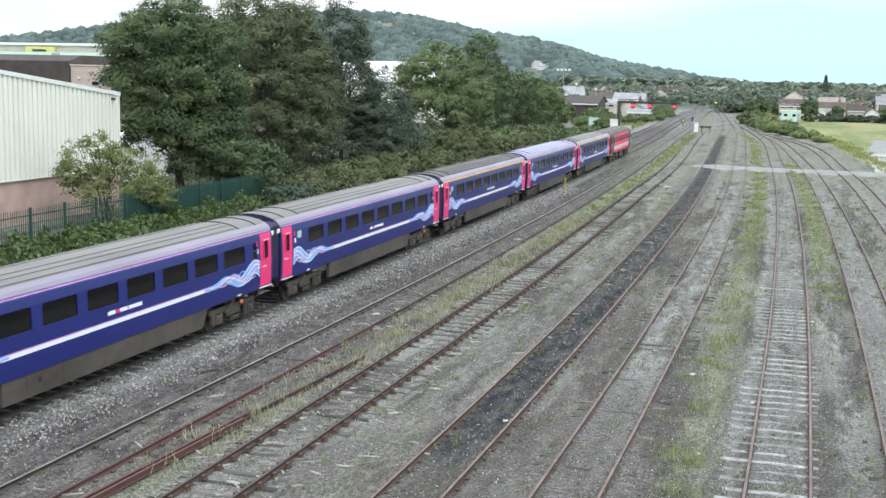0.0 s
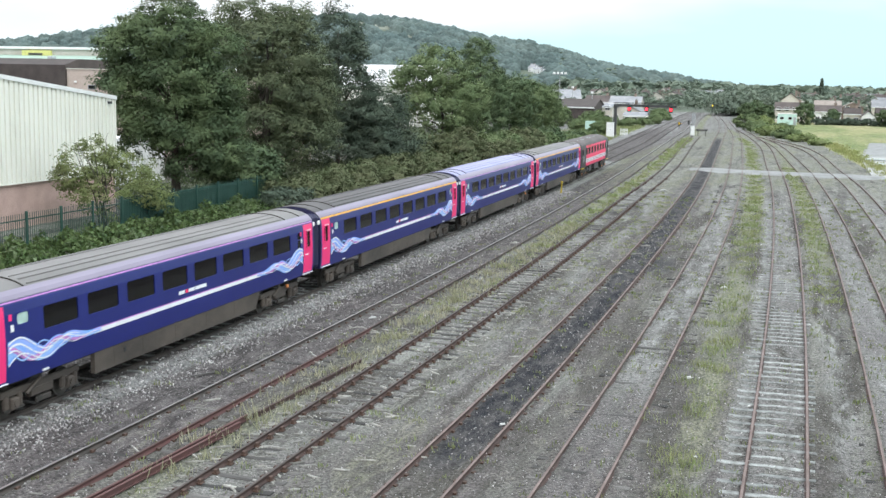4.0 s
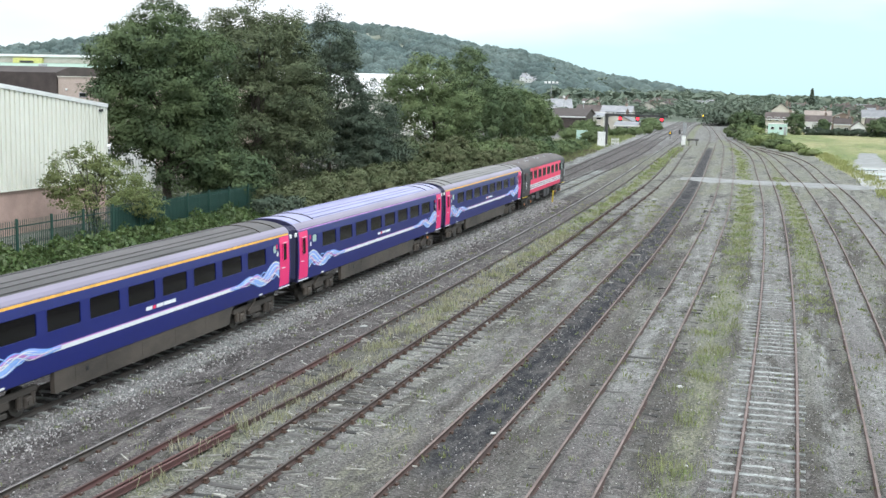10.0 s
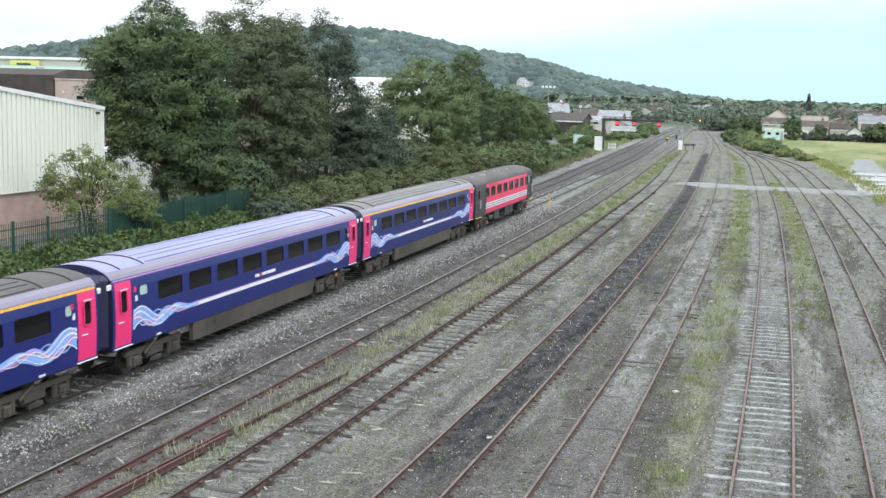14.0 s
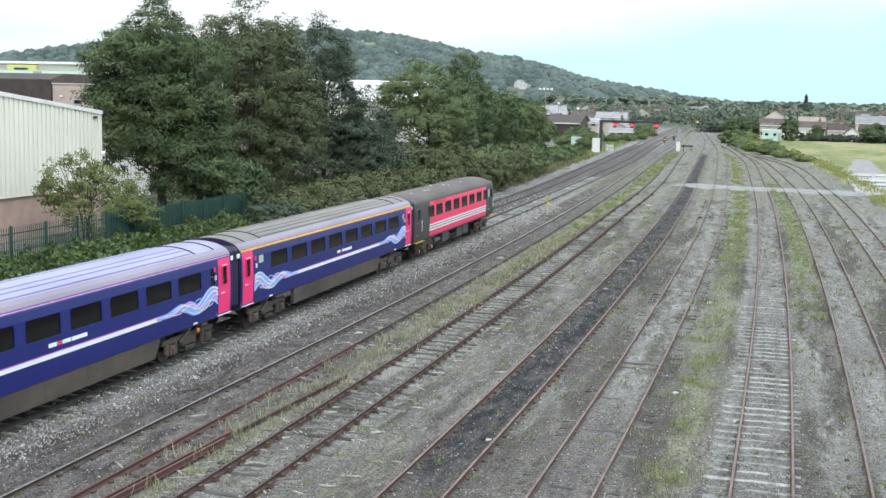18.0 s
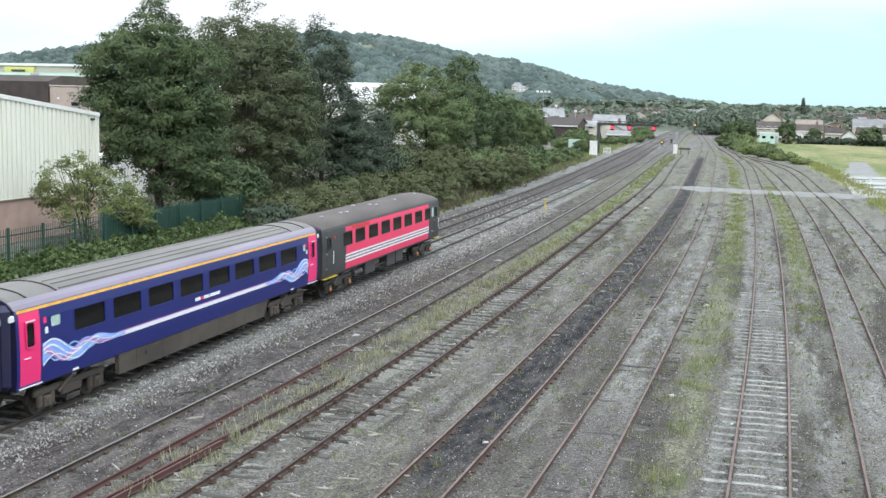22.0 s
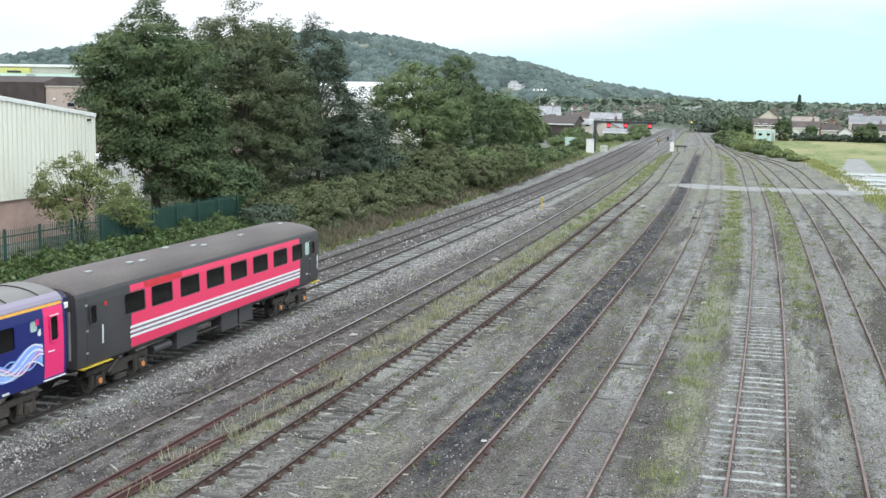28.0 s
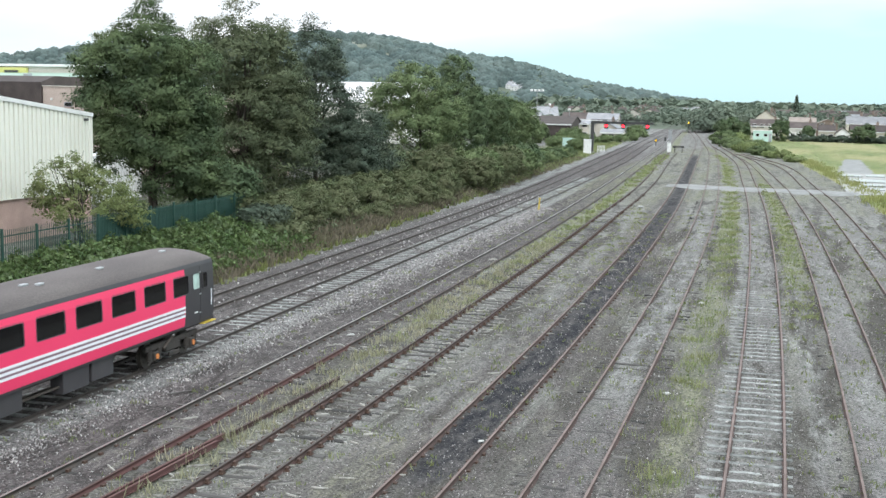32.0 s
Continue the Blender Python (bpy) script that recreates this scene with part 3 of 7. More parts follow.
def rail_mesh(name, track, side, mat, head, y0=None, y1=None, wobble=0.0):
    """A flat-bottom rail swept along its track; the head's top may be polished."""
    prof = ((-0.07, -0.16), (-0.07, -0.145), (-0.015, -0.125), (-0.015, -0.04), (-0.036, -0.03), (-0.036, -0.004), (-0.028, 0.0), (0.028, 0.0), (0.036, -0.004), (0.036, -0.03), (0.015, -0.04), (0.015, -0.125), (0.07, -0.145), (0.07, -0.16))
    ys = stations(track, y0, y1)
    v, f, mi, n = [], [], [], len(prof)
    for k, y in enumerate(ys):
        x, d = curve_at(TRACKS[track], y)
        nx, ny = 1 / math.hypot(1, d), -d / math.hypot(1, d)
        for px, pz in prof:
            o = side * 0.7525 + px
            v.append((x + nx * o, y + ny * o, pz + wobble * math.sin(y * 0.35 + side)))
        if k:
            for j in range(n - 1):
                a = (k - 1) * n + j
                f.append((a, a + 1, a + n + 1, a + n))
                mi.append(1 if 5 <= j <= 7 else 0)
    ob = quads(name, v, f, mat)
    ob.data.materials.append(M[head])
    ob.data.polygons.foreach_set("material_index", np.array(mi, dtype=np.int32))
    return ob


sleeper_bm = boxed(-1.29, 1.29, -0.125, 0.125, -0.13, 0, bevel=0.012)
SLEEPER_WOOD = mesh_of("sleeper", sleeper_bm, "sleeper_wood")
SLEEPER_CONC = mesh_of("sleeper", boxed(-1.25, 1.25, -0.12, 0.12, -0.13, 0, bevel=0.02), "sleeper_conc")
CHAIR = mesh_of("rail_chair", box(box(boxed(-0.19, 0.19, -0.09, 0.09, 0, 0.045, bevel=0.01), -0.16, -0.075, -0.07, 0.07, 0.045, 0.125), 0.075, 0.16, -0.07, 0.07, 0.045, 0.125), "chair")
# rails and heads, sleepers, their spacing and the stretch in which they lie clear of the ballast
FINISH = {
    "far_main": ("rail_dark", "rail_dark", SLEEPER_WOOD, 0.72, 25, 150, 0.0),
    "near_main": ("rail_dark", "rail_dark", SLEEPER_CONC, 0.72, 25, 150, 0.028),
    "loop": ("rail_dark", "rail_bright", SLEEPER_WOOD, 0.76, 20, 140, -0.004),
    "timber_siding": ("rail_rust", "rail_dark", SLEEPER_WOOD, 0.76, 18, 150, -0.014),
    "oil_siding": ("rail_rust", "rail_top", SLEEPER_WOOD, 0.8, 20, 110, -0.035),
    "inner_siding": ("rail_rust", "rail_top", SLEEPER_WOOD, 0.78, 22, 120, 0.008),
    "middle_siding": ("rail_rust", "rail_top", SLEEPER_CONC, 0.76, 22, 105, 0.022),
    "outer_siding": ("rail_rust", "rail_top", SLEEPER_WOOD, 0.78, 24, 60, -0.008),
    "end_siding": ("rail_rust", "rail_top", SLEEPER_WOOD, 0.78, 60, 70, 0.0),
}
LINES = {"far_main": "far running line with dark rails on timber sleepers", "near_main": "running line with dark rails on pale sleepers", "loop": "loop line with one polished and one rusty rail", "timber_siding": "rusty siding on exposed weathered timber sleepers", "oil_siding": "rusty siding with black oily ground between rails", "inner_siding": "disused rusty siding half buried in gravel", "middle_siding": "rusty siding on pale worn sleepers in gravel", "outer_siding": "rusty siding sunk in dark gravel", "end_siding": "rusty outermost siding sunk in gravel"}


# how far along each line its cast chairs can be told apart
CHAIRED = {"timber_siding": 125, "oil_siding": 90, "loop": 62}


def lay_track(name):
    rail, head, sleeper, gap, y0, y1, lift = FINISH[name]
    line = thing("railway_track", Matrix.Identity(4), LINES[name], "railway track", "parallel railway tracks")
    for side in (-1, 1):
        r, hd = rail, head
        if name == "loop" and side == 1:
            rail_mesh("rail", name, side, "rail_red", "rail_rust", None, 42).parent = line
            rail_mesh("rail", name, side, "rail_dark", "rail_rust", 42.05, None).parent = line
            continue
        rail_mesh("rail", name, side, r, hd).parent = line
    rnd = random.Random(name)
    y = y0
    while y < y1:
        if name == "timber_siding" and rnd.random() < (y - 80) / 70:
            y += gap
            continue
        x, d = curve_at(TRACKS[name], y)
        o = new("sleeper", sleeper)
        o.parent = line
        buried = float(smoothstep(52, 72, y)) if name == "middle_siding" else 0.0
        o.matrix_basis = pose(x + rnd.uniform(-0.04, 0.04) - (0.24 if name == "middle_siding" else 0), y, -0.158 + lift - 0.035 * buried + rnd.uniform(-0.014, 0.008), rnd.uniform(-0.4, 0.4), rnd.uniform(-0.4, 0.4) + 1.7 * buried, -math.degrees(math.atan(d)) + rnd.uniform(-0.8, 0.8))
        if name in CHAIRED and y < CHAIRED[name]:
            for side in (-1, 1):
                k = new("rail_chair", CHAIR)
                k.parent = line
                k.matrix_basis = pose(x + side * 0.7525, y, -0.17 if name == "timber_siding" else -0.225, 0, 0, rnd.uniform(-2, 2))
        y += gap * rnd.uniform(0.97, 1.03)


for line_name in TRACKS:
    lay_track(line_name)


# ---- the train ----
M["blue"] = material("glossy blue coach paint", (0.011, 0.018, 0.15), 0.35, colour2=(0.014, 0.022, 0.165), scale=0.4, coat=0.15, bump_scale=6, grain=0.04)
M["navy"] = material("dark blue end paint", (0.012, 0.012, 0.055), 0.5, colour2=(0.02, 0.018, 0.05), scale=1, grain=0.04)
M["pink"] = material("bright pink door paint", (0.88, 0.035, 0.19), 0.4, colour2=(0.84, 0.03, 0.175), scale=0.5, coat=0.2, grain=0.04)
M["coral"] = material("faded red coach paint", (0.87, 0.052, 0.15), 0.5, colour2=(0.83, 0.045, 0.135), scale=0.4, coat=0.05, grain=0.04)
M["red"] = material("fresh red patch", (0.66, 0.02, 0.035), 0.45, grain=0.04)
M["charcoal"] = material("charcoal coach paint", (0.042, 0.039, 0.044), 0.5, colour2=(0.058, 0.054, 0.057), scale=0.6, grain=0.04)
M["grey_panel"] = material("grey stripe paint", (0.27, 0.165, 0.195), 0.5, grain=0.04)
M["ribbon_white"] = material("white livery film", (0.84, 0.85, 0.88), 0.4, colour2=(0.79, 0.80, 0.84), grain=0.04)
M["ribbon_pale"] = material("pale blue livery film", (0.34, 0.56, 0.92), 0.4, colour2=(0.3, 0.45, 0.88), grain=0.04)
M["ribbon_blue"] = material("light blue livery film", (0.2, 0.42, 0.86), 0.4, colour2=(0.34, 0.44, 0.9), scale=1.2, grain=0.04)
M["ribbon_pink"] = material("lilac pink livery film", (0.62, 0.26, 0.66), 0.4, grain=0.04)
# stands in for the sky's reflection along the curved roof edge
M["lilac"] = material("lilac sky sheen on roof edge", (0.27, 0.23, 0.31), 0.4, colour2=(0.21, 0.18, 0.24), scale=0.6, stretch=(1, 0.3, 1), grain=0.04)
M["gold"] = material("orange first class band", (0.85, 0.42, 0.06), 0.45, grain=0.04)
M["roof_silver"] = material("dull silver coach roof", (0.175, 0.165, 0.16), 0.55, colour2=(0.13, 0.122, 0.117), scale=0.8, stretch=(1, 0.25, 1), bump=0.004, grain=0.1)
M["roof_brown"] = material("sooty coach roof", (0.09, 0.082, 0.082), 0.65, colour2=(0.062, 0.057, 0.057), scale=0.8, stretch=(1, 0.25, 1), bump=0.004, grain=0.1)
M["roof_lilac"] = material("clean lilac grey coach roof", (0.285, 0.285, 0.46), 0.4, colour2=(0.235, 0.235, 0.39), scale=0.8, stretch=(1, 0.25, 1), bump=0.003, grain=0.1)
M["roof_soot"] = material("dark grey worn coach roof", (0.08, 0.066, 0.064), 0.75, colour2=(0.115, 0.097, 0.092), scale=0.9, stretch=(1, 0.3, 1), bump=0.004, speck=(0.32, 0.31, 0.30), speck_scale=1.3, speck_at=0.72)
M["grime"] = material("brown brake dust on steel", (0.048, 0.039, 0.033), 0.85, colour2=(0.082, 0.066, 0.054), scale=1.2, bump=0.006, stretch=(1, 0.6, 1))
M["grime_dark"] = material("dark greasy steel", (0.026, 0.023, 0.02), 0.8, colour2=(0.05, 0.042, 0.036), scale=3, bump=0.006)
M["tyre_steel"] = material("wheel steel", (0.10, 0.09, 0.08), 0.5, metal=0.6)
M["coach_glass"] = material("dark tinted coach glass", (0.005, 0.005, 0.006), 0.08, spec=0.45, bump_scale=3, grain=0.04)
M["frosted"] = material("frosted pale green glass", (0.50, 0.66, 0.60), 0.4, grain=0.04)
M["orange_box"] = material("orange axle end", (0.72, 0.25, 0.07), 0.6, grain=0.04)

SIDE = ((1.12, 1.325), (1.30, 1.345), (1.50, 1.36), (1.90, 1.37), (2.34, 1.37), (3.05, 1.345), (3.30, 1.315), (3.42, 1.28))
ROOF = ((1.28, 3.42), (1.20, 3.53), (1.06, 3.64), (0.82, 3.745), (0.55, 3.81), (0.25, 3.85), (0.0, 3.86))


def side_x(z):
    """Half width of a coach at height z."""
    return float(np.interp(z, [p[0] for p in SIDE], [p[1] for p in SIDE]))


def side_skin(bm, ys, zs, holes, mirror, lift=0.0):
    """A coach side as a grid of panels, without those whose middle lies in a hole (y0, y1, z0, z1)."""
    verts = {}
    s = -1 if mirror else 1

    def at(y, z):
        if (y, z) not in verts:
            verts[y, z] = bm.verts.new((s * (side_x(z) + lift), y, z))
        return verts[y, z]

    for a, b in zip(ys, ys[1:]):
        for c, d in zip(zs, zs[1:]):
            y, z = (a + b) / 2, (c + d) / 2
            if any(h[0] < y < h[1] and h[2] < z < h[3] for h in holes):
                continue
            q = [at(a, c), at(b, c), at(b, d), at(a, d)]
            bm.faces.new(q[::-1] if mirror else q)
    return bm


def patch(name, y0, y1, z0, z1, mat, parent, s=1, lift=0.006, depth=0.012, skew=0.0, label=""):
    """A thin raised panel that follows the coach side; skew leans its first end."""
    bm = bmesh.new()
    zs = [z0] + [p[0] for p in SIDE if z0 < p[0] < z1] + [z1]
    rows = []
    for z in zs:
        k = (z - z0) / max(z1 - z0, 1e-6)
        x = side_x(z)
        rows.append([bm.verts.new((s * (x + o), y, z)) for o, y in ((lift, y0 + skew * k), (lift, y1), (lift - depth, y1), (lift - depth, y0 + skew * k))])
    for a, b in zip(rows, rows[1:]):
        for i in range(4):
            bm.faces.new((a[i], a[(i + 1) % 4], b[(i + 1) % 4], b[i]))
    bm.faces.new(rows[0][::-1])
    bm.faces.new(rows[-1])
    bmesh.ops.recalc_face_normals(bm, faces=bm.faces)
    return part(name, bm, mat, parent, label)


def wave(name, y0, y1, line, half, mat, parent, s, lift):
    """A livery ribbon along the side: its middle line(y) and half width half(y)."""
    bm, last = bmesh.new(), None
    for y in np.linspace(y0, y1, max(4, int(abs(y1 - y0) / 0.16))):
        z, w = line(y), half(y)
        pair = [bm.verts.new((s * (side_x(zz) + lift), y, zz)) for zz in (z - w, z + w)]
        if last:
            bm.faces.new((last[0], pair[0], pair[1], last[1]))
        last = pair
    bmesh.ops.recalc_face_normals(bm, faces=bm.faces)
    r = bmesh.ops.extrude_face_region(bm, geom=bm.faces[:])
    bmesh.ops.translate(bm, vec=(-s * 0.004, 0, 0), verts=[v for v in r["geom"] if isinstance(v, bmesh.types.BMVert)])
    bmesh.ops.recalc_face_normals(bm, faces=bm.faces)
    return part(name, bm, mat, parent)


def coach_window(y0, y1, z0, z1, s, parent, glass="coach_glass", rim="grime_dark", proud=0.0):
    """A window with a slim rounded rim and a recessed pane."""
    def loop(e, lift, r):
        out = []
        for cy, cz, a0 in ((y1 - e, z1 - e, 0), (y0 + e, z1 - e, 90), (y0 + e, z0 + e, 180), (y1 - e, z0 + e, 270)):
            for k in range(4):
                a = radians(a0 + k * 30)
                oy, oz = (1 if a0 in (0, 270) else -1), (1 if a0 < 180 else -1)
                y, z = cy - oy * r + r * math.cos(a), cz - oz * r + r * math.sin(a)
                out.append((s * (side_x(z) + lift + proud), y, z))
        return out

    bm = bmesh.new()
    rings = [[bm.verts.new(v) for v in loop(e, l, r)] for e, l, r in ((-0.03, -0.002, 0.10), (-0.03, 0.006, 0.10), (0.022, 0.006, 0.075), (0.022, -0.03, 0.075))]
    for a, b in zip(rings, rings[1:]):
        for i in range(16):
            bm.faces.new((a[i], a[(i + 1) % 16], b[(i + 1) % 16], b[i]))
    bmesh.ops.recalc_face_normals(bm, faces=bm.faces)
    frame_ob = part("window", bm, rim, parent)
    bm = bmesh.new()
    a, b = [bm.verts.new(v) for v in loop(0.0, -0.022, 0.07)], [bm.verts.new(v) for v in loop(0.0, -0.032, 0.07)]
    bm.faces.new(a)
    bm.faces.new(b[::-1])
    for i in range(16):
        bm.faces.new((a[i], b[i], b[(i + 1) % 16], a[(i + 1) % 16]))
    bmesh.ops.recalc_face_normals(bm, faces=bm.faces)
    part("pane", bm, glass, frame_ob)
    return frame_ob


def coach_roof(length, mat, parent, ribs, dome=0.0):
    """The arched roof, with lengthwise ribs and cross bands near the ends."""
    sec = [(-x, z) for x, z in ROOF] + [(x, z) for x, z in ROOF[-2::-1]]
    ys = [0, 0.25, 0.8, 1.6, length - 1.6, length - 0.8, length - 0.25, length]
    drops = [dome, dome * 0.5, dome * 0.12, 0, 0, dome * 0.12, dome * 0.5, dome]
    bm = bmesh.new()
    rows = [[bm.verts.new((x, y, 3.42 + (z - 3.42) * (1 - d) - d * 0.02)) for x, z in sec] for y, d in zip(ys, drops)]
    for a, b in zip(rows, rows[1:]):
        for i in range(len(sec) - 1):
            bm.faces.new((a[i], b[i], b[i + 1], a[i + 1]))
    for r in (rows[0], rows[-1]):
        bm.faces.new(r)
    bmesh.ops.recalc_face_normals(bm, faces=bm.faces)
    roof = part("roof", bm, mat, parent, smooth=True)
    if ribs:
        for x, z in ((-0.97, 3.69), (-0.68, 3.785), (-0.38, 3.838), (0.38, 3.838), (0.68, 3.785), (0.97, 3.69)):
            part("roof_rib", boxed(x - 0.025, x + 0.025, 2.6, length - 2.6, z - 0.05, z + 0.022, bevel=0.008), mat, roof)
        for y in (0.9, 2.35, length - 2.35, length - 0.9):
            bm, last = bmesh.new(), None
            for x, z in sec[2:-2]:
                pair = [bm.verts.new((x * 1.006, y + e, z + 0.03)) for e in (-0.022, 0.022)] + [bm.verts.new((x, y + e, z - 0.02)) for e in (-0.022, 0.022)]
                if last:
                    for i, j in ((0, 1), (1, 3), (3, 2), (2, 0)):
                        bm.faces.new((last[i], last[j], pair[j], pair[i]))
                last = pair
            bmesh.ops.recalc_face_normals(bm, faces=bm.faces)
            part("roof_band", bm, "grime_dark", roof)
    return roof


WHEELS = []


def bogie(parent, y, boxes="grime", span=2.6, steel="grime"):
    """A two-axle bogie about y: side frames, springs, axle boxes and two wheelsets."""
    b = new("bogie")
    b.parent = parent
    b.location = (0, y, 0)
    h = span / 2
    for s in (-1, 1):
        bm = bmesh.new()
        box(bm, s * 1.06 - 0.07, s * 1.06 + 0.07, -h - 0.55, h + 0.55, 0.66, 0.86, bevel=0.03)
        box(bm, s * 1.06 - 0.09, s * 1.06 + 0.09, -0.55, 0.55, 0.42, 0.72, bevel=0.05)
        part("side_frame", bm, steel, b)
        for yy in (-h, h):
            part("axle_box", boxed(s * 1.12 - 0.1, s * 1.12 + 0.12, yy - 0.17, yy + 0.17, 0.29, 0.63, bevel=0.04), steel, b)
            part("axle_cap", tubed((s * 1.2, yy, 0.46), (s * 1.27, yy, 0.46), 0.1, n=12), boxes, b)
            for e in (-0.3, 0.3):
                part("spring", tubed((s * 1.1, yy + e, 0.36), (s * 1.1, yy + e, 0.72), 0.10, n=10), steel, b)
            part("step_bar", boxed(s * 1.14 - 0.03, s * 1.14 + 0.03, yy - 0.45, yy + 0.45, 0.27, 0.35, bevel=0.01), "grime_dark", b)
        part("damper", tubed((s * 1.2, -0.8, 0.62), (s * 1.2, -0.15, 0.95), 0.05), "grime", b)
        part("swing_plank", boxed(s * 1.16 - 0.04, s * 1.16 + 0.04, -0.35, 0.35, 0.24, 0.40, bevel=0.02), "grime_dark", b)
    part("bolster", boxed(-0.95, 0.95, -0.3, 0.3, 0.62, 1.0, bevel=0.04), "grime_dark", b)
    for yy in (-h, h):
        bm = bmesh.new()
        tube(bm, (-1.0, 0, 0), (1.0, 0, 0), 0.08)
        for s in (-1, 1):
            tube(bm, (s * 0.70, 0, 0), (s * 0.83, 0, 0), 0.445, n=24)
            tube(bm, (s * 0.675, 0, 0), (s * 0.70, 0, 0), 0.475, n=24)
            for k in range(6):
                a = k * math.pi / 3
                tube(bm, (s * 0.83, 0.27 * math.cos(a), 0.27 * math.sin(a)), (s * 0.85, 0.27 * math.cos(a), 0.27 * math.sin(a)), 0.05, n=6)
        w = part("wheelset", bm, "tyre_steel", b)
        w.location = (0, yy, 0.45)
        WHEELS.append(w)
    return b


def gangway(parent, y, out, z1=3.3):
    """Corridor connection at a coach end, with buffers and a coupler."""
    g = part("gangway", boxed(-0.62, 0.62, min(y, y + out), max(y, y + out), 1.15, z1, bevel=0.04), "black", parent)
    part("coupler", boxed(-0.16, 0.16, min(y, y + out * 1.15), max(y, y + out * 1.15), 0.85, 1.12, bevel=0.03), "grime_dark", parent)
    return g


def door(parent, y0, y1, s, first):
    d = patch("door", y0, y1, 1.22, 3.30, "pink", parent, s, 0.004, 0.05, label="bright pink slam door")
    m = (y0 + y1) / 2
    coach_window(m - 0.20, m + 0.20, 2.28, 3.02, s, d, rim="pink", proud=0.034)
    patch("window_top_rail", m - 0.22, m + 0.22, 3.03, 3.06, "white", d, s, 0.05, 0.02)
    patch("handle", y0 + 0.16, y0 + 0.46, 1.98, 2.01, "ribbon_white", d, s, 0.03, 0.02)
    patch("step_edge", y0 - 0.05, y1 + 0.05, 1.14, 1.175, "ribbon_white", d, s, 0.05, 0.04)
    return d


def blue_coach(first, roof_mat, label):
    c = thing("passenger_coach", Matrix.Identity(4), label, "railway coach", "coaches of the train")
    L = 22.05
    win = [(2.78 + 2.165 * k, 2.78 + 2.165 * k + 1.72) for k in range(8)]
    doors = [(0.15, 1.10), (20.98, 21.93)]
    small = [(1.62, 2.17), (20.33, 20.72)]
    ys = sorted({0, L, *[v for p in win + doors + small for v in p]})
    zs = [1.12, 1.22, 1.50, 1.90, 2.34, 2.68, 3.04, 3.30, 3.42]
    holes = [(a, b, 2.34, 3.04) for a, b in win] + [(a, b, 1.22, 3.30) for a, b in doors] + [(a, b, 2.68 if first or a < 10 else 2.34, 3.04) for a, b in small]
    for s in (1, -1):
        part("body_side", side_skin(bmesh.new(), ys, zs, holes, s < 0), "blue", c, smooth=False)
        for a, b in win:
            coach_window(a, b, 2.34, 3.04, s, c, rim="blue")
        for a, b in small[:1] if not first else small:
            coach_window(a, b, 2.68, 3.04, s, c, glass="frosted", rim="blue")
        if not first:
            vent = coach_window(small[1][0], small[1][1], 2.34, 3.04, s, c, rim="blue")
            patch("vent_bar", small[1][0], small[1][1], 2.69, 2.73, "blue", vent, s, 0.004, 0.03)
        for a, b in doors:
            door(c, a, b, s, first)
        patch("cantrail", 0.02, L - 0.02, 3.405, 3.42, "lilac", c, s, 0.012, 0.02)
        if first:
            patch("class_band", 0.1, L - 0.1, 3.315, 3.395, "gold", c, s, 0.006)
        else:
            patch("cantrail_line", 0.1, L - 0.1, 3.345, 3.385, "ribbon_pink", c, s, 0.006)
        # livery: a white line between two knots of coloured ribbons
        wave("white_line", 5.2, 17.2, lambda y: 1.79, lambda y: 0.066, "ribbon_white", c, s, 0.007)
        wave("lilac_line", 5.2, 17.2, lambda y: 1.875, lambda y: 0.017, "ribbon_pink", c, s, 0.007)
        for far in (0, 1):
            def u(y, far=far):
                return np.clip((L - y if far else y) - 1.15, 0, 4.4) / 4.4
            a, b = (1.18, 5.6) if not far else (L - 5.6, L - 1.18)
            swell = lambda y: 0.10 + 0.24 * (1 - u(y)) ** 0.8
            for mat, ph, fr, wd, lf, up in (("ribbon_blue", 0.0, 4.6, 0.27, 0.008, 0.0), ("ribbon_pale", 0.5, 4.9, 0.17, 0.012, -0.12), ("ribbon_blue", 1.0, 5.2, 0.07, 0.016, 0.2), ("ribbon_pink", 1.5, 4.8, 0.09, 0.020, -0.05), ("ribbon_white", 0.15, 4.6, 0.026, 0.024, 0.42), ("ribbon_white", 0.45, 4.8, 0.034, 0.028, 0.12), ("ribbon_white", 0.1, 4.6, 0.024, 0.032, -0.42), ("ribbon_pale", 2.2, 6.4, 0.03, 0.036, 0.05), ("ribbon_white", 0.9, 5.6, 0.022, 0.040, -0.14)):
                wave("ribbon", a, b, lambda y, ph=ph, fr=fr, up=up: 1.82 + swell(y) * (0.74 * math.sin(fr * u(y) * 2.5 + ph) * (1 - u(y) ** 3) + up * 2 * (1 - u(y))) + 0.06 * (1 - u(y)), lambda y, wd=wd: wd * (0.22 + 0.78 * (1 - u(y))), mat, c, s, lf)
            yy = 1.28 if not far else L - 1.42
            patch("sign_plate", yy, yy + 0.14, 2.86, 3.04, "pink", c, s, 0.006)
            patch("sign_plate", yy + 0.06, yy + 0.2, 2.55, 2.74, "white", c, s, 0.006)
            patch("marker_lamp", 2.72 if not far else L - 3.0, 3.0 if not far else L - 2.72, 1.15, 1.21, "white", c, s, 0.03, 0.04)
        # maker's mark as plain bars
        for y0, y1, mat in ((10.35, 10.75, "ribbon_white"), (10.8, 10.98, "coral"), (11.02, 11.45, "ribbon_white"), (11.5, 12.3, "ribbon_white")):
            patch("mark", y0, y1, 2.05, 2.17, mat, c, s, 0.006)
        # underframe fairing between the bogies
        bm = bmesh.new()
        x0, x1 = sorted((s * 1.15, s * 1.30))
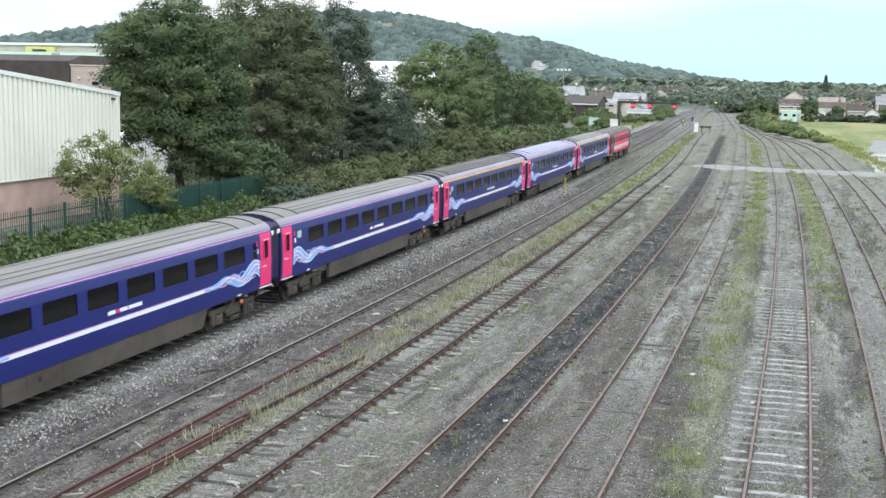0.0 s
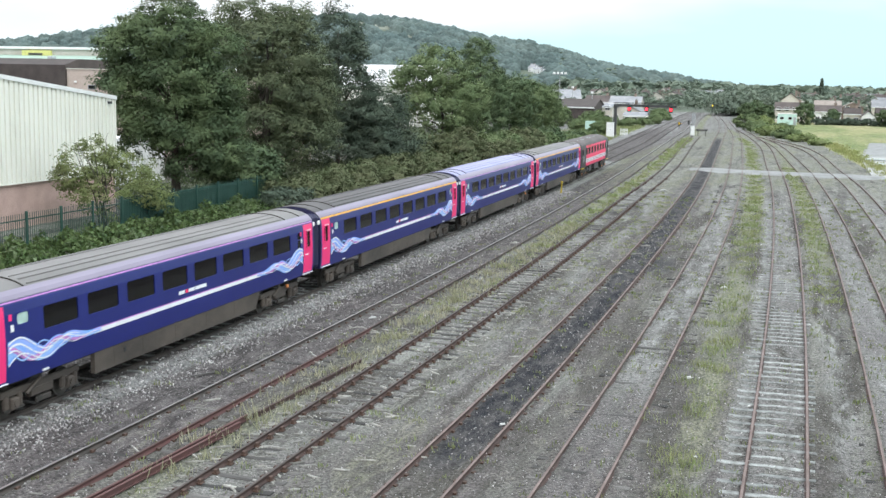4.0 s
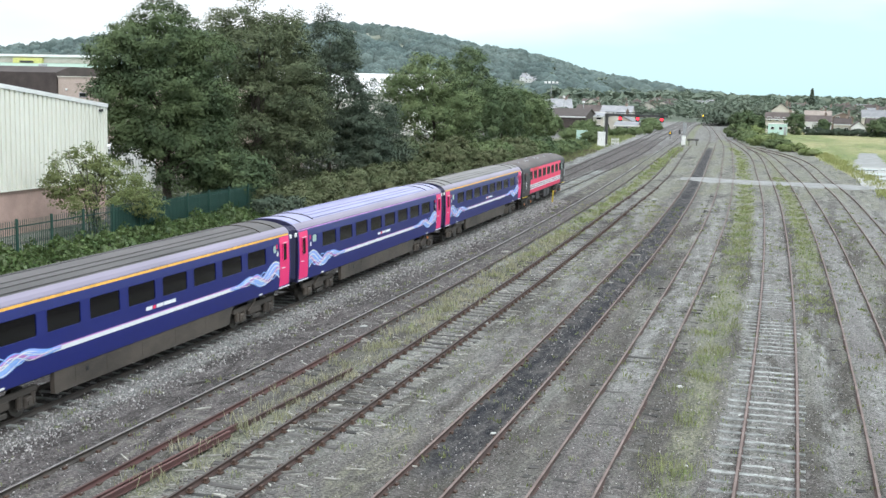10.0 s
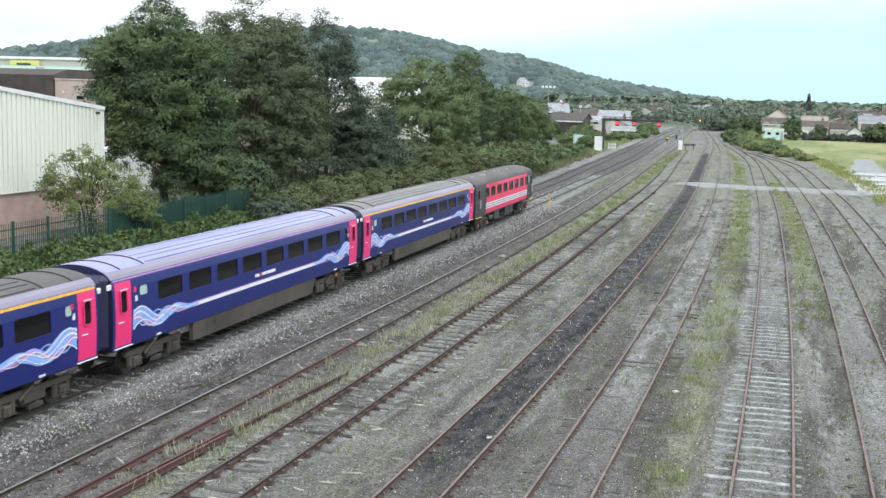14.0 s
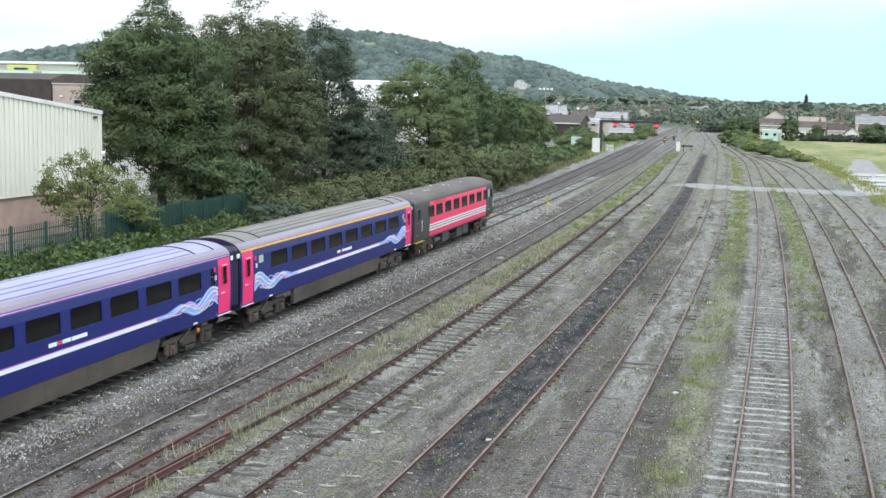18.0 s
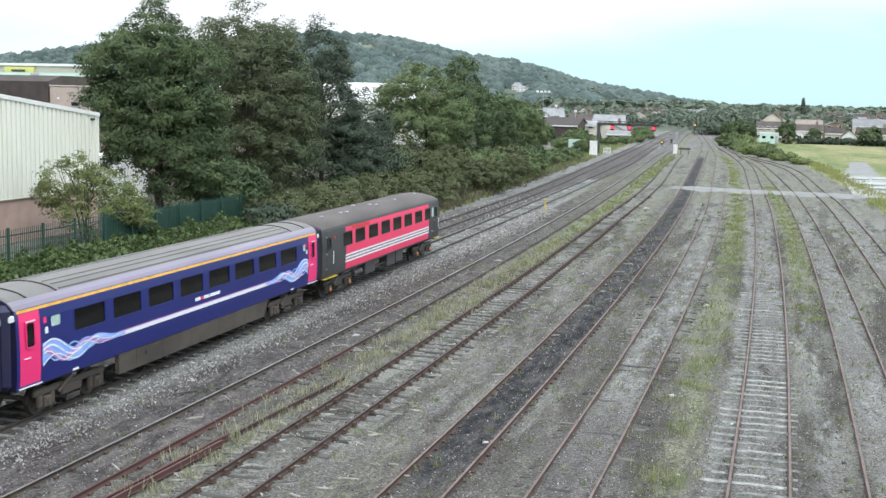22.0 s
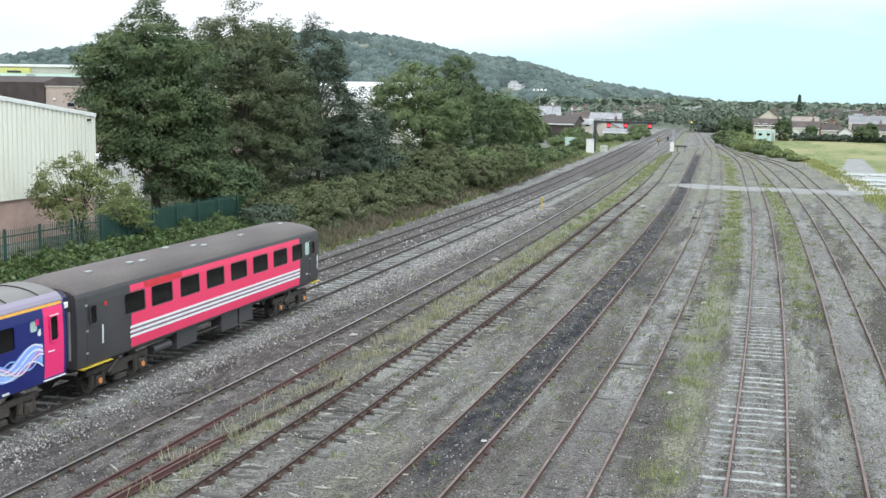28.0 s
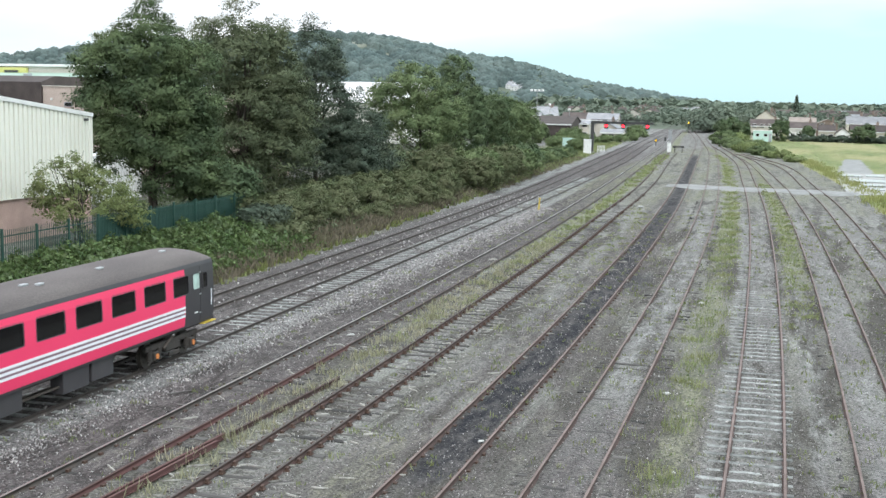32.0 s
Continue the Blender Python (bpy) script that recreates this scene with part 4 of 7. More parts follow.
        pts = [(5.35, 1.16), (5.35, 0.44), (16.45, 0.44), (16.85, 1.16)]
        a, b = [bm.verts.new((x0 + (0.02 if s < 0 else 0), y, z)) for y, z in pts], [bm.verts.new((x1, y, z)) for y, z in pts]
        bm.faces.new(a), bm.faces.new(b[::-1])
        for i in range(4):
            bm.faces.new((a[i], a[(i + 1) % 4], b[(i + 1) % 4], b[i]))
        bmesh.ops.recalc_face_normals(bm, faces=bm.faces)
        skirt = part("fairing", bm, "grime", c, "brown dusty underframe fairing")
        for y in (6.4, 8.1, 10.2, 12.4, 14.6):
            part("hatch", boxed(*sorted((s * 1.29, s * 1.306)), y, y + 1.5, 0.56, 1.04, bevel=0.004), "grime", skirt)
        part("hatch_lock", boxed(*sorted((s * 1.29, s * 1.312)), 6.95, 7.1, 0.78, 0.93), "black", skirt)
    roof = coach_roof(L, roof_mat, c, True)
    # strip over each roof edge, with the sky's sheen as its colour
    for s in (1, -1):
        bm, rows = bmesh.new(), []
        for y in (0.01, L - 0.01):
            rows.append([bm.verts.new((s * (x + 0.008), y, z + 0.006)) for x, z in ROOF[:3]])
        for i in range(2):
            bm.faces.new((rows[0][i], rows[1][i], rows[1][i + 1], rows[0][i + 1]))
        bmesh.ops.recalc_face_normals(bm, faces=bm.faces)
        part("roof_edge", bm, "lilac", c)
    for y, out in ((0, -0.38), (L, 0.38)):
        bm = bmesh.new()
        ring = [(x, z) for z, x in SIDE] + [(x, z) for x, z in ROOF[1:]]
        ring = ring + [(-x, z) for x, z in ring[::-1][1:]]
        bm.faces.new([bm.verts.new((x * 0.995, y - 0.02 * (1 if out > 0 else -1) + out * 0.1, z)) for x, z in ring])
        part("end_wall", bm, "navy", c)
        gangway(c, y, out)
        part("end_collar", boxed(-1.3, 1.3, min(y, y + out * 0.95), max(y, y + out * 0.95), 1.16, 3.60, bevel=0.16), "navy", c)
        part("tail_lamp_box", boxed(1.2, 1.325, min(y, y + out * 0.6), max(y, y + out * 0.6), 3.12, 3.30, bevel=0.02), "white", c)
    part("underframe", boxed(-1.05, 1.05, 0.1, L - 0.1, 0.98, 1.14), "grime_dark", c)
    part("floor", boxed(-1.25, 1.25, 0.1, L - 0.1, 1.14, 1.2), "grime_dark", c)
    if not first:
        for s in (1, -1):
            part("brake_unit", boxed(*sorted((s * 1.2, s * 1.29)), 19.5, 19.62, 0.80, 0.94, bevel=0.02), "orange_box", c, "small orange brake unit")
    for y in (2.95, L - 2.95):
        bogie(c, y)
    return c


def red_coach():
    c = thing("brake_coach", Matrix.Identity(4), "older charcoal and faded red coach with three white stripes", "railway coach", "coaches of the train")
    L = 19.45
    win = [(2.72, 4.0)] + [(4.44 + 2.0 * k, 5.85 + 2.0 * k) for k in range(6)] + [(16.42, 17.55)]
    toilet = [(17.85, 18.42)]
    ys = sorted({0, L, 3.05, 17.3, *[v for p in win + toilet for v in p]})
    zs = [1.12, 1.30, 1.50, 1.90, 2.34, 2.42, 3.04, 3.30, 3.42]
    holes = [(a, b, 2.34, 3.04) for a, b in win] + [(a, b, 2.42, 3.04) for a, b in toilet]
    for s in (1, -1):
        part("body_side", side_skin(bmesh.new(), ys, zs, holes, s < 0), "charcoal", c)
        # red middle panel, cut for the windows
        bm = bmesh.new()
        rys = sorted({3.1, 17.25, *[min(max(v, 3.1), 17.25) for p in win for v in p]})
        side_skin(bm, rys, [1.20, 1.30, 1.50, 1.90, 2.34, 3.04, 3.28], [(a, b, 2.34, 3.04) for a, b in win], s < 0, 0.006)
        part("red_panel", bm, "coral", c, "faded pinkish red body panel")
        patch("touched_up_patch", 4.0, 6.6, 3.06, 3.27, "red", c, s, 0.010, 0.006)
        for a, b in win:
            coach_window(a, b, 2.34, 3.04, s, c, rim="charcoal")
        for a, b in toilet:
            coach_window(a, b, 2.42, 3.04, s, c, glass="frosted", rim="charcoal")
        patch("grey_band", 3.12, 17.2, 1.58, 1.92, "grey_panel", c, s, 0.010, 0.006, 0.05)
        for z in (1.58, 1.735, 1.89):
            patch("white_stripe", 3.0, 17.25, z - 0.042, z + 0.042, "ribbon_white", c, s, 0.014, 0.006, 0.05)
        # end doors with hinges and rails
        for y0 in (0.55, L - 1.05):
            d = patch("door", y0, y0 + 0.62, 1.2, 3.28, "charcoal", c, s, 0.012, 0.03)
            coach_window(y0 + 0.12, y0 + 0.5, 2.4, 3.0, s, d, rim="charcoal", proud=0.046)
            patch("grab_rail", y0 + 0.78, y0 + 0.82, 1.7, 2.3, "ribbon_white", c, s, 0.05, 0.03)
            for z in (1.5, 2.2, 3.0):
                patch("hinge", y0 - 0.08, y0 + 0.02, z, z + 0.06, "grey_steel", d, s, 0.03, 0.03)
        patch("label_plate", 1.55, 1.68, 2.86, 3.0, "red", c, s, 0.008)
        patch("label_plate", L - 0.55, L - 0.45, 2.9, 3.05, "red", c, s, 0.008)
        patch("label_plate", 17.95, 18.2, 1.55, 1.6, "white", c, s, 0.008)
        part("step_board", boxed(*sorted((s * 1.22, s * 1.42)), 0.2, 1.9, 1.055, 1.085), "yellow", c, "yellow edged step board")
        part("step_board", boxed(*sorted((s * 1.22, s * 1.42)), L - 0.9, L + 0.1, 1.055, 1.085), "yellow", c, "yellow edged step board")
        for y0, y1, z0 in ((9.9, 11.3, 0.42), (11.45, 12.7, 0.46), (6.4, 7.9, 0.46)):
            part("equipment_box", boxed(*sorted((s * 0.75, s * 1.22)), y0, y1, z0, 1.1, bevel=0.02), "charcoal", c)
        part("air_tank", tubed((s * 1.02, 4.9, 0.72), (s * 1.02, 6.1, 0.72), 0.17, n=14), "charcoal", c)
        part("cable_duct", boxed(*sorted((s * 1.0, s * 1.08)), 7.9, 9.9, 0.62, 0.68), "grime", c)
    roof = coach_roof(L, "roof_soot", c, False, 0.55)
    for x, y in ((0.5, 2.0), (0.55, 4.4), (-0.1, 8.0), (0.4, 9.2), (0.6, 9.7), (0.5, 13.1), (0.3, 17.5), (0.62, 5.1)):
        z = float(np.interp(abs(x), [p[0] for p in ROOF[::-1]], [p[1] for p in ROOF[::-1]]))
        part("roof_vent", boxed(x - 0.08, x + 0.08, y - 0.16, y + 0.16, z - 0.03, z + 0.05, bevel=0.02), "grey_steel", roof)
    for y, out in ((0, -0.3), (L, 0.3)):
        bm = bmesh.new()
        ring = [(x, z) for z, x in SIDE] + [(x, 3.42 + (z - 3.42) * 0.45) for x, z in ROOF[1:]]
        ring = ring + [(-x, z) for x, z in ring[::-1][1:]]
        bm.faces.new([bm.verts.new((x * 0.995, y, z)) for x, z in ring])
        part("end_wall", bm, "charcoal", c)
        gangway(c, y, out, 3.25)
        for s in (-1, 1):
            part("buffer", tubed((s * 0.87, y, 1.05), (s * 0.87, y + out * 1.6, 1.05), 0.09), "grime_dark", c)
            part("buffer_head", tubed((s * 0.87, y + out * 1.6, 1.05), (s * 0.87, y + out * 1.75, 1.05), 0.23, n=14), "grime_dark", c)
            part("corner_rail", boxed(s * 1.12 - 0.02, s * 1.12 + 0.02, min(y, y + out * 0.3), max(y, y + out * 0.3), 1.4, 2.9), "grey_steel", c)
    part("underframe", boxed(-1.05, 1.05, 0.1, L - 0.1, 0.96, 1.14), "grime_dark", c)
    part("floor", boxed(-1.25, 1.25, 0.1, L - 0.1, 1.14, 1.2), "grime_dark", c)
    for y in (2.7, L - 2.7):
        bogie(c, y, "orange_box", steel="grime_dark")
    return c


# each coach and the place of its near end on the line at 13 s
COACHES = [
    (blue_coach(False, "roof_silver", "blue standard class coach with pink doors and silver roof"), -33.20),
    (blue_coach(False, "roof_silver", "blue standard class coach with pink doors and grey roof"), -10.31),
    (blue_coach(True, "roof_brown", "blue first class coach with orange band and sooty roof"), 12.57),
    (blue_coach(False, "roof_lilac", "blue coach with pink doors and clean lilac grey roof"), 35.44),
    (blue_coach(True, "roof_silver", "blue first class coach with orange band and pale roof"), 58.32),
    (red_coach(), 80.95),
]


def train_shift(t):
    return float(np.polyval(TRAIN, t / 32))


def coach_pose(start, length, t):
    """Pose of a coach that rides on the near running line."""
    y = start + train_shift(t)
    a, b = track_x("near_main", y), track_x("near_main", y + length)
    return pose(a, y, 0.0, 0, 0, -math.degrees(math.atan2(b - a, length)))


# ---- trees and shrubs ----
def leaf_cards(points, size, rnd, out=None):
    """Small folded leaf sprays at the points: one bent four-sided leaf each, turned at random or roughly outwards."""
    n = len(points)
    nrm = rnd.normal(size=(n, 3)) * (1.0 if out is None else 0.5) + np.array((0, 0, 0.45))
    if out is not None:
        nrm = nrm + out
    nrm /= np.linalg.norm(nrm, axis=1)[:, None]
    t = np.cross(nrm, rnd.normal(size=(n, 3)))
    t /= np.linalg.norm(t, axis=1)[:, None] + 1e-9
    b = np.cross(nrm, t)
    s = (size * rnd.uniform(0.55, 1.35, n))[:, None]
    mid = nrm * s * 0.14
    a, c = points - t * s * 0.6, points + t * s * 0.6 - mid
    v = np.stack([a, points - b * s * 0.38 + mid, c, points + b * s * 0.38 + mid], 1).reshape(-1, 3)
    return v, np.arange(4 * n).reshape(-1, 4)


def cloud_of(lobes, clumps, per, spread, rnd, flat=0.75, wisp=0.12):
    """Points for leaves. Every lobe (u, v, z, ru, rv, rz) is a bough: leafy tufts sit on its upper and outer skin, few below and few inside
    its neighbours, so that shade gathers between the boughs; a share of thin tufts stands out of it. Also the tufts' middles and outward ways."""
    lobes = np.array(lobes, dtype=float)
    w = (lobes[:, 3] * lobes[:, 4] * lobes[:, 5]) ** (2 / 3)
    m = clumps * 5
    pick = rnd.choice(len(lobes), m, p=w / w.sum())
    d = rnd.normal(size=(m, 3))
    d /= np.linalg.norm(d, axis=1)[:, None]
    thin = rnd.uniform(size=m) < wisp
    r = np.where(thin, rnd.uniform(1.0, 1.32, m), rnd.uniform(0, 1, m) ** 0.45 * 0.5 + 0.53 + 0.1 * np.sin(d[:, 0] * 5 + pick) * np.sin(d[:, 2] * 6 + 2 * pick))
    c = lobes[pick, :3] + d * r[:, None] * lobes[pick, 3:]
    inside = np.linalg.norm((c[:, None] - lobes[None, :, :3]) / lobes[None, :, 3:], axis=2)
    inside[np.arange(m), pick] = 9
    keep = (rnd.uniform(size=m) < 0.34 + 0.66 * smoothstep(-0.5, 0.25, d[:, 2])) & ((inside.min(1) > 0.72) | (rnd.uniform(size=m) < 0.3))
    tall = (lobes[:, 2] + lobes[:, 5]).max()
    if tall > 8:
        keep &= rnd.uniform(size=m) > 0.5 * smoothstep(0.68, 0.98, c[:, 2] / tall)
    order = np.flatnonzero(keep)[:clumps]
    c, d, thin, home = c[order], d[order], thin[order], pick[order]
    s = spread * rnd.uniform(0.6, 1.35, len(c)) * np.where(thin, 0.62, 1.0)
    k = np.repeat(np.arange(len(c)), np.maximum(8, (per * (s / spread) ** 2).astype(int)))
    e = rnd.normal(size=(len(k), 3)) + np.array((0, 0, 0.45)) + d[k] * 0.35
    e /= np.linalg.norm(e, axis=1)[:, None]
    lump = 1 + 0.3 * np.sin(e[:, 0] * 4 + k * 1.7) * np.sin(e[:, 1] * 5 + k)
    p = c[k] + e * (rnd.uniform(0, 1, len(k)) ** 0.4 * lump * s[k] * rnd.uniform(0.7, 1.3, len(k)))[:, None] * np.array((1.1, 1.1, flat))
    way = e * 0.55 + d[k] * 0.6 + np.array((0, 0, 0.2))
    return p, c, way / (np.linalg.norm(way, axis=1)[:, None] + 1e-9)


def tree(x, y, turn, lobes, label, leaf="leaf_mid", clumps=140, per=110, size=0.26, spread=0.75, trunk=0.28, name="tree", seed=1, stems=1, flat=0.75, wisp=0.12, group="lineside trees"):
    """A tree: tapered trunk, limbs that reach into the crown, and a crown of many leaves."""
    rnd = np.random.RandomState(seed)
    z0 = float(ground_z(x, y)) - 0.05
    t = thing(name, pose(x, y, z0, 0, 0, turn), label, "tree" if name == "tree" else "shrub", group)
    top = max(l[2] + l[5] for l in lobes) - 1.0
    pts, centres, ways = cloud_of(lobes, clumps, per, spread, rnd, flat, wisp)
    bm = bmesh.new()
    for k in range(stems):
        o = rnd.uniform(-0.5, 0.5, 2) * (stems > 1)
        last, r = Vector((o[0], o[1], 0)), trunk
        h = top * 0.86
        for j in range(1, 6):
            nxt = Vector((o[0] * (1 + j * 0.5) + rnd.uniform(-0.18, 0.18), o[1] * (1 + j * 0.5) + rnd.uniform(-0.18, 0.18), h * j / 5))
            tube(bm, last, nxt, r, r * 0.74)
            last, r = nxt, r * 0.74
    part("trunk", bm, "bark", t)
    far = centres[rnd.choice(len(centres), min(len(centres), 26), replace=False)]
    for c in far[:14]:
        s = Vector((0, 0, max(0.4, min(c[2] * 0.62, top * 0.7))))
        e = Vector(c)
        m = (s + e) / 2 + Vector((0, 0, 0.25))
        part("limb", tube(tubed(s, m, trunk * 0.34, trunk * 0.2, 6), m, e, trunk * 0.2, trunk * 0.06, 6), "bark", t)
    v, f = leaf_cards(pts, size, rnd, ways)
    round_off = ways.repeat(4, 0) + rnd.normal(size=(len(v) // 4, 3)).repeat(4, 0) * 0.1
    quads("crown", v, f, leaf, t, normals=round_off / np.linalg.norm(round_off, axis=1)[:, None])
    return t


def crown_of(*masses):
    """Leafy masses (across, up, half width, half height) of a crown as lobes about as deep as wide."""
    return tuple((u, 0, z, ru, ru * 0.9 + 0.4, rz) for u, z, ru, rz in masses)


# tall mixed trees behind the green fence; lobes as (across, along, up, half sizes)
tree(-41.0, 70.4, 29, crown_of((-0.3, 14, 0.7, 0.8), (-0.8, 12.7, 1.5, 1.1), (0.5, 12.1, 1.6, 1.3), (-2.1, 11.6, 1.7, 1.1), (-3.7, 10.5, 1.4, 1.1), (-2.2, 9.9, 1.9, 1.4), (0.6, 10.3, 1.9, 1.6), (2.6, 10.5, 1.6, 1.4), (-3.2, 8.4, 1.2, 1.2), (-0.9, 7.7, 2.1, 1.6), (2.1, 7.8, 2.2, 1.7), (-2.6, 6.1, 1.2, 1.1)) + crown_of((-0.3, 5.5, 2, 1.5), (2.6, 5.3, 1.8, 1.7), (-0, 4, 1.6, 0.9), (2.6, 3.4, 2, 1.6), (0.9, 2.7, 1.7, 1.1), (-3.6, 6.6, 0.8, 1.2), (-2.8, 5, 1, 0.9), (-0.2, 13.3, 1.2, 1), (-0.4, 11.2, 2.8, 1.5), (0.2, 8.9, 2.8, 1.5), (1.2, 6.6, 2.4, 1.5), (1.4, 4.4, 2.2, 1.4), (-3.8, 7.6, 1.2, 1.4), (-3.5, 5.5, 1.3, 1.2), (-2.4, 4.1, 1.3, 0.9)), "tall dark green broadleaf tree with dense crown", "leaf_dark", 1150, 105, 0.14, 0.66, 0.34, seed=2, flat=0.6)
tree(-43.5, 88.0, 26, crown_of((0.3, 15.3, 1.1, 1.4), (-2.8, 13.4, 0.9, 1.4), (-1.1, 13.6, 1.2, 1.4), (3.2, 13.6, 0.9, 1.5), (1.5, 13.2, 1.8, 1.4), (0.3, 11.3, 3.2, 1.9), (2.9, 10, 2.5, 2.2), (0.8, 7.7, 3.5, 2.2)) + crown_of((3.8, 7.3, 2.4, 2.5), (0.3, 4.9, 3, 2.1), (3.6, 4.2, 2.8, 2.6), (0.3, 2.3, 2.8, 1.8), (1, 12.4, 2.8, 1.4), (-1.8, 12, 1.6, 1.4), (-2, 9.4, 1.8, 1.9), (3.2, 12, 1.4, 1.5)), "tall feathery grey green tree", "leaf_olive", 1250, 92, 0.14, 0.68, 0.3, seed=3, stems=2, flat=0.7, wisp=0.25)
tree(-42.0, 101.0, 22, crown_of((-0.1, 15, 0.7, 1.4), (0.2, 12.8, 1.9, 1.7), (1.6, 11.3, 1.1, 1.1), (-0.1, 10, 2.2, 2), (1, 7.7, 2.6, 2.2), (3.2, 7.8, 1.5, 1.7), (2.1, 5.1, 2.9, 2.2), (-0.3, 4.3, 2.7, 2.3)) + crown_of((3.2, 3.2, 2.4, 2), (-1.1, 6.4, 2.1, 2.3), (0, 13.9, 1.2, 1.3), (0.6, 11.4, 1.9, 1.6), (0.6, 8.8, 2.4, 1.6), (0.2, 2.2, 3, 1.7), (3.4, 2, 2.6, 1.5)), "tall narrow pointed dark green tree", "leaf_grey", 720, 92, 0.15, 0.68, 0.26, seed=4, flat=0.65, wisp=0.16)
tree(-41.0, 106.0, 22, ((1.9, 0, 4.8, 2.2, 2.2, 3.4), (2.6, 0, 2.4, 2.2, 2.2, 1.8), (0.0, 0, 4.5, 2.4, 2.4, 3.0)), "dense dark green understorey tree", "leaf_grey", 260, 80, 0.16, 0.68, 0.2, seed=5)
tree(-40.0, 128.0, 17, ((-0.8, 0, 9.6, 3.4, 3.6, 2.7), (-3.3, 0, 8.1, 2.9, 3.0, 2.9), (2.4, 0, 6.4, 2.7, 3.0, 2.6), (-1.0, 0, 5.3, 4.8, 4.8, 3.2), (-0.8, 0, 11.3, 1.9, 2.1, 1.3)), "rounded light green lineside tree", "leaf_light", 640, 80, 0.19, 0.78, 0.24, seed=6, stems=3, wisp=0.22)
tree(-42.5, 151.0, 15, ((-0.0, 0, 12.6, 2.0, 2.2, 2.2), (0.3, 0, 9.3, 2.7, 2.8, 3.3), (1.8, 0, 7.1, 2.7, 2.8, 3.4), (0.4, 0, 4.4, 3.4, 3.5, 3.4)), "tall green lineside tree", "leaf_mid", 420, 78, 0.21, 0.8, 0.26, seed=7, wisp=0.2)
tree(-42.0, 166.0, 14, ((0, 0, 6.0, 3.3, 3.0, 3.9), (0.8, 0, 7.6, 2.0, 2.0, 2.2)), "green leafy lineside tree", "leaf_mid", 230, 70, 0.24, 0.8, 0.22, seed=8, wisp=0.18)
tree(-43.4, 181.0, 13, ((0, 0, 5.8, 3.4, 3.2, 4.0), (1.4, 0, 6.6, 2.0, 2.2, 2.5)), "light green lineside tree", "leaf_light", 230, 70, 0.24, 0.8, 0.22, seed=9, wisp=0.18)
tree(-44.6, 198.0, 12, ((0, 0, 5.2, 3.4, 3.4, 4.0), (1.6, 0, 3.4, 2.2, 2.2, 2.4)), "low bright green lineside tree", "leaf_light", 230, 70, 0.24, 0.8, 0.22, seed=10, wisp=0.18)
# further trees that close the gaps in the belt
for k, (x, y, h, r, leaf) in enumerate(((-48, 93, 12.5, 3.6, "leaf_olive"), (-48.5, 108, 12, 4.0, "leaf_olive"), (-44.5, 115, 6.0, 2.6, "leaf_olive"), (-52, 92, 10, 4.0, "leaf_dark"), (-50, 112, 9, 4.0, "leaf_mid"), (-47, 160, 9, 4.2, "leaf_mid"), (-47, 190, 8, 4.0, "leaf_mid"), (-38.5, 74.5, 3.8, 2.6, "leaf_dark"), (-39.0, 112, 3.0, 2.6, "leaf_olive"), (-40.5, 119, 3.2, 2.8, "leaf_olive"), (-37.6, 117, 2.6, 2.4, "leaf_mid"))):
    tree(x, y, 20, ((0, 0, h * 0.55, r, r, h * 0.42), (0.8, 0, h * 0.72, r * 0.6, r * 0.6, h * 0.25)), "dark green tree filling the lineside belt", leaf, 150, 62, 0.24, 0.8, 0.2, seed=30 + k)
# thin yellow green tree before the cream shed
tree(-38.2, 57.6, 33, ((0.2, 0, 1.9, 2.4, 1.8, 1.5), (-1.2, 0, 3.4, 1.3, 1.0, 1.2), (-0.2, 0, 3.1, 1.4, 1.2, 1.1), (1.0, 0, 3.1, 1.5, 1.2, 1.1), (2.2, 0, 2.1, 1.2, 1.1, 1.0), (2.9, 0, 1.5, 0.8, 0.8, 0.6), (-0.5, 0, 4.3, 0.9, 0.8, 0.7), (-2.0, 0, 2.8, 0.8, 0.8, 0.6)), "thin yellow green self-sown tree before a shed", "leaf_dry", 400, 50, 0.115, 0.40, 0.07, seed=20, stems=4, wisp=0.35)


def twigs(x, y, z, n, seed):
    """Bare twigs that stand out of a thin crown."""
    rnd = random.Random(seed)
    t = thing("bare_branch", pose(x, y, float(ground_z(x, y))), "bare grey twigs standing out of a thin tree", "branch")
    for k in range(n):
        a = Vector((rnd.uniform(-1.2, 0.6), rnd.uniform(-1.4, 0.6), z * 0.5))
        b = a + Vector((rnd.uniform(-1.0, 0.4), rnd.uniform(-1.0, 0.3), rnd.uniform(1.2, 2.4)))
        c = b + Vector((rnd.uniform(-0.8, 0.5), rnd.uniform(-0.8, 0.5), rnd.uniform(-0.1, 0.5)))
        part("twig", tube(tubed(a, b, 0.022, 0.014, 5), b, c, 0.014, 0.006, 5), "bark", t)


twigs(-38.2, 57.6, 5.4, 9, 4)
# scrub along the foot of the bank: (X, Y, height, half width, leaf)
SCRUB = ((-33.5, 71.8, 1.7, 1.6, "leaf_grey"), (-34, 79.5, 2.4, 2, "leaf_scrub"), (-33, 91, 2.2, 2, "leaf_scrub"), (-33.7, 104, 2.7, 2.4, "leaf_scrub"), (-31.3, 120, 3.8, 2.8, "leaf_scrub"), (-33.9, 139, 4.2, 3.2, "leaf_scrub"), (-35.5, 161, 2.0, 2.4, "leaf_scrub"), (-37, 187, 2.0, 2.6, "leaf_mid"), (-31.4, 71.5, 1.1, 1.1, "leaf_scrub"), (-31, 104.5, 1.2, 1.4, "leaf_scrub"))
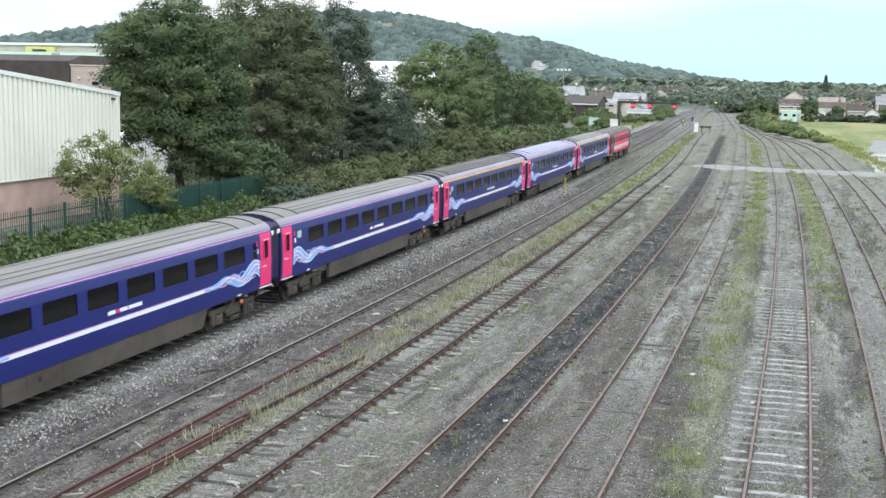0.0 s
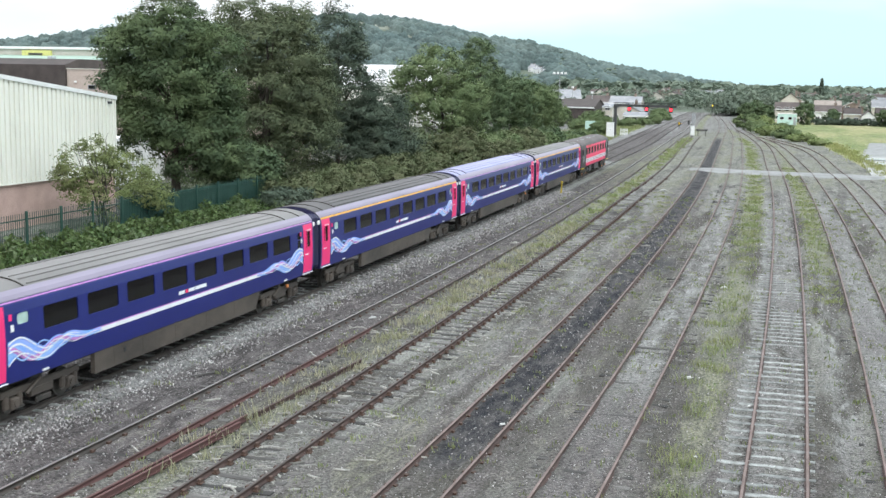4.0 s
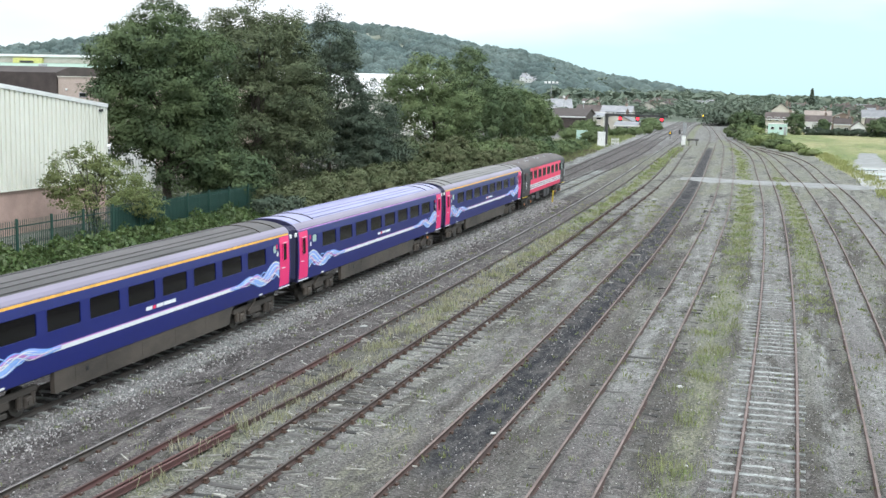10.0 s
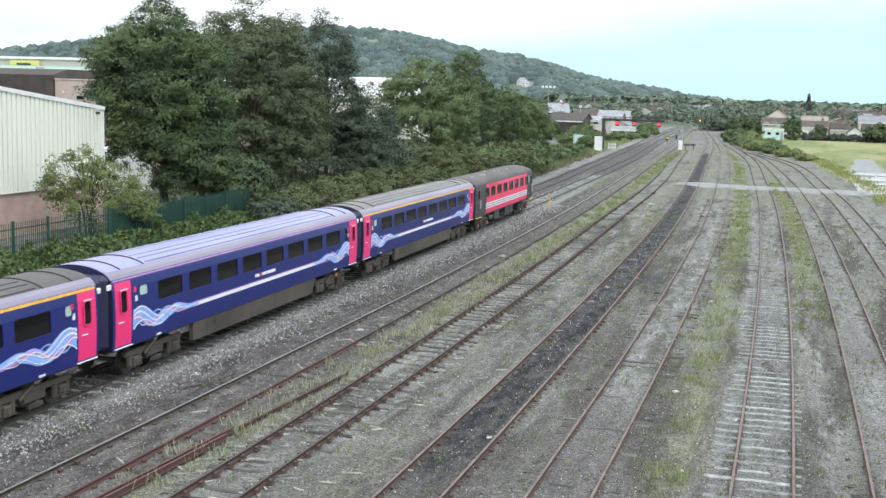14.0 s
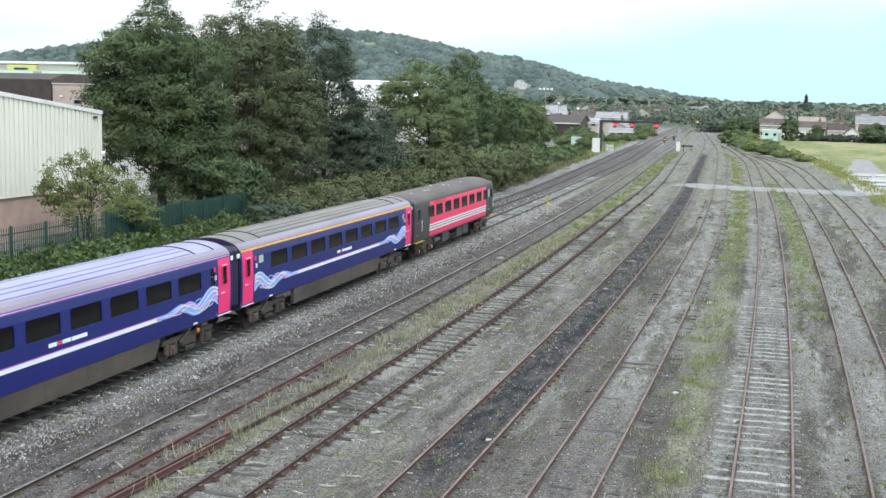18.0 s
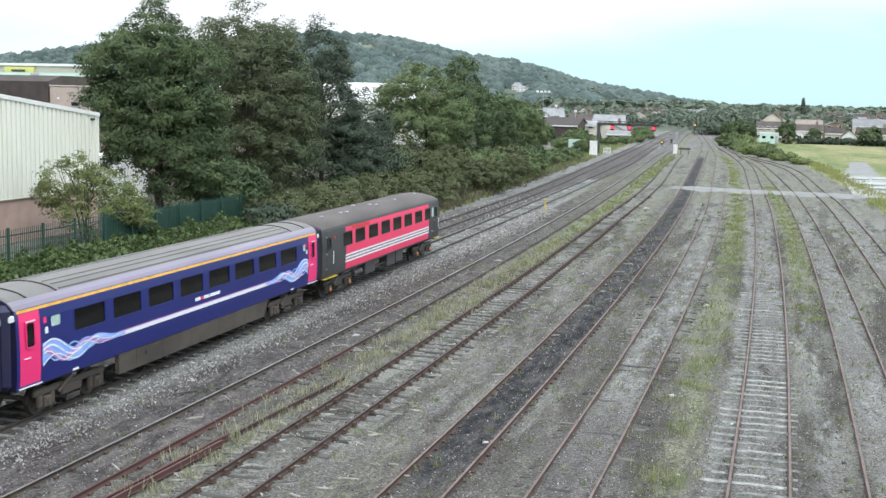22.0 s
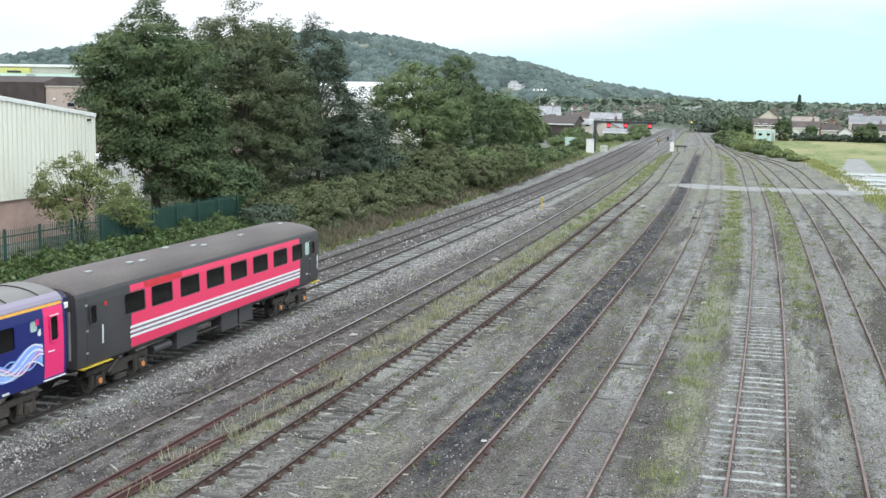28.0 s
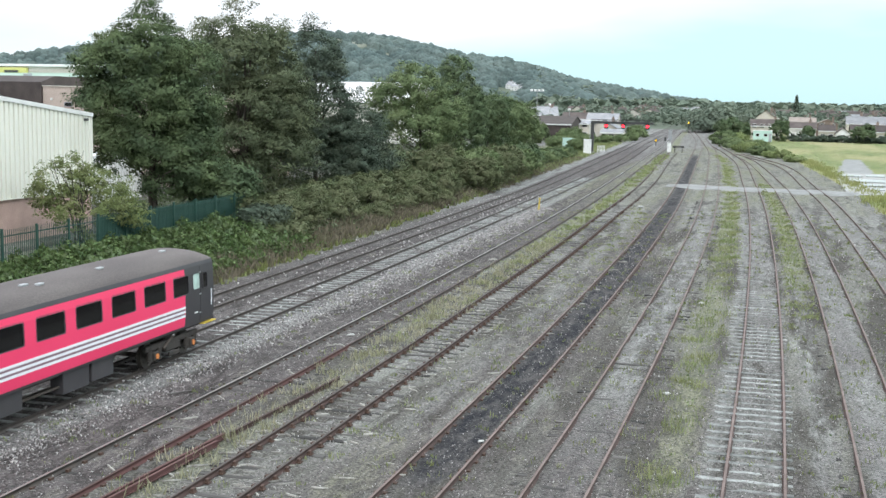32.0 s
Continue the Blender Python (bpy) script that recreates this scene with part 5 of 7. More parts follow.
SCRUB += ((-34.5, 75, 2, 1.9, "leaf_scrub"), (-32.4, 82.5, 1.7, 1.7, "leaf_scrub"), (-34.8, 95.5, 2.6, 2.2, "leaf_scrub"), (-32.5, 109, 2.5, 2.2, "leaf_scrub"), (-33.3, 126, 4.4, 3, "leaf_light"), (-33.1, 146, 3.6, 3, "leaf_light"), (-36.7, 169, 2.3, 2.7, "leaf_mid"), (-37.5, 196, 1.8, 2.6, "leaf_light"), (-31.2, 87, 1.2, 1.3, "leaf_scrub"))
SCRUB += ((-32.6, 75.5, 1.9, 1.7, "leaf_scrub"), (-34.5, 86.5, 2.5, 2.2, "leaf_scrub"), (-31.9, 99.5, 2.3, 2, "leaf_scrub"), (-34.3, 114.5, 4.6, 3, "leaf_scrub"), (-32.1, 132, 3.8, 2.8, "leaf_scrub"), (-34.6, 153, 4, 3.2, "leaf_mid"), (-36.5, 178, 2.0, 2.6, "leaf_light"), (-38.5, 205, 1.6, 2.4, "leaf_mid"), (-31.8, 96, 1.2, 1.3, "leaf_scrub"))
for k, (x, y, h, r, leaf) in enumerate(SCRUB):
    tree(x, y, 15, ((0, 0, h * 0.42, r, r * 1.2, h * 0.42), (0.3 * r, 0.2 * r, h * 0.68, r * 0.6, r * 0.7, h * 0.26), (-0.4 * r, -0.4 * r, h * 0.55, r * 0.6, r * 0.7, h * 0.3)), {"leaf_grey": "grey green bramble and willow scrub", "leaf_mid": "green lineside scrub bush", "leaf_light": "light green lineside scrub bush", "leaf_scrub": "olive green lineside scrub bush"}[leaf], leaf, int(70 + 14 * h * r), 52, 0.10 + 0.0007 * y, 0.40, 0.07, name="shrub", seed=60 + k, stems=3, wisp=0.3, group="scrub along the bank")


def carpet(name, n, region, height, size, mat, label, category, seed, lean=0.5):
    """A carpet of leaves over the ground where region(x, y) gives a chance; a thing nobody could count."""
    rnd = np.random.RandomState(seed)
    x0, x1, y0, y1, chance = region
    p = np.stack([rnd.uniform(x0, x1, n), rnd.uniform(y0, y1, n)], 1)
    p = p[rnd.uniform(size=n) < chance(p[:, 0], p[:, 1])]
    hump = height * (0.55 + 0.45 * ripple(p[:, 0], p[:, 1], 2.6, seed)) * rnd.uniform(0.25, 1, len(p))
    pts = np.stack([p[:, 0], p[:, 1], ground_z(p[:, 0], p[:, 1]) + np.maximum(hump, 0.03)], 1)
    v, f = leaf_cards(pts, size, rnd)
    return tagged(quads(name, v, f, mat), label, category, kind="stuff")


carpet("ivy", 46000, (-36.2, -28.2, 24, 72, lambda x, y: smoothstep(-28.0, -30.2, x) * smoothstep(73, 66, y)), 1.15, 0.2, "leaf_ivy", "green ivy and bramble covering the bank", "ivy", 11)
carpet("bramble", 9000, (-35.5, -29.5, 24, 72, lambda x, y: smoothstep(-29.2, -31, x) * (ripple(x, y, 3, 4) > 0.1)), 1.35, 0.2, "leaf_mid", "lighter bramble leaves among ivy on the bank", "bramble", 12)
carpet("undergrowth", 46000, (-48, -29, 70, 215, lambda x, y: smoothstep(0, 2.2, np.interp(y, (60, 100, 150, 200, 240), (-28.8, -29.6, -31.8, -34.4, -38)) - x)), 0.9, 0.22, "leaf_olive", "low green undergrowth below lineside trees", "undergrowth", 13)


def blades(name, n, region, height, mat, label, seed, width=0.03, clump=7, spread=0.12):
    """Tufts of upright grass blades, thin bent strips, where region gives a chance."""
    rnd = np.random.RandomState(seed)
    x0, x1, y0, y1, chance = region
    p = np.stack([rnd.uniform(x0, x1, n), rnd.uniform(y0, y1, n)], 1)
    p = p[rnd.uniform(size=n) < chance(p[:, 0], p[:, 1])]
    k = np.repeat(np.arange(len(p)), clump)
    b = p[k] + rnd.normal(size=(len(k), 2)) * spread
    h = (height * rnd.uniform(0.5, 1.3, len(p)))[k] * rnd.uniform(0.5, 1.1, len(k))
    a = rnd.uniform(0, 2 * math.pi, len(k))
    w = width * (0.8 + b[:, 1] / 90)
    dx, dy = np.cos(a) * w, np.sin(a) * w
    lean = rnd.normal(size=(len(k), 2)) * h[:, None] * 0.3
    z = ground_z(b[:, 0], b[:, 1])
    v = np.stack([np.stack([b[:, 0] - dx, b[:, 1] - dy, z - 0.02], 1), np.stack([b[:, 0] + dx, b[:, 1] + dy, z - 0.02], 1), np.stack([b[:, 0] + lean[:, 0] + dx * 0.5, b[:, 1] + lean[:, 1] + dy * 0.5, z + h], 1), np.stack([b[:, 0] + lean[:, 0] - dx * 0.5, b[:, 1] + lean[:, 1] - dy * 0.5, z + h * 0.95], 1)], 1).reshape(-1, 3)
    return tagged(quads(name, v, np.arange(len(v)).reshape(-1, 4), mat), label, "grass", kind="stuff")


def along(track, a, b, fade=0.35):
    """Chance that is high between the offsets a and b from a track's centre."""
    ys = np.arange(-140, 420, 5.0)
    xs = np.array([track_x(track, y) for y in ys])

    def chance(x, y):
        o = x - np.interp(y, ys, xs)
        return smoothstep(a - fade, a + fade, o) * smoothstep(b + fade, b - fade, o)
    return chance


def patchy(chance, s, level, seed):
    return lambda x, y: chance(x, y) * smoothstep(level - 0.15, level + 0.25, ripple(x, y, s, seed))


blades("dry_grass", 4200, (-33, -26.5, 30, 120, lambda x, y: smoothstep(0, 0.5, x - np.interp(y, (40, 66, 100, 130), (-31.5, -31.0, -32.0, -33.5))) * smoothstep(0, 0.6, np.interp(y, (40, 66, 100, 130), (-27.4, -27.8, -29.0, -30.5)) - x)), 0.55, "brown_grass", "withered brown grass along the bank foot", 21, 0.035)
blades("bank_grass", 1900, (-32, -26.5, 30, 190, lambda x, y: smoothstep(0, 0.4, x - np.interp(y, (40, 66, 100, 190), (-30.0, -29.5, -30.5, -36))) * smoothstep(0, 0.5, np.interp(y, (40, 66, 100, 190), (-27.1, -27.3, -28.6, -33.8)) - x)), 0.35, "grass", "green grass along the edge of the ballast", 22, 0.03)


# ---- buildings beyond the fence ----
def prism(bm, x0, x1, outline):
    """A solid between x0 and x1 whose outline is given as (y, z)."""
    a, b = [bm.verts.new((x0, y, z)) for y, z in outline], [bm.verts.new((x1, y, z)) for y, z in outline]
    bm.faces.new(a), bm.faces.new(b[::-1])
    for i in range(len(outline)):
        j = (i + 1) % len(outline)
        bm.faces.new((a[i], a[j], b[j], b[i]))
    bmesh.ops.recalc_face_normals(bm, faces=bm.faces)
    return bm


def cream_shed():
    """A portal-frame shed: brick base, ribbed cream cladding, gable to the railway."""
    x, y1, y0 = -42.25, 64.8, 21.0
    mid = (y0 + y1) / 2
    base, sill, eave, ridge = 0.7, 3.5, 8.19, 10.64

    def top(y):
        return eave + (ridge - eave) * (1 - abs(y - mid) / (y1 - mid))

    t = thing("industrial_shed", Matrix.Identity(4), "cream steel clad shed on a pinkish brick base", "shed")
    part("brick_base", boxed(x - 0.25, x, y0, y1, base - 0.8, sill), "brick", t, "pinkish brick base wall")
    part("brick_base", boxed(x - 34, x - 0.25, y1 - 0.25, y1, base - 0.8, sill), "brick", t, "pinkish brick base wall")
    part("wall_core", prism(bmesh.new(), x - 34, x - 0.22, [(y0, base - 0.8), (y1 - 0.3, base - 0.8), (y1 - 0.3, top(y1) - 0.1), (mid, ridge - 0.1), (y0, eave - 0.1)]), "clad", t)
    step, w = 1.26, y0
    while w < y1 - 0.05:
        e = min(w + step, y1)
        bm = bmesh.new()
        ys, n = [], 3
        for k in range(n):
            a = w + (e - w) * k / n
            d = (e - w) / n
            ys += [(a, 0.1), (a + d * 0.66, 0.1), (a + d * 0.69, -0.04), (a + d * 0.97, -0.04)]
        ys.append((e, 0.1))
        lo, hi = [bm.verts.new((x + 0.03 + o, y, sill - 0.06)) for y, o in ys], [bm.verts.new((x + 0.03 + o, y, top(y) - 0.12)) for y, o in ys]
        for i in range(len(ys) - 1):
            bm.faces.new((lo[i], lo[i + 1], hi[i + 1], hi[i]))
        part("cladding_panel", bm, "clad", t)
        w = e
    for a, b in (((x + 0.06, y1 + 0.1, top(y1) - 0.08), (x + 0.06, mid, ridge - 0.08)), ((x + 0.06, mid, ridge - 0.08), (x + 0.06, y0, eave - 0.08))):
        bm = bmesh.new()
        lo, hi = min(a[1], b[1]), max(a[1], b[1])
        zl, zh = (a[2], b[2]) if a[1] < b[1] else (b[2], a[2])
        prism(bm, x - 0.05, x + 0.2, [(lo, zl - 0.12), (hi, zh - 0.12), (hi, zh + 0.12), (lo, zl + 0.12)])
        part("verge_flashing", bm, "white", t)
    part("corner_flashing", boxed(x - 0.1, x + 0.15, y1 - 0.06, y1 + 0.06, sill - 0.1, top(y1) - 0.1), "clad", t)
    part("sill_flashing", boxed(x - 0.02, x + 0.15, y0, y1 + 0.03, sill - 0.11, sill - 0.04), "clad", t)
    for s in (-1, 1):
        ye = y1 + 0.2 if s > 0 else y0 - 0.2
        bm = bmesh.new()
        prism(bm, x - 34.2, x - 0.06, [(mid, ridge), (mid, ridge + 0.08), (ye, top(y1) + 0.02), (ye, top(y1) - 0.06)])
        part("roof", bm, "roof_grey", t)
    part("side_cladding", boxed(x - 34, x - 0.05, y1 - 0.28, y1 - 0.02, sill, top(y1) - 0.1), "clad", t)
    part("vent", boxed(x + 0.1, x + 0.24, y1 - 0.85, y1 - 0.5, 7.75, 7.9, bevel=0.01), "dark_steel", t)


cream_shed()


def white_unit():
    """A low white ribbed unit glimpsed under the trees."""
    t = thing("storage_unit", Matrix.Identity(4), "low white ribbed steel unit under trees", "shed")
    part("body", boxed(-60, -52.0, 78.5, 87.2, 0.7, 4.35), "white", t)
    y = 78.6
    while y < 87.0:
        part("rib", boxed(-52.0, -51.94, y, y + 0.14, 0.8, 4.3), "white", t)
        y += 0.42
    part("roof", prism(bmesh.new(), -60.2, -51.8, [(78.3, 4.35), (87.4, 4.35), (87.4, 4.5), (82.8, 4.75), (78.3, 4.5)]), "white", t)


white_unit()


def works_building():
    """Brick works with a dark mansard face, and a long pale roofed hall behind it."""
    t = thing("works_building", Matrix.Identity(4), "beige brick works with dark brown roof face", "building")
    x, y = -69.0, 98.0
    part("wall", boxed(x, x + 16, y, y + 22, 0.0, 10.0), "pink_brick", t)
    part("roof_face", prism(bmesh.new(), x - 26, x - 0.05, [(y - 0.2, 8.0), (y - 0.2, 10.4), (y + 2, 11.0), (y + 20, 11.0), (y + 20, 0.0), (y + 0.4, 0.0), (y + 0.4, 8.0)]), "roof_dark", t)
    part("lower_wall", boxed(x - 26, x - 0.06, y, y + 0.38, 0, 7.99), "brick", t)
    part("coping", boxed(x - 0.1, x + 16.2, y - 0.1, y + 22, 10.0, 10.08), "render", t)
    w = part("window", boxed(x + 2.35, x + 3.25, y - 0.06, y + 0.02, 8.1, 8.55), "grey_steel", t)
    part("pane", boxed(x + 2.43, x + 3.17, y - 0.075, y - 0.062, 8.16, 8.49), "glass_dark", w)
    for k in (0.9, 4.6):
        part("wall_lamp", boxed(x + k, x + k + 0.2, y - 0.2, y, 8.7, 8.9, bevel=0.03), "white", t)
    h = thing("works_hall", Matrix.Identity(4), "long hall with pale green roof and white parapet", "building")
    part("roof", prism(bmesh.new(), -175, -92, [(128, 9.8), (150, 12.2), (150, 11.9), (128, 9.5)]), "roof_green", h)
    part("wall", boxed(-175, -92.3, 128.5, 150, 0, 9.4), "render", h)
    part("parapet", boxed(-175, -96, 150.0, 151, 8, 13.1), "render", h)
    part("parapet_cap", boxed(-175.2, -95.8, 149.7, 151.2, 13.1, 13.45), "white", h)
    part("sign_board", boxed(-113, -108, 149.5, 149.95, 11.9, 12.9), "sign_yellow", h)
    part("sign_bar", boxed(-111.8, -109.4, 149.44, 149.49, 12.2, 12.5), "dark_steel", h)
    part("roof_vent", boxed(-101, -100.2, 139, 140, 10.9, 11.9, bevel=0.08), "grey_steel", h)


works_building()


def white_hall():
    t = thing("white_hall", Matrix.Identity(4), "large hall with a white sheet roof behind trees", "building")
    part("wall", boxed(-125, -78, 232, 262, 0, 8.5), "clad", t)
    part("roof", prism(bmesh.new(), -126, -77, [(231, 8.5), (247, 12.9), (263, 8.5), (263, 8.3), (247, 12.6), (231, 8.3)]), "white", t)
    for k in range(6):
        part("roof_light", boxed(-120 + 8 * k, -118.8 + 8 * k, 233, 234, 9.4, 9.55), "concrete", t)


white_hall()


def fence():
    """Green steel palisade along the top of the bank."""
    t = thing("palisade_fence", Matrix.Identity(4), "dark green steel palisade fence on the bank", "fence")
    pale = boxed(-0.012, 0.012, -0.033, 0.033, 0, 2.25)
    for v in pale.verts:
        if v.co.z > 2:
            v.co.y *= 0.25
    pale_mesh = mesh_of("pale", pale, "fence")
    post_mesh = mesh_of("post", boxed(-0.05, 0.05, -0.06, 0.06, -0.3, 2.35), "fence")
    rnd = random.Random(3)
    y = 25.6
    while y < 74.5:
        z = 0.58
        p = new("post", post_mesh)
        p.parent, p.location = t, (-36.0, y, z)
        for h in (0.45, 1.95):
            part("rail", boxed(-36.09, -36.055, y, y + 2.75, z + h - 0.03, z + h + 0.03), "fence", t)
        for k in range(1, 17):
            o = new("pale", pale_mesh)
            o.parent = t
            o.matrix_basis = pose(-36.035, y + k * 2.75 / 17, z + 0.02, rnd.uniform(-0.5, 0.5), 0, 0)
        y += 2.75
    # close-boarded screen fixed behind the pales further along
    s = thing("fence_screen", Matrix.Identity(4), "dark green windbreak screen behind the palisade", "screen")
    for k in range(6):
        a = 55.85 + 2.75 * k
        part("sheet", boxed(-36.16, -36.13, a + 0.02, a + 2.73, 0.6, 2.7), "screen", s)


fence()


# ---- far country ----
def woodland(name, n, place, label, radius, seed, mat="wood", cards=12):
    """Far canopy nobody could count: crowns of leafy sprays, joined."""
    rnd = np.random.RandomState(seed)
    x, y = place(rnd, n)
    r = radius * rnd.uniform(0.6, 1.35, len(x))
    k = np.repeat(np.arange(len(x)), cards)
    e = rnd.normal(size=(len(k), 3))
    e[:, 2] = np.abs(e[:, 2]) * 1.1 - 0.25
    e /= np.linalg.norm(e, axis=1)[:, None]
    base = np.stack([x, y, ground_z(x, y) + r * 0.55], 1)
    p = base[k] + e * (r[k] * rnd.uniform(0.6, 1.1, len(k)))[:, None]
    v, f = leaf_cards(p, 1.0, rnd, e * 1.3 + np.array((0, 0, 0.7)))
    v = p.repeat(4, 0) + (v - p.repeat(4, 0)) * (r[k] * (3.3 / math.sqrt(cards)))[:, None].repeat(4, 0)
    soft = (e * 0.7 + np.array((0, 0, 0.45))).repeat(4, 0)
    return tagged(quads(name, v, f, mat, normals=soft / np.linalg.norm(soft, axis=1)[:, None]), label, "woodland", kind="stuff")


def polar(a0, a1, d0, d1, keep=None):
    def place(rnd, n):
        a, d = np.radians(rnd.uniform(a0, a1, n)), np.sqrt(rnd.uniform(d0 ** 2, d1 ** 2, n))
        x, y = d * np.sin(a), d * np.cos(a)
        if keep is not None:
            k = keep(x, y, np.degrees(a), d)
            x, y = x[k], y[k]
        return x, y
    return place


def hill_open(x, y, a, d):
    """Woods stand on the hill but not on its pale clearings."""
    bare = ((np.abs(a + 20.9) < 1.0) & (d > 1700) & (d < 2110)) | ((np.abs(a + 19.3) < 0.4) & (d > 1640) & (d < 1750))
    terrace = (a > -14.1) & (a < -12.5) & (d > 1120) & (d < 1378)
    return ~(bare & (ripple(x, y, 70, 3) > -0.42)) & ~terrace & (hill_rise(x, y) > 3)


def hill_canopy(n, place, radius, seed):
    """Far crowns on the hill: low uneven domes, joined."""
    rnd = np.random.RandomState(seed)
    x, y = place(rnd, n)
    m = len(x)
    r = radius * rnd.uniform(0.5, 1.45, m)
    h = r * rnd.uniform(0.9, 1.5, m)
    ring = np.arange(7) * 2 * math.pi / 7
    z0 = ground_z(x, y)
    rows = [np.stack([x + 0.2 * r * rnd.normal(size=m), y + 0.2 * r * rnd.normal(size=m), z0 + h], 1)[:, None]]
    for wide, up in ((0.8, 0.66), (1.0, -0.7)):
        k = rnd.uniform(0.75, 1.25, (m, 7)) * wide * r[:, None]
        rows.append(np.stack([x[:, None] + k * np.cos(ring), y[:, None] + k * np.sin(ring), z0[:, None] + h[:, None] * up * rnd.uniform(0.8, 1.2, (m, 7))], 2))
    v = np.concatenate(rows, 1)
    f = []
    for k in range(7):
        j = (k + 1) % 7
        f += [(0, 1 + k, 1 + j), (1 + k, 8 + k, 8 + j), (1 + k, 8 + j, 1 + j)]
    f = np.array(f)[None] + (np.arange(m) * 15)[:, None, None]
    return tagged(quads("hill_wood", v.reshape(-1, 3), f.reshape(-1, 3), "wood", smooth=True), "dense woodland covering the hill, tinted grey green for haze", "woodland", kind="stuff")


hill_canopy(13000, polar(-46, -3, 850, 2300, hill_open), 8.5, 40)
# tree belts in the leaf colour that has haze painted in
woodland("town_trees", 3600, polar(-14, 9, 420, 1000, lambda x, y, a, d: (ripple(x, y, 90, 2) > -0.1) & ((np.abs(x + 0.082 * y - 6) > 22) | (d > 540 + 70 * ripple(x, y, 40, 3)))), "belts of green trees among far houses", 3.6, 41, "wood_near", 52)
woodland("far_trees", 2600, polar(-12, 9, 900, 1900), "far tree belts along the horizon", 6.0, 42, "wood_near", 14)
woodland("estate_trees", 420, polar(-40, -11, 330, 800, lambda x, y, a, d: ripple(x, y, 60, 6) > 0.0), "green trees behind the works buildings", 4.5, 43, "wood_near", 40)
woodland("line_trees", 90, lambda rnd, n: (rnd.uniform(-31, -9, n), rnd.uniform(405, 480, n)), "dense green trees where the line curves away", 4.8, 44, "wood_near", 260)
M["clearing"] = material("pale chalky clearing", (0.2, 0.205, 0.165), 0.95, colour2=(0.13, 0.15, 0.11), scale=0.03)
for az, half, d0, d1 in ((-20.9, 0.85, 1800, 2095), (-19.3, 0.42, 1650, 1760)):
    ga, gd = np.meshgrid(np.radians(np.linspace(az - half, az + half, 12)), np.linspace(d0, d1, 10))
    gd = gd + 3 * ripple(ga * 2000, gd, 30, az)
    rim = np.full(ga.shape, 1.0)
    rim[0], rim[-1], rim[:, 0], rim[:, -1] = -2, -2, -2, -2
    gx, gy = (gd * np.sin(ga)).ravel(), (gd * np.cos(ga)).ravel()
    i = np.arange(9)[:, None] * 12 + np.arange(11)[None, :]
    ob = quads("clearing", np.stack([gx, gy, ground_z(gx, gy) + rim.ravel()], 1), np.stack([i, i + 1, i + 13, i + 12], -1).reshape(-1, 4), "clearing", smooth=True)
    tagged(ob, "pale grassy clearing on the wooded hill", "ground", kind="structure")


def house(x, y, w, d, eave, ridge, wall, roof, label, turn=0, gable_front=False, z=None, windows=3, chimney=True, plain=False):
    """A house: walls, pitched roof with eaves, windows towards the railway, a chimney. Its ridge runs across unless the gable fronts."""
    base = float(ground_z(x, y)) - 0.1 if z is None else z
    ridge = eave + (ridge - eave) * 0.78
    t = thing("house", pose(x, y, base, 0, 0, turn), label, "house", "houses beyond the railway")
    if gable_front:
        out = [(-w / 2, 0), (w / 2, 0), (w / 2, eave), (0, ridge), (-w / 2, eave)]
        bm = prism(bmesh.new(), 0, d, out)
        for v in bm.verts:
            v.co = (v.co.y, v.co.x, v.co.z)
        bmesh.ops.recalc_face_normals(bm, faces=bm.faces)
        part("wall", bm, wall, t)
        for s in (-1, 1):
            bm = prism(bmesh.new(), -0.3, d + 0.3, [(0, ridge + 0.02), (0, ridge + 0.2), (s * (w / 2 + 0.35), eave - 0.02), (s * (w / 2 + 0.35), eave - 0.2)])
            for v in bm.verts:
                v.co = (v.co.y, v.co.x, v.co.z)
            bmesh.ops.recalc_face_normals(bm, faces=bm.faces)
            part("roof", bm, roof, t)
    else:
        part("wall", prism(bmesh.new(), -w / 2, w / 2, [(0, 0), (d, 0), (d, eave), (d / 2, ridge), (0, eave)]), wall, t)
        for s in (0, 1):
            y0 = -0.35 if s == 0 else d + 0.35
            part("roof", prism(bmesh.new(), -w / 2 - 0.25, w / 2 + 0.25, [(d / 2, ridge + 0.02), (d / 2, ridge + 0.2), (y0, eave - 0.04), (y0, eave - 0.22)]), roof, t)
        part("fascia", boxed(-w / 2 - 0.2, w / 2 + 0.2, -0.42, -0.36, eave - 0.32, eave - 0.06), "white", t)
    for k in range(windows):
        c = -w / 2 + w * (k + 0.5) / windows
        for zz in ([0.9] if eave < 4 else [0.9, 3.3]):
            f = part("window", boxed(c - 0.65, c + 0.65, -0.06, 0.02, zz, zz + 1.15), "white", t)
            part("pane", boxed(c - 0.56, c - 0.03, -0.075, -0.062, zz + 0.09, zz + 1.06), "glass_dark", f)
            part("pane", boxed(c + 0.03, c + 0.56, -0.075, -0.062, zz + 0.09, zz + 1.06), "glass_dark", f)
    if chimney:
        ch = part("chimney", boxed(w * 0.28 - 0.35, w * 0.28 + 0.35, d / 2 - 0.3, d / 2 + 0.3, ridge - 0.8, ridge + 0.95), "house_brick", t)
        part("pot", tubed((w * 0.28, d / 2, ridge + 0.95), (w * 0.28, d / 2, ridge + 1.3), 0.12), "roof_red", ch)
    return t


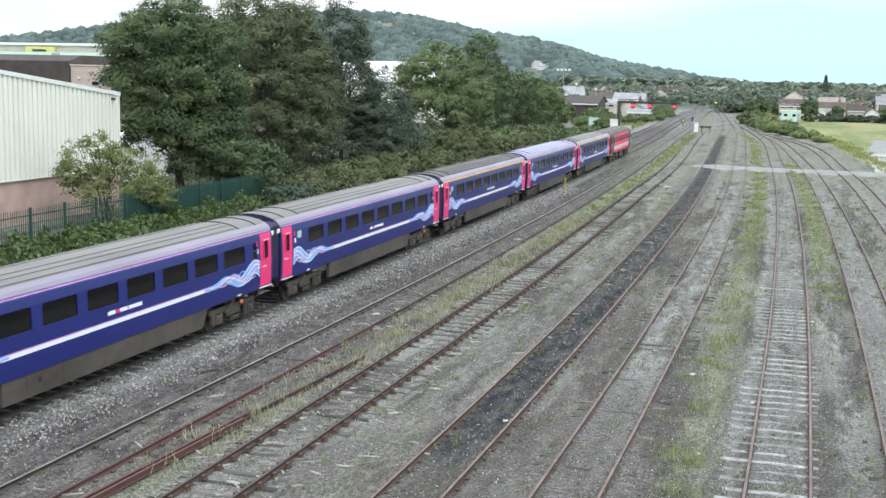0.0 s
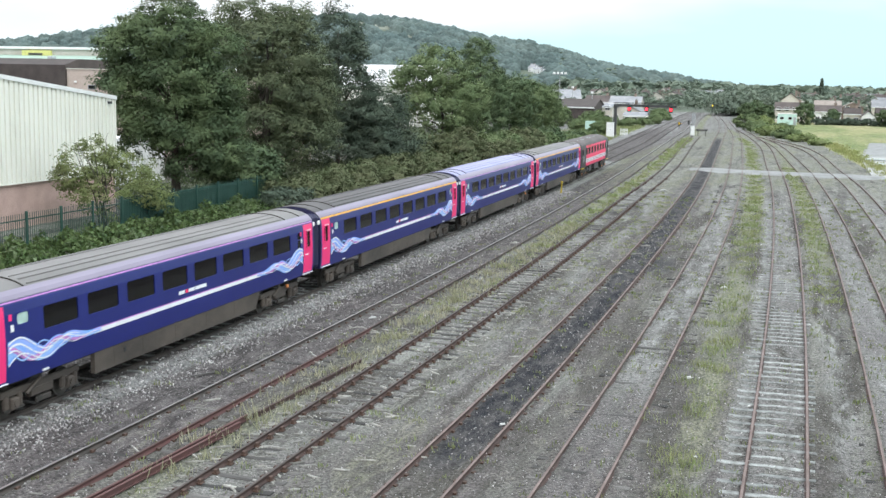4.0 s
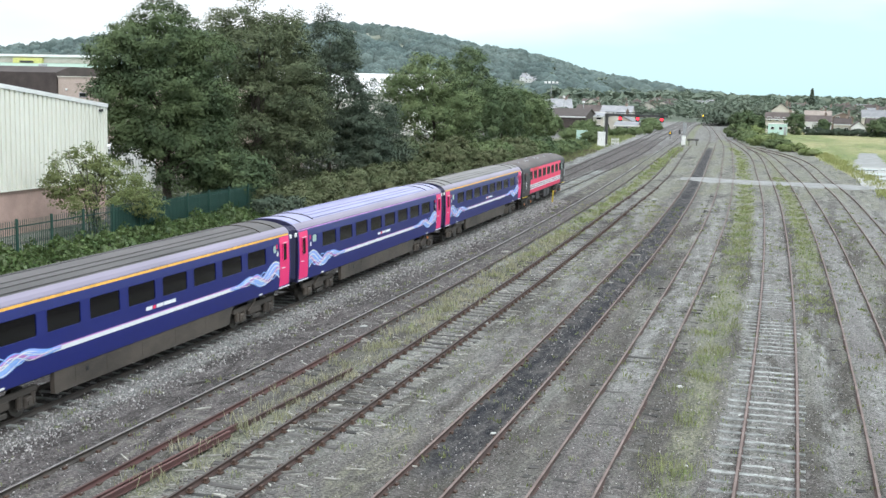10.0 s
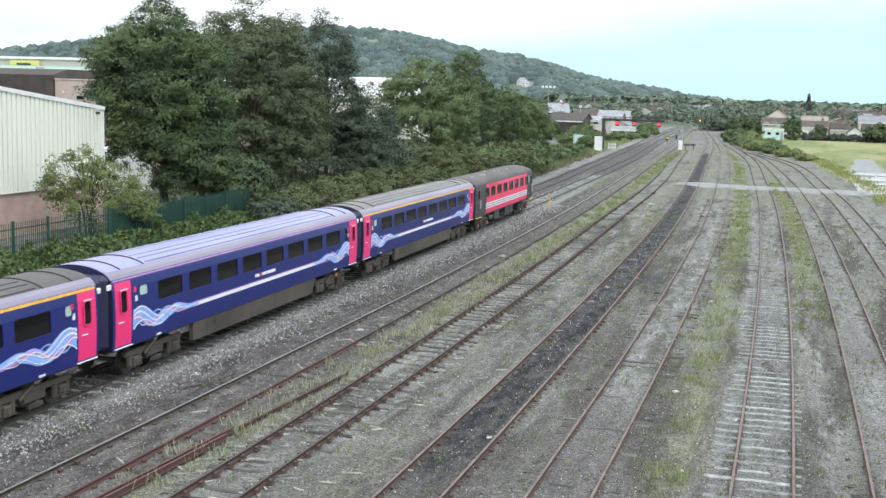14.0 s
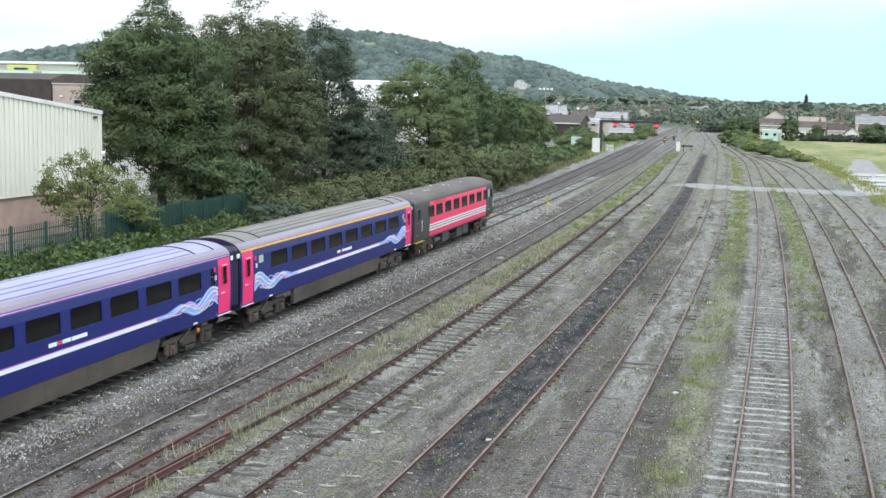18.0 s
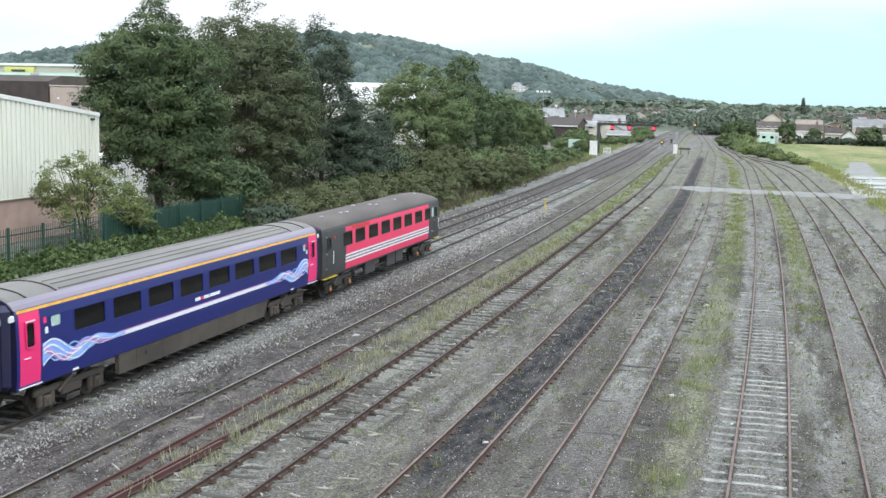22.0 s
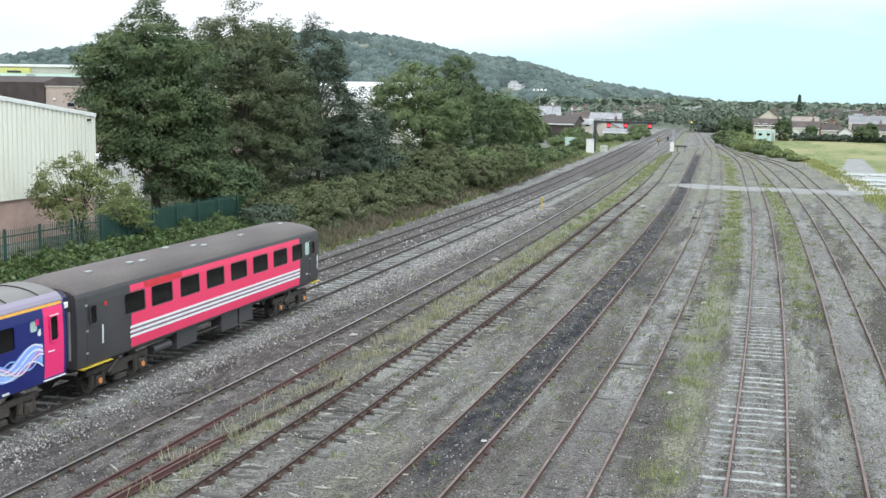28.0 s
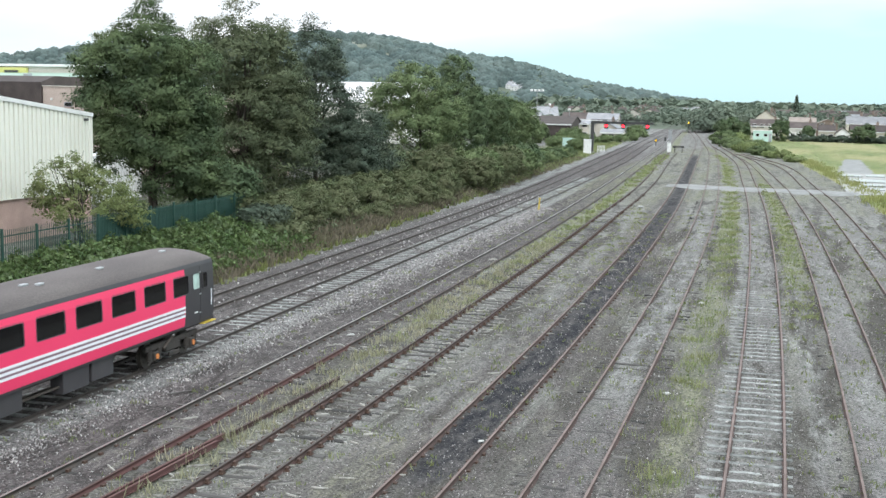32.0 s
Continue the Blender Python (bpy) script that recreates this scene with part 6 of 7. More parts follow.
# bungalows beyond the field
house(-6.0, 352, 8.7, 7, 4.0, 6.1, "render", "roof_red", "rendered house with dark brown tiled roof", windows=4)
house(-6.8, 385, 5.8, 8, 6.0, 8.8, "render", "roof_red", "pale rendered two storey house with pitched roof", gable_front=True, windows=2)
house(4.2, 352, 7.2, 7, 3.5, 5.5, "white", "roof_red", "white fronted bungalow with dark brown roof", windows=4)
house(10.8, 352, 4.4, 7, 3.0, 4.9, "render", "roof_red", "pale bungalow with dark brown tiled roof", windows=2)
house(15.0, 349, 3.7, 7, 2.3, 4.3, "white", "roof_red", "small white gabled bungalow wing", gable_front=True, windows=1, chimney=False)
house(21.9, 352, 9.4, 7, 3.0, 5.2, "render", "roof_red", "long rendered bungalow with brown tiled roof", windows=4)
house(31.6, 352, 9.0, 7, 2.9, 5.0, "white", "roof_red", "white bungalow with brown tiled roof")
house(4.6, 402, 8.2, 8, 4.4, 6.4, "render", "roof_tan", "rendered house behind the bungalows")
house(12.4, 404, 6.6, 8, 4.2, 5.9, "house_brick", "roof_tan", "brick house behind the bungalows", gable_front=True, windows=2)
house(25.2, 412, 13.0, 10, 4.3, 7.2, "render", "roof_grey", "pale hall with long grey roof", windows=4, chimney=False)
house(38.0, 404, 8.5, 8, 4.4, 6.6, "house_brick", "roof_tan", "brown brick house behind the bungalows")
# buildings by the running lines
house(-47.3, 312, 7.6, 9, 3.0, 5.4, "render", "roof_grey", "cream house with grey gabled roof", gable_front=True, windows=3)
house(-52.5, 344, 9.0, 8, 4.7, 6.9, "render", "roof_grey", "pale rendered house pair with grey slate roof", windows=4)
house(-61.5, 350, 8.0, 8, 4.7, 6.9, "house_brick", "roof_red", "brick house with tiled roof")
house(-51.6, 302, 4.6, 8, 4.2, 5.0, "render", "roof_grey", "white flat fronted building", windows=2, chimney=False)
house(-42.0, 292, 5.4, 6, 2.4, 3.2, "render", "roof_grey", "low white works office", windows=3, chimney=False)
house(-56.4, 290, 9.0, 16, 4.2, 6.4, "roof_dark", "roof_dark", "dark clad workshop with dark sloping roof", windows=0, chimney=False)
for hx, hy in ((-329, 1356), (-318, 1350), (-307, 1344), (-297, 1338), (-309, 1318), (-298, 1296), (-286, 1284)):
    house(hx, hy, 9.0, 8, 4.7, 7.4, "white", "roof_grey", "white terraced house on the lower hillside", -13, windows=2)
rnd_far = random.Random(77)
for k in range(58):
    az, dist = radians(rnd_far.uniform(-12, 8)), rnd_far.uniform(430, 860)
    hx, hy = dist * math.sin(az), dist * math.cos(az)
    if abs(hx + 0.082 * hy - 6) < 26 and hy < 600:
        continue
    house(hx, hy, rnd_far.uniform(7, 10), 8, rnd_far.choice((4.6, 5.0)), rnd_far.uniform(7.2, 8.4), rnd_far.choice(("render", "house_brick", "render", "white")), rnd_far.choice(("roof_red", "roof_grey", "roof_red")), "far two storey house among trees", rnd_far.uniform(-25, 25), rnd_far.random() < 0.35, windows=2)


def hedge(name, spots, label, leaf, per=70, size=0.5, seed=5):
    rnd = np.random.RandomState(seed)
    for x, y, h, r in spots:
        tree(x, y, 0, ((0, 0, h * 0.45, r, r, h * 0.45), (0.3 * r, 0, h * 0.7, r * 0.6, r * 0.6, h * 0.3)), label, leaf, int(40 + 7 * h * r), per, size, 0.55, 0.08, name=name, seed=int(rnd.randint(1, 9999)), group="bushes beyond the yard", stems=2)


hedge("shrub", ((-10.5, 262, 1.8, 2.4), (-4.5, 238, 1.7, 2.6), (-12.5, 278, 2.2, 2.8), (-6.5, 262, 2.2, 2.6), (-15.0, 296, 3.2, 3.0)), "green bramble bush beside the sidings", "leaf_light", 44, 0.3, 6)
hedge("shrub", ((-8.0, 250, 1.9, 2.6), (-1.5, 226, 1.3, 2.2), (1.2, 214, 1.0, 1.8), (-12.0, 307, 2.6, 2.6), (-12.0, 288, 2.0, 2.2)), "pale green bramble bush beside the sidings", "leaf_pale", 44, 0.3, 16)
hedge("shrub", ((-1.9, 334, 6.2, 2.2), (5.2, 342, 4.4, 1.8), (19.6, 336, 4.9, 3.3), (-13.0, 338, 5.0, 3.0), (-16.5, 345, 6.0, 3.6), (29.0, 340, 4.4, 3.0)), "dark green garden tree before houses", "leaf_mid", 44, 0.34, 7)
hedge("shrub", tuple((1.5 + 2.6 * k, 338 + (k % 3), 1.3 + 0.35 * (k % 2), 1.7) for k in range(12)), "low dark garden hedge along the field", "leaf_grey", 34, 0.34, 17)
hedge("shrub", ((-45.0, 270, 2.2, 2.2), (-41.5, 276, 1.8, 2.0), (-47.5, 262, 2.8, 2.6), (-39.4, 290, 1.7, 1.8), (-50, 280, 3.4, 2.8), (-38.6, 304, 2.0, 2.0), (-46, 240, 2.2, 2.4), (-38.9, 223, 2.6, 1.3), (-55, 262, 4.4, 3.0), (-40.5, 318, 2.0, 2.2), (-40.0, 332, 2.4, 2.4), (-42.4, 346, 2.4, 2.5), (-45.0, 362, 2.8, 2.6)), "green trackside bush near the signal gantry", "leaf_light", 44, 0.32, 8)
hedge("shrub", ((14.4, 150, 1.6, 1.6), (16.8, 170, 2.2, 2.6), (18, 190, 2.0, 2.6)), "green bush at the edge of the field", "leaf_mid", 44, 0.24, 9)


def conifer(x, y, h):
    rnd = np.random.RandomState(9)
    t = thing("conifer", pose(x, y, float(ground_z(x, y))), "tall dark pointed conifer on the skyline", "tree")
    part("trunk", tubed((0, 0, 0), (0, 0, h * 0.9), 0.4, 0.05), "bark", t)
    z = rnd.uniform(0.1, 1, 900) ** 1.3 * h
    a, r = rnd.uniform(0, 6.28, 900), (1 - z / h) * h * 0.2 * rnd.uniform(0.5, 1, 900)
    v, f = leaf_cards(np.stack([r * np.cos(a), r * np.sin(a), z], 1), 1.5, rnd)
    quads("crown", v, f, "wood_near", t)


conifer(4.2, 720, 15.5)


# ---- signals and lineside things ----
def signal_head(parent, x, y, z):
    """A colour light head: black backboard, hood and a lit red lens."""
    h = part("signal_head", boxed(x - 0.34, x + 0.34, y, y + 0.25, z - 0.55, z + 0.62, bevel=0.06), "black", parent)
    part("lens", tubed((x, y - 0.03, z), (x, y, z), 0.27, n=16), "red_lamp", h, "lit red lens")
    bm = bmesh.new()
    for k in range(9):
        a = radians(k * 22.5)
        box(bm, x + 0.34 * math.cos(a) - 0.06, x + 0.34 * math.cos(a) + 0.06, y - 0.3, y, z + 0.32 * math.sin(a) - 0.012, z + 0.32 * math.sin(a) + 0.012)
    part("hood", bm, "black", h)
    part("bracket", boxed(x - 0.05, x + 0.05, y + 0.08, y + 0.2, z + 0.6, z + 1.0), "dark_steel", parent)


def gantry():
    t = thing("signal_gantry", Matrix.Identity(4), "dark steel signal gantry with three red lights", "signal gantry")
    y, z = 226.0, 5.6
    for x in (-36.2,):
        part("mast", boxed(x - 0.28, x + 0.28, y - 0.28, y + 0.28, -0.3, z + 0.3), "dark_steel", t)
        part("footing", boxed(x - 0.6, x + 0.6, y - 0.6, y + 0.6, -0.35, -0.02), "concrete", t)
    for e in (-0.35, 0.35):
        part("beam", boxed(-36.5, -24.6, y + e - 0.08, y + e + 0.08, z - 0.18, z + 0.26), "dark_steel", t)
        part("beam", boxed(-36.5, -24.6, y + e - 0.06, y + e + 0.06, z + 0.5, z + 0.62), "dark_steel", t)
    for k in range(11):
        x = -36.4 + k * 1.02
        part("lattice_bar", tubed((x, y - 0.35, z), (x + 0.5, y - 0.35, z + 0.56), 0.04, n=5), "dark_steel", t)
        part("lattice_bar", tubed((x + 0.5, y - 0.35, z + 0.56), (x + 1.0, y - 0.35, z), 0.04, n=5), "dark_steel", t)
    for x in (-33.49, -30.19, -25.6):
        signal_head(t, x, y - 0.7, z - 0.55)
    part("ladder", boxed(-36.7, -36.66, y - 0.2, y + 0.2, 0, z), "grey_steel", t)


gantry()


def cabinet(x, y, w, d, h, mat, label, doors=2):
    t = thing("relay_cabinet", pose(x, y, float(ground_z(x, y))), label, "cabinet")
    part("plinth", boxed(-w / 2, w / 2, 0, d, -0.1, 0.15), "concrete", t)
    part("body", boxed(-w / 2, w / 2, 0.02, d, 0.15, h, bevel=0.03), mat, t)
    for k in range(doors):
        a = -w / 2 + w * k / doors
        dr = part("door", boxed(a + 0.04, a + w / doors - 0.04, 0.0, 0.025, 0.25, h - 0.1), mat, t)
        part("handle", boxed(a + 0.1, a + 0.16, -0.03, 0.0, h * 0.5, h * 0.5 + 0.2), "dark_steel", dr)
    part("roof", boxed(-w / 2 - 0.06, w / 2 + 0.06, -0.06, d + 0.06, h, h + 0.08, bevel=0.02), mat, t)


cabinet(-35.75, 217.5, 1.35, 0.8, 2.7, "white", "tall white lineside relay cabinet")
cabinet(-41.0, 226, 2.0, 0.8, 2.4, "mint", "pale green lineside equipment cabinet")
cabinet(-22.4, 236.0, 0.75, 0.6, 1.9, "white", "narrow white lineside cabinet near buffer stop", 1)


def buffer_stop():
    t = thing("buffer_stop", pose(-20.6, 236.5, GROUND, 0, 0, 4), "dark timber and rail buffer stop ending a siding", "buffer stop")
    part("beam", boxed(-1.15, 1.15, -0.1, 0.15, 1.0, 1.4, bevel=0.02), "sleeper_wood", t)
    for s in (-0.75, 0.75):
        part("upright", boxed(s - 0.06, s + 0.06, 0.15, 0.3, 0, 1.45), "rail_dark", t)
        part("stay", tubed((s, 0.2, 1.3), (s, 2.2, 0.05), 0.06, n=6), "rail_dark", t)
        part("pad", boxed(s - 0.18, s + 0.18, -0.16, -0.1, 1.02, 1.38), "dark_steel", t)


buffer_stop()


def rear_signal(x, y):
    """A post signal facing away: grey ladder post, its backboard and hoods seen from behind."""
    t = thing("post_signal", pose(x, y, GROUND), "grey post signal facing away, near the buffer stop", "signal")
    part("post", tubed((0, 0, 0), (0, 0, 3.4), 0.09, n=10), "grey_steel", t)
    part("backboard", boxed(-0.34, 0.34, -0.06, 0.0, 2.5, 4.5, bevel=0.02), "grey_steel", t)
    part("side_board", boxed(-1.15, -0.75, -0.06, 0.0, 2.2, 3.0, bevel=0.02), "dark_steel", t)
    part("arm", boxed(-0.95, 0.0, -0.03, 0.03, 2.55, 2.65), "grey_steel", t)
    for e in (-0.16, 0.16):
        part("ladder_rail", boxed(e - 0.02, e + 0.02, -0.42, -0.38, 0, 3.3), "grey_steel", t)
    for k in range(9):
        part("rung", boxed(-0.16, 0.16, -0.41, -0.39, 0.3 + 0.33 * k, 0.33 + 0.33 * k), "grey_steel", t)


rear_signal(-22.4, 237.6)


def picket(x0, y0, n, gap):
    """A short run of white picket fencing."""
    t = thing("picket_fence", pose(x0, y0, float(ground_z(x0, y0))), "short white picket fence beside the gantry", "fence")
    for k in range(n):
        part("picket", boxed(k * gap, k * gap + 0.12, -0.03, 0.0, 0.0, 1.35), "white", t)
    for z in (0.35, 1.0):
        part("rail", boxed(-0.05, (n - 1) * gap + 0.2, 0.0, 0.05, z, z + 0.1), "white", t)


picket(-35.5, 228.5, 6, 0.26)


def hut():
    t = thing("hut", pose(-6.28, 322, GROUND), "pale mint green portable cabin", "cabin")
    part("body", boxed(-2.42, 2.42, 0, 2.8, 0.2, 3.0, bevel=0.03), "mint", t)
    part("roof", boxed(-2.5, 2.5, -0.1, 2.9, 3.0, 3.13), "white", t)
    for x in (-1.3, 0.8):
        f = part("window", boxed(x - 0.5, x + 0.5, -0.04, 0.02, 1.5, 2.3), "white", t)
        part("pane", boxed(x - 0.43, x + 0.43, -0.055, -0.042, 1.57, 2.23), "glass_dark", f)
    part("door", boxed(1.6, 2.3, -0.04, 0.02, 0.25, 2.3), "grey_steel", t)
    for x in (-2.2, 2.2):
        part("foot", boxed(x - 0.15, x + 0.15, 0.3, 2.5, -0.05, 0.2), "concrete", t)


hut()


def lamp_post(x, y, h, label, arms=1):
    t = thing("lamp_post", pose(x, y, float(ground_z(x, y))), label, "lamp post", "lamp posts of the works yard")
    part("pole", tubed((0, 0, 0), (0, 0, h), 0.14, 0.08), "grey_steel", t)
    for k in range(arms):
        x0 = (k - (arms - 1) / 2) * 1.0
        if arms > 1 and k == 0:
            part("crossbar", boxed(-arms * 0.5, arms * 0.5, -0.06, 0.06, h - 0.1, h), "grey_steel", t)
        part("lantern", boxed(x0 - 0.28, x0 + 0.28, -0.5, 0.1, h - 0.02, h + 0.5, bevel=0.05), "white", t)


lamp_post(-59.3, 300, 8.6, "slim grey yard lamp post")
lamp_post(-54.2, 300, 7.4, "slim grey yard lamp post")
lamp_post(-62.8, 300, 12.2, "tall grey floodlight mast with four lamps", 4)


def marker(x, y, h, label, mat="yellow"):
    t = thing("marker_post", pose(x, y, float(ground_z(x, y)), 0, 3, 0), label, "post")
    part("post", boxed(-0.06, 0.06, -0.05, 0.05, -0.1, h, bevel=0.01), mat, t)
    part("cap", boxed(-0.09, 0.09, -0.07, 0.07, h, h + 0.12, bevel=0.01), mat, t)


marker(-21.0, 102.5, 0.95, "short yellow lineside marker post")
marker(-34.2, 163.0, 1.5, "weathered pale lineside post", "concrete")


def ground_signal(x, y, h, label):
    t = thing("shunt_signal", pose(x, y, GROUND), label, "signal", "small yellow lit signals")
    part("post", boxed(-0.07, 0.07, -0.07, 0.07, 0, h), "dark_steel", t)
    part("head", boxed(-0.3, 0.3, -0.15, 0.15, h, h + 0.7, bevel=0.05), "black", t)
    part("lens", tubed((0, -0.19, h + 0.4), (0, -0.15, h + 0.4), 0.2 if h > 1 else 0.12, n=12), "amber_lamp", t, "lit amber lens")


ground_signal(-31.8, 400, 3.0, "small signal showing a yellow light")
ground_signal(-28.4, 268, 1.0, "low ground signal showing a yellow light")


# ---- weeds, stones and litter in the yard ----
W1 = along("middle_siding", -3.0, -1.75, 0.45)
W2 = along("loop", 1.2, 2.7, 0.4)
blades("weed", 7600, (-7, 2, 22, 120, patchy(W1, 3.2, 0.22, 3)), 0.24, "weeds", "yellow green weeds between the sidings", 51, 0.009, 12, 0.24)
blades("green_weed", 5200, (-7, 2, 22, 110, patchy(W1, 2.3, 0.35, 5)), 0.2, "grass", "green weeds between the sidings", 63, 0.009, 12, 0.2)
blades("weed", 6500, (-20, -4, 62, 230, patchy(W1, 5, -0.6, 3)), 0.12, "weeds", "yellow green weeds between the sidings", 52, 0.022, 9, 0.25)
blades("weed", 4200, (-3, 4, 55, 150, patchy(along("outer_siding", -2.2, -1.0, 0.4), 3, -0.5, 6)), 0.11, "weeds", "low weeds between outer sidings", 53, 0.016, 9, 0.2)
blades("weed", 5000, (-24, -13, 36, 225, patchy(lambda x, y: W2(x, y) * smoothstep(30, 75, y), 4, -0.3, 8)), 0.22, "weeds", "tall yellow weeds beside the loop line", 54, 0.018, 10, 0.2)
blades("dry_weed", 3400, (-18, -13, 24, 80, patchy(W2, 1.9, 0.15, 1)), 0.3, "dry", "dry straw weeds beside the loop line", 55, 0.013, 10, 0.18)
blades("weed", 2400, (-15, -5, 22, 110, patchy(along("oil_siding", -3.2, -1.0, 0.6), 2.2, 0.15, 5)), 0.13, "weeds", "scattered weeds on bare cinders", 56, 0.012, 9, 0.16)
blades("green_weed", 1400, (-10, -3, 22, 110, patchy(along("inner_siding", -2.4, 1.2, 0.4), 1.6, 0.4, 7)), 0.13, "grass", "green weeds near the inner siding", 57, 0.012, 9, 0.14)
blades("green_weed", 2000, (0, 10, 26, 110, patchy(along("outer_siding", -2.3, 3.5, 0.5), 1.8, 0.35, 9)), 0.14, "grass", "green weeds on gravel by outer sidings", 58, 0.013, 9, 0.16)
blades("meadow_grass", 9000, (-14, 22, 84, 300, lambda x, y: smoothstep(0, 1.5, x - np.interp(y, (84, 94, 119, 135, 160, 190, 217, 251, 300), (10.5, 9.2, 8.2, 7.6, 6.2, 4.0, 1.4, -5.5, -13))) * smoothstep(4.5, 1.5, x - np.interp(y, (84, 94, 119, 135, 160, 190, 217, 251, 300), (10.5, 9.2, 8.2, 7.6, 6.2, 4.0, 1.4, -5.5, -13)))), 0.45, "meadow", "long yellow green grass at the yard's edge", 59, 0.02, 12, 0.4)
blades("verge_grass", 1800, (-52, -33, 165, 285, lambda x, y: along("far_main", -14, -3.6, 0.6)(x, y) * smoothstep(165, 195, y)), 0.35, "weeds", "rough yellow green grass beside the running lines", 64, 0.035, 8, 0.4)
blades("tuft", 2800, (-21, 9, 22, 105, lambda x, y: 0.25 + 0.75 * smoothstep(0.1, 0.5, ripple(x, y, 4.5, 12)) + 0 * x), 0.10, "weeds", "small weed tufts scattered over the cinders", 65, 0.012, 8, 0.10)
blades("green_tuft", 1200, (-21, 9, 22, 105, lambda x, y: 0.2 + 0.8 * smoothstep(0.1, 0.5, ripple(x, y, 3.5, 15)) + 0 * x), 0.12, "grass", "small green tufts scattered over the cinders", 66, 0.012, 8, 0.09)
blades("verge_weed", 2600, (-42, -28, 95, 215, lambda x, y: along("far_main", -8.5, -3.9, 0.6)(x, y) * smoothstep(95, 115, y)), 0.5, "weeds", "rough olive weeds on the bank foot", 67, 0.016, 11, 0.3)
blades("verge_straw", 3600, (-42, -28, 66, 200, lambda x, y: along("far_main", -7.2, -3.6, 0.6)(x, y)), 0.5, "brown_grass", "withered brown stalks on the bank foot", 68, 0.014, 11, 0.25)
carpet("low_weed", 5200, (-7, 2, 22, 110, patchy(W1, 2.4, 0.1, 4)), 0.10, 0.08, "leaf_light", "flat green leaves between the sidings", "weeds", 61)
carpet("low_weed", 2600, (-1, 10, 26, 80, patchy(along("outer_siding", -2.4, 2.6, 0.5), 1.5, 0.4, 2)), 0.09, 0.08, "leaf_mid", "flat green leaves by the outer siding", "weeds", 62)


def loose_stones(n, region, size, seed, label, z=0.03):
    """Loose ballast stones: small uneven four-sided chips, joined."""
    rnd = np.random.RandomState(seed)
    x0, x1, y0, y1, chance = region
    p = np.stack([rnd.uniform(x0, x1, n), y0 + (y1 - y0) * rnd.uniform(0, 1, n) ** 1.3], 1)
    p = p[rnd.uniform(size=n) < chance(p[:, 0], p[:, 1])]
    base = np.array(((1, 1, 1), (1, -1, -1), (-1, 1, -1), (-1, -1, 1))) * 0.6
    s = size * rnd.uniform(0.5, 1.5, len(p)) * (1 + p[:, 1] / 140)
    q = rnd.normal(size=(len(p), 4, 3)) * 0.35 + base[None]
    v = q * s[:, None, None]
    v[:, :, :2] += p[:, None, :]
    v[:, :, 2] += (ground_z(p[:, 0], p[:, 1]) + z)[:, None]
    f = np.array(((0, 1, 2), (0, 3, 1), (0, 2, 3), (1, 3, 2)))[None] + (np.arange(len(p)) * 4)[:, None, None]
    tagged(quads("gravel", v.reshape(-1, 3), f.reshape(-1, 3), "stone"), label, "gravel", kind="stuff")


loose_stones(52000, (-25, -16.5, 22, 105, along("near_main", 1.3, 2.8, 0.7)), 0.028, 71, "pale loose ballast stones beside the running line", 0.03)
loose_stones(2200, (-28, -20, 30, 120, along("near_main", -5.8, 1.0, 0.4)), 0.034, 72, "loose ballast stones between the running rails", 0.03)
loose_stones(24000, (-20, 10, 22, 90, lambda x, y: 0.85 + 0 * x), 0.018, 73, "scattered loose stones over the yard", 0.02)
loose_stones(5000, (-3, 3, 24, 110, along("middle_siding", -0.8, 0.7, 0.2)), 0.02, 74, "loose gravel between siding rails", 0.02)


def loose_rail():
    """A discarded length of red rusty rail lying beside the loop line."""
    t = thing("loose_rail", Matrix.Identity(4), "discarded red rusty rail lying beside the loop", "rail")
    for k, (xa, ya, xb, yb) in enumerate(((-15.45, 17.0, -14.92, 29.3), (-15.27, 17.0, -14.78, 28.6), (-14.86, 29.6, -14.42, 37.0))):
        bm = bmesh.new()
        for e, w, z0, z1 in ((0, 0.07, 0, 0.02), (0, 0.012, 0.02, 0.12), (0, 0.036, 0.12, 0.155)):
            q = [(-w, ya), (w, ya), (w, yb), (-w, yb)]
            lo = [bm.verts.new((x + (xa if y == ya else xb), y, GROUND + (0.05 if k < 2 else 0.0) + z0)) for x, y in q]
            hi = [bm.verts.new((x + (xa if y == ya else xb), y, GROUND + (0.05 if k < 2 else 0.0) + z1)) for x, y in q]
            bm.faces.new(lo[::-1]), bm.faces.new(hi)
            for i in range(4):
                bm.faces.new((lo[i], lo[(i + 1) % 4], hi[(i + 1) % 4], hi[i]))
        part("rail", bm, "rail_red" if k < 2 else "rail_rust", t)


loose_rail()


def litter(x, y, s, label, seed, mat="debris"):
    """A pale broken lump: a bent, uneven slab."""
    rnd = random.Random(seed)
    bm = bmesh.new()
    bmesh.ops.create_icosphere(bm, subdivisions=2, radius=s)
    for v in bm.verts:
        v.co = Vector((v.co.x * rnd.uniform(0.8, 1.3), v.co.y * rnd.uniform(0.5, 0.9), max(v.co.z * 0.45, -s * 0.2) * rnd.uniform(0.8, 1.2)))
    ob = part("litter", bm, mat)
    ob.matrix_basis = pose(x, y, float(ground_z(x, y)) + s * 0.2 + 0.02, rnd.uniform(-8, 8), rnd.uniform(-8, 8), rnd.uniform(0, 180))
    tagged(ob, label, "litter", "pale litter in the yard")


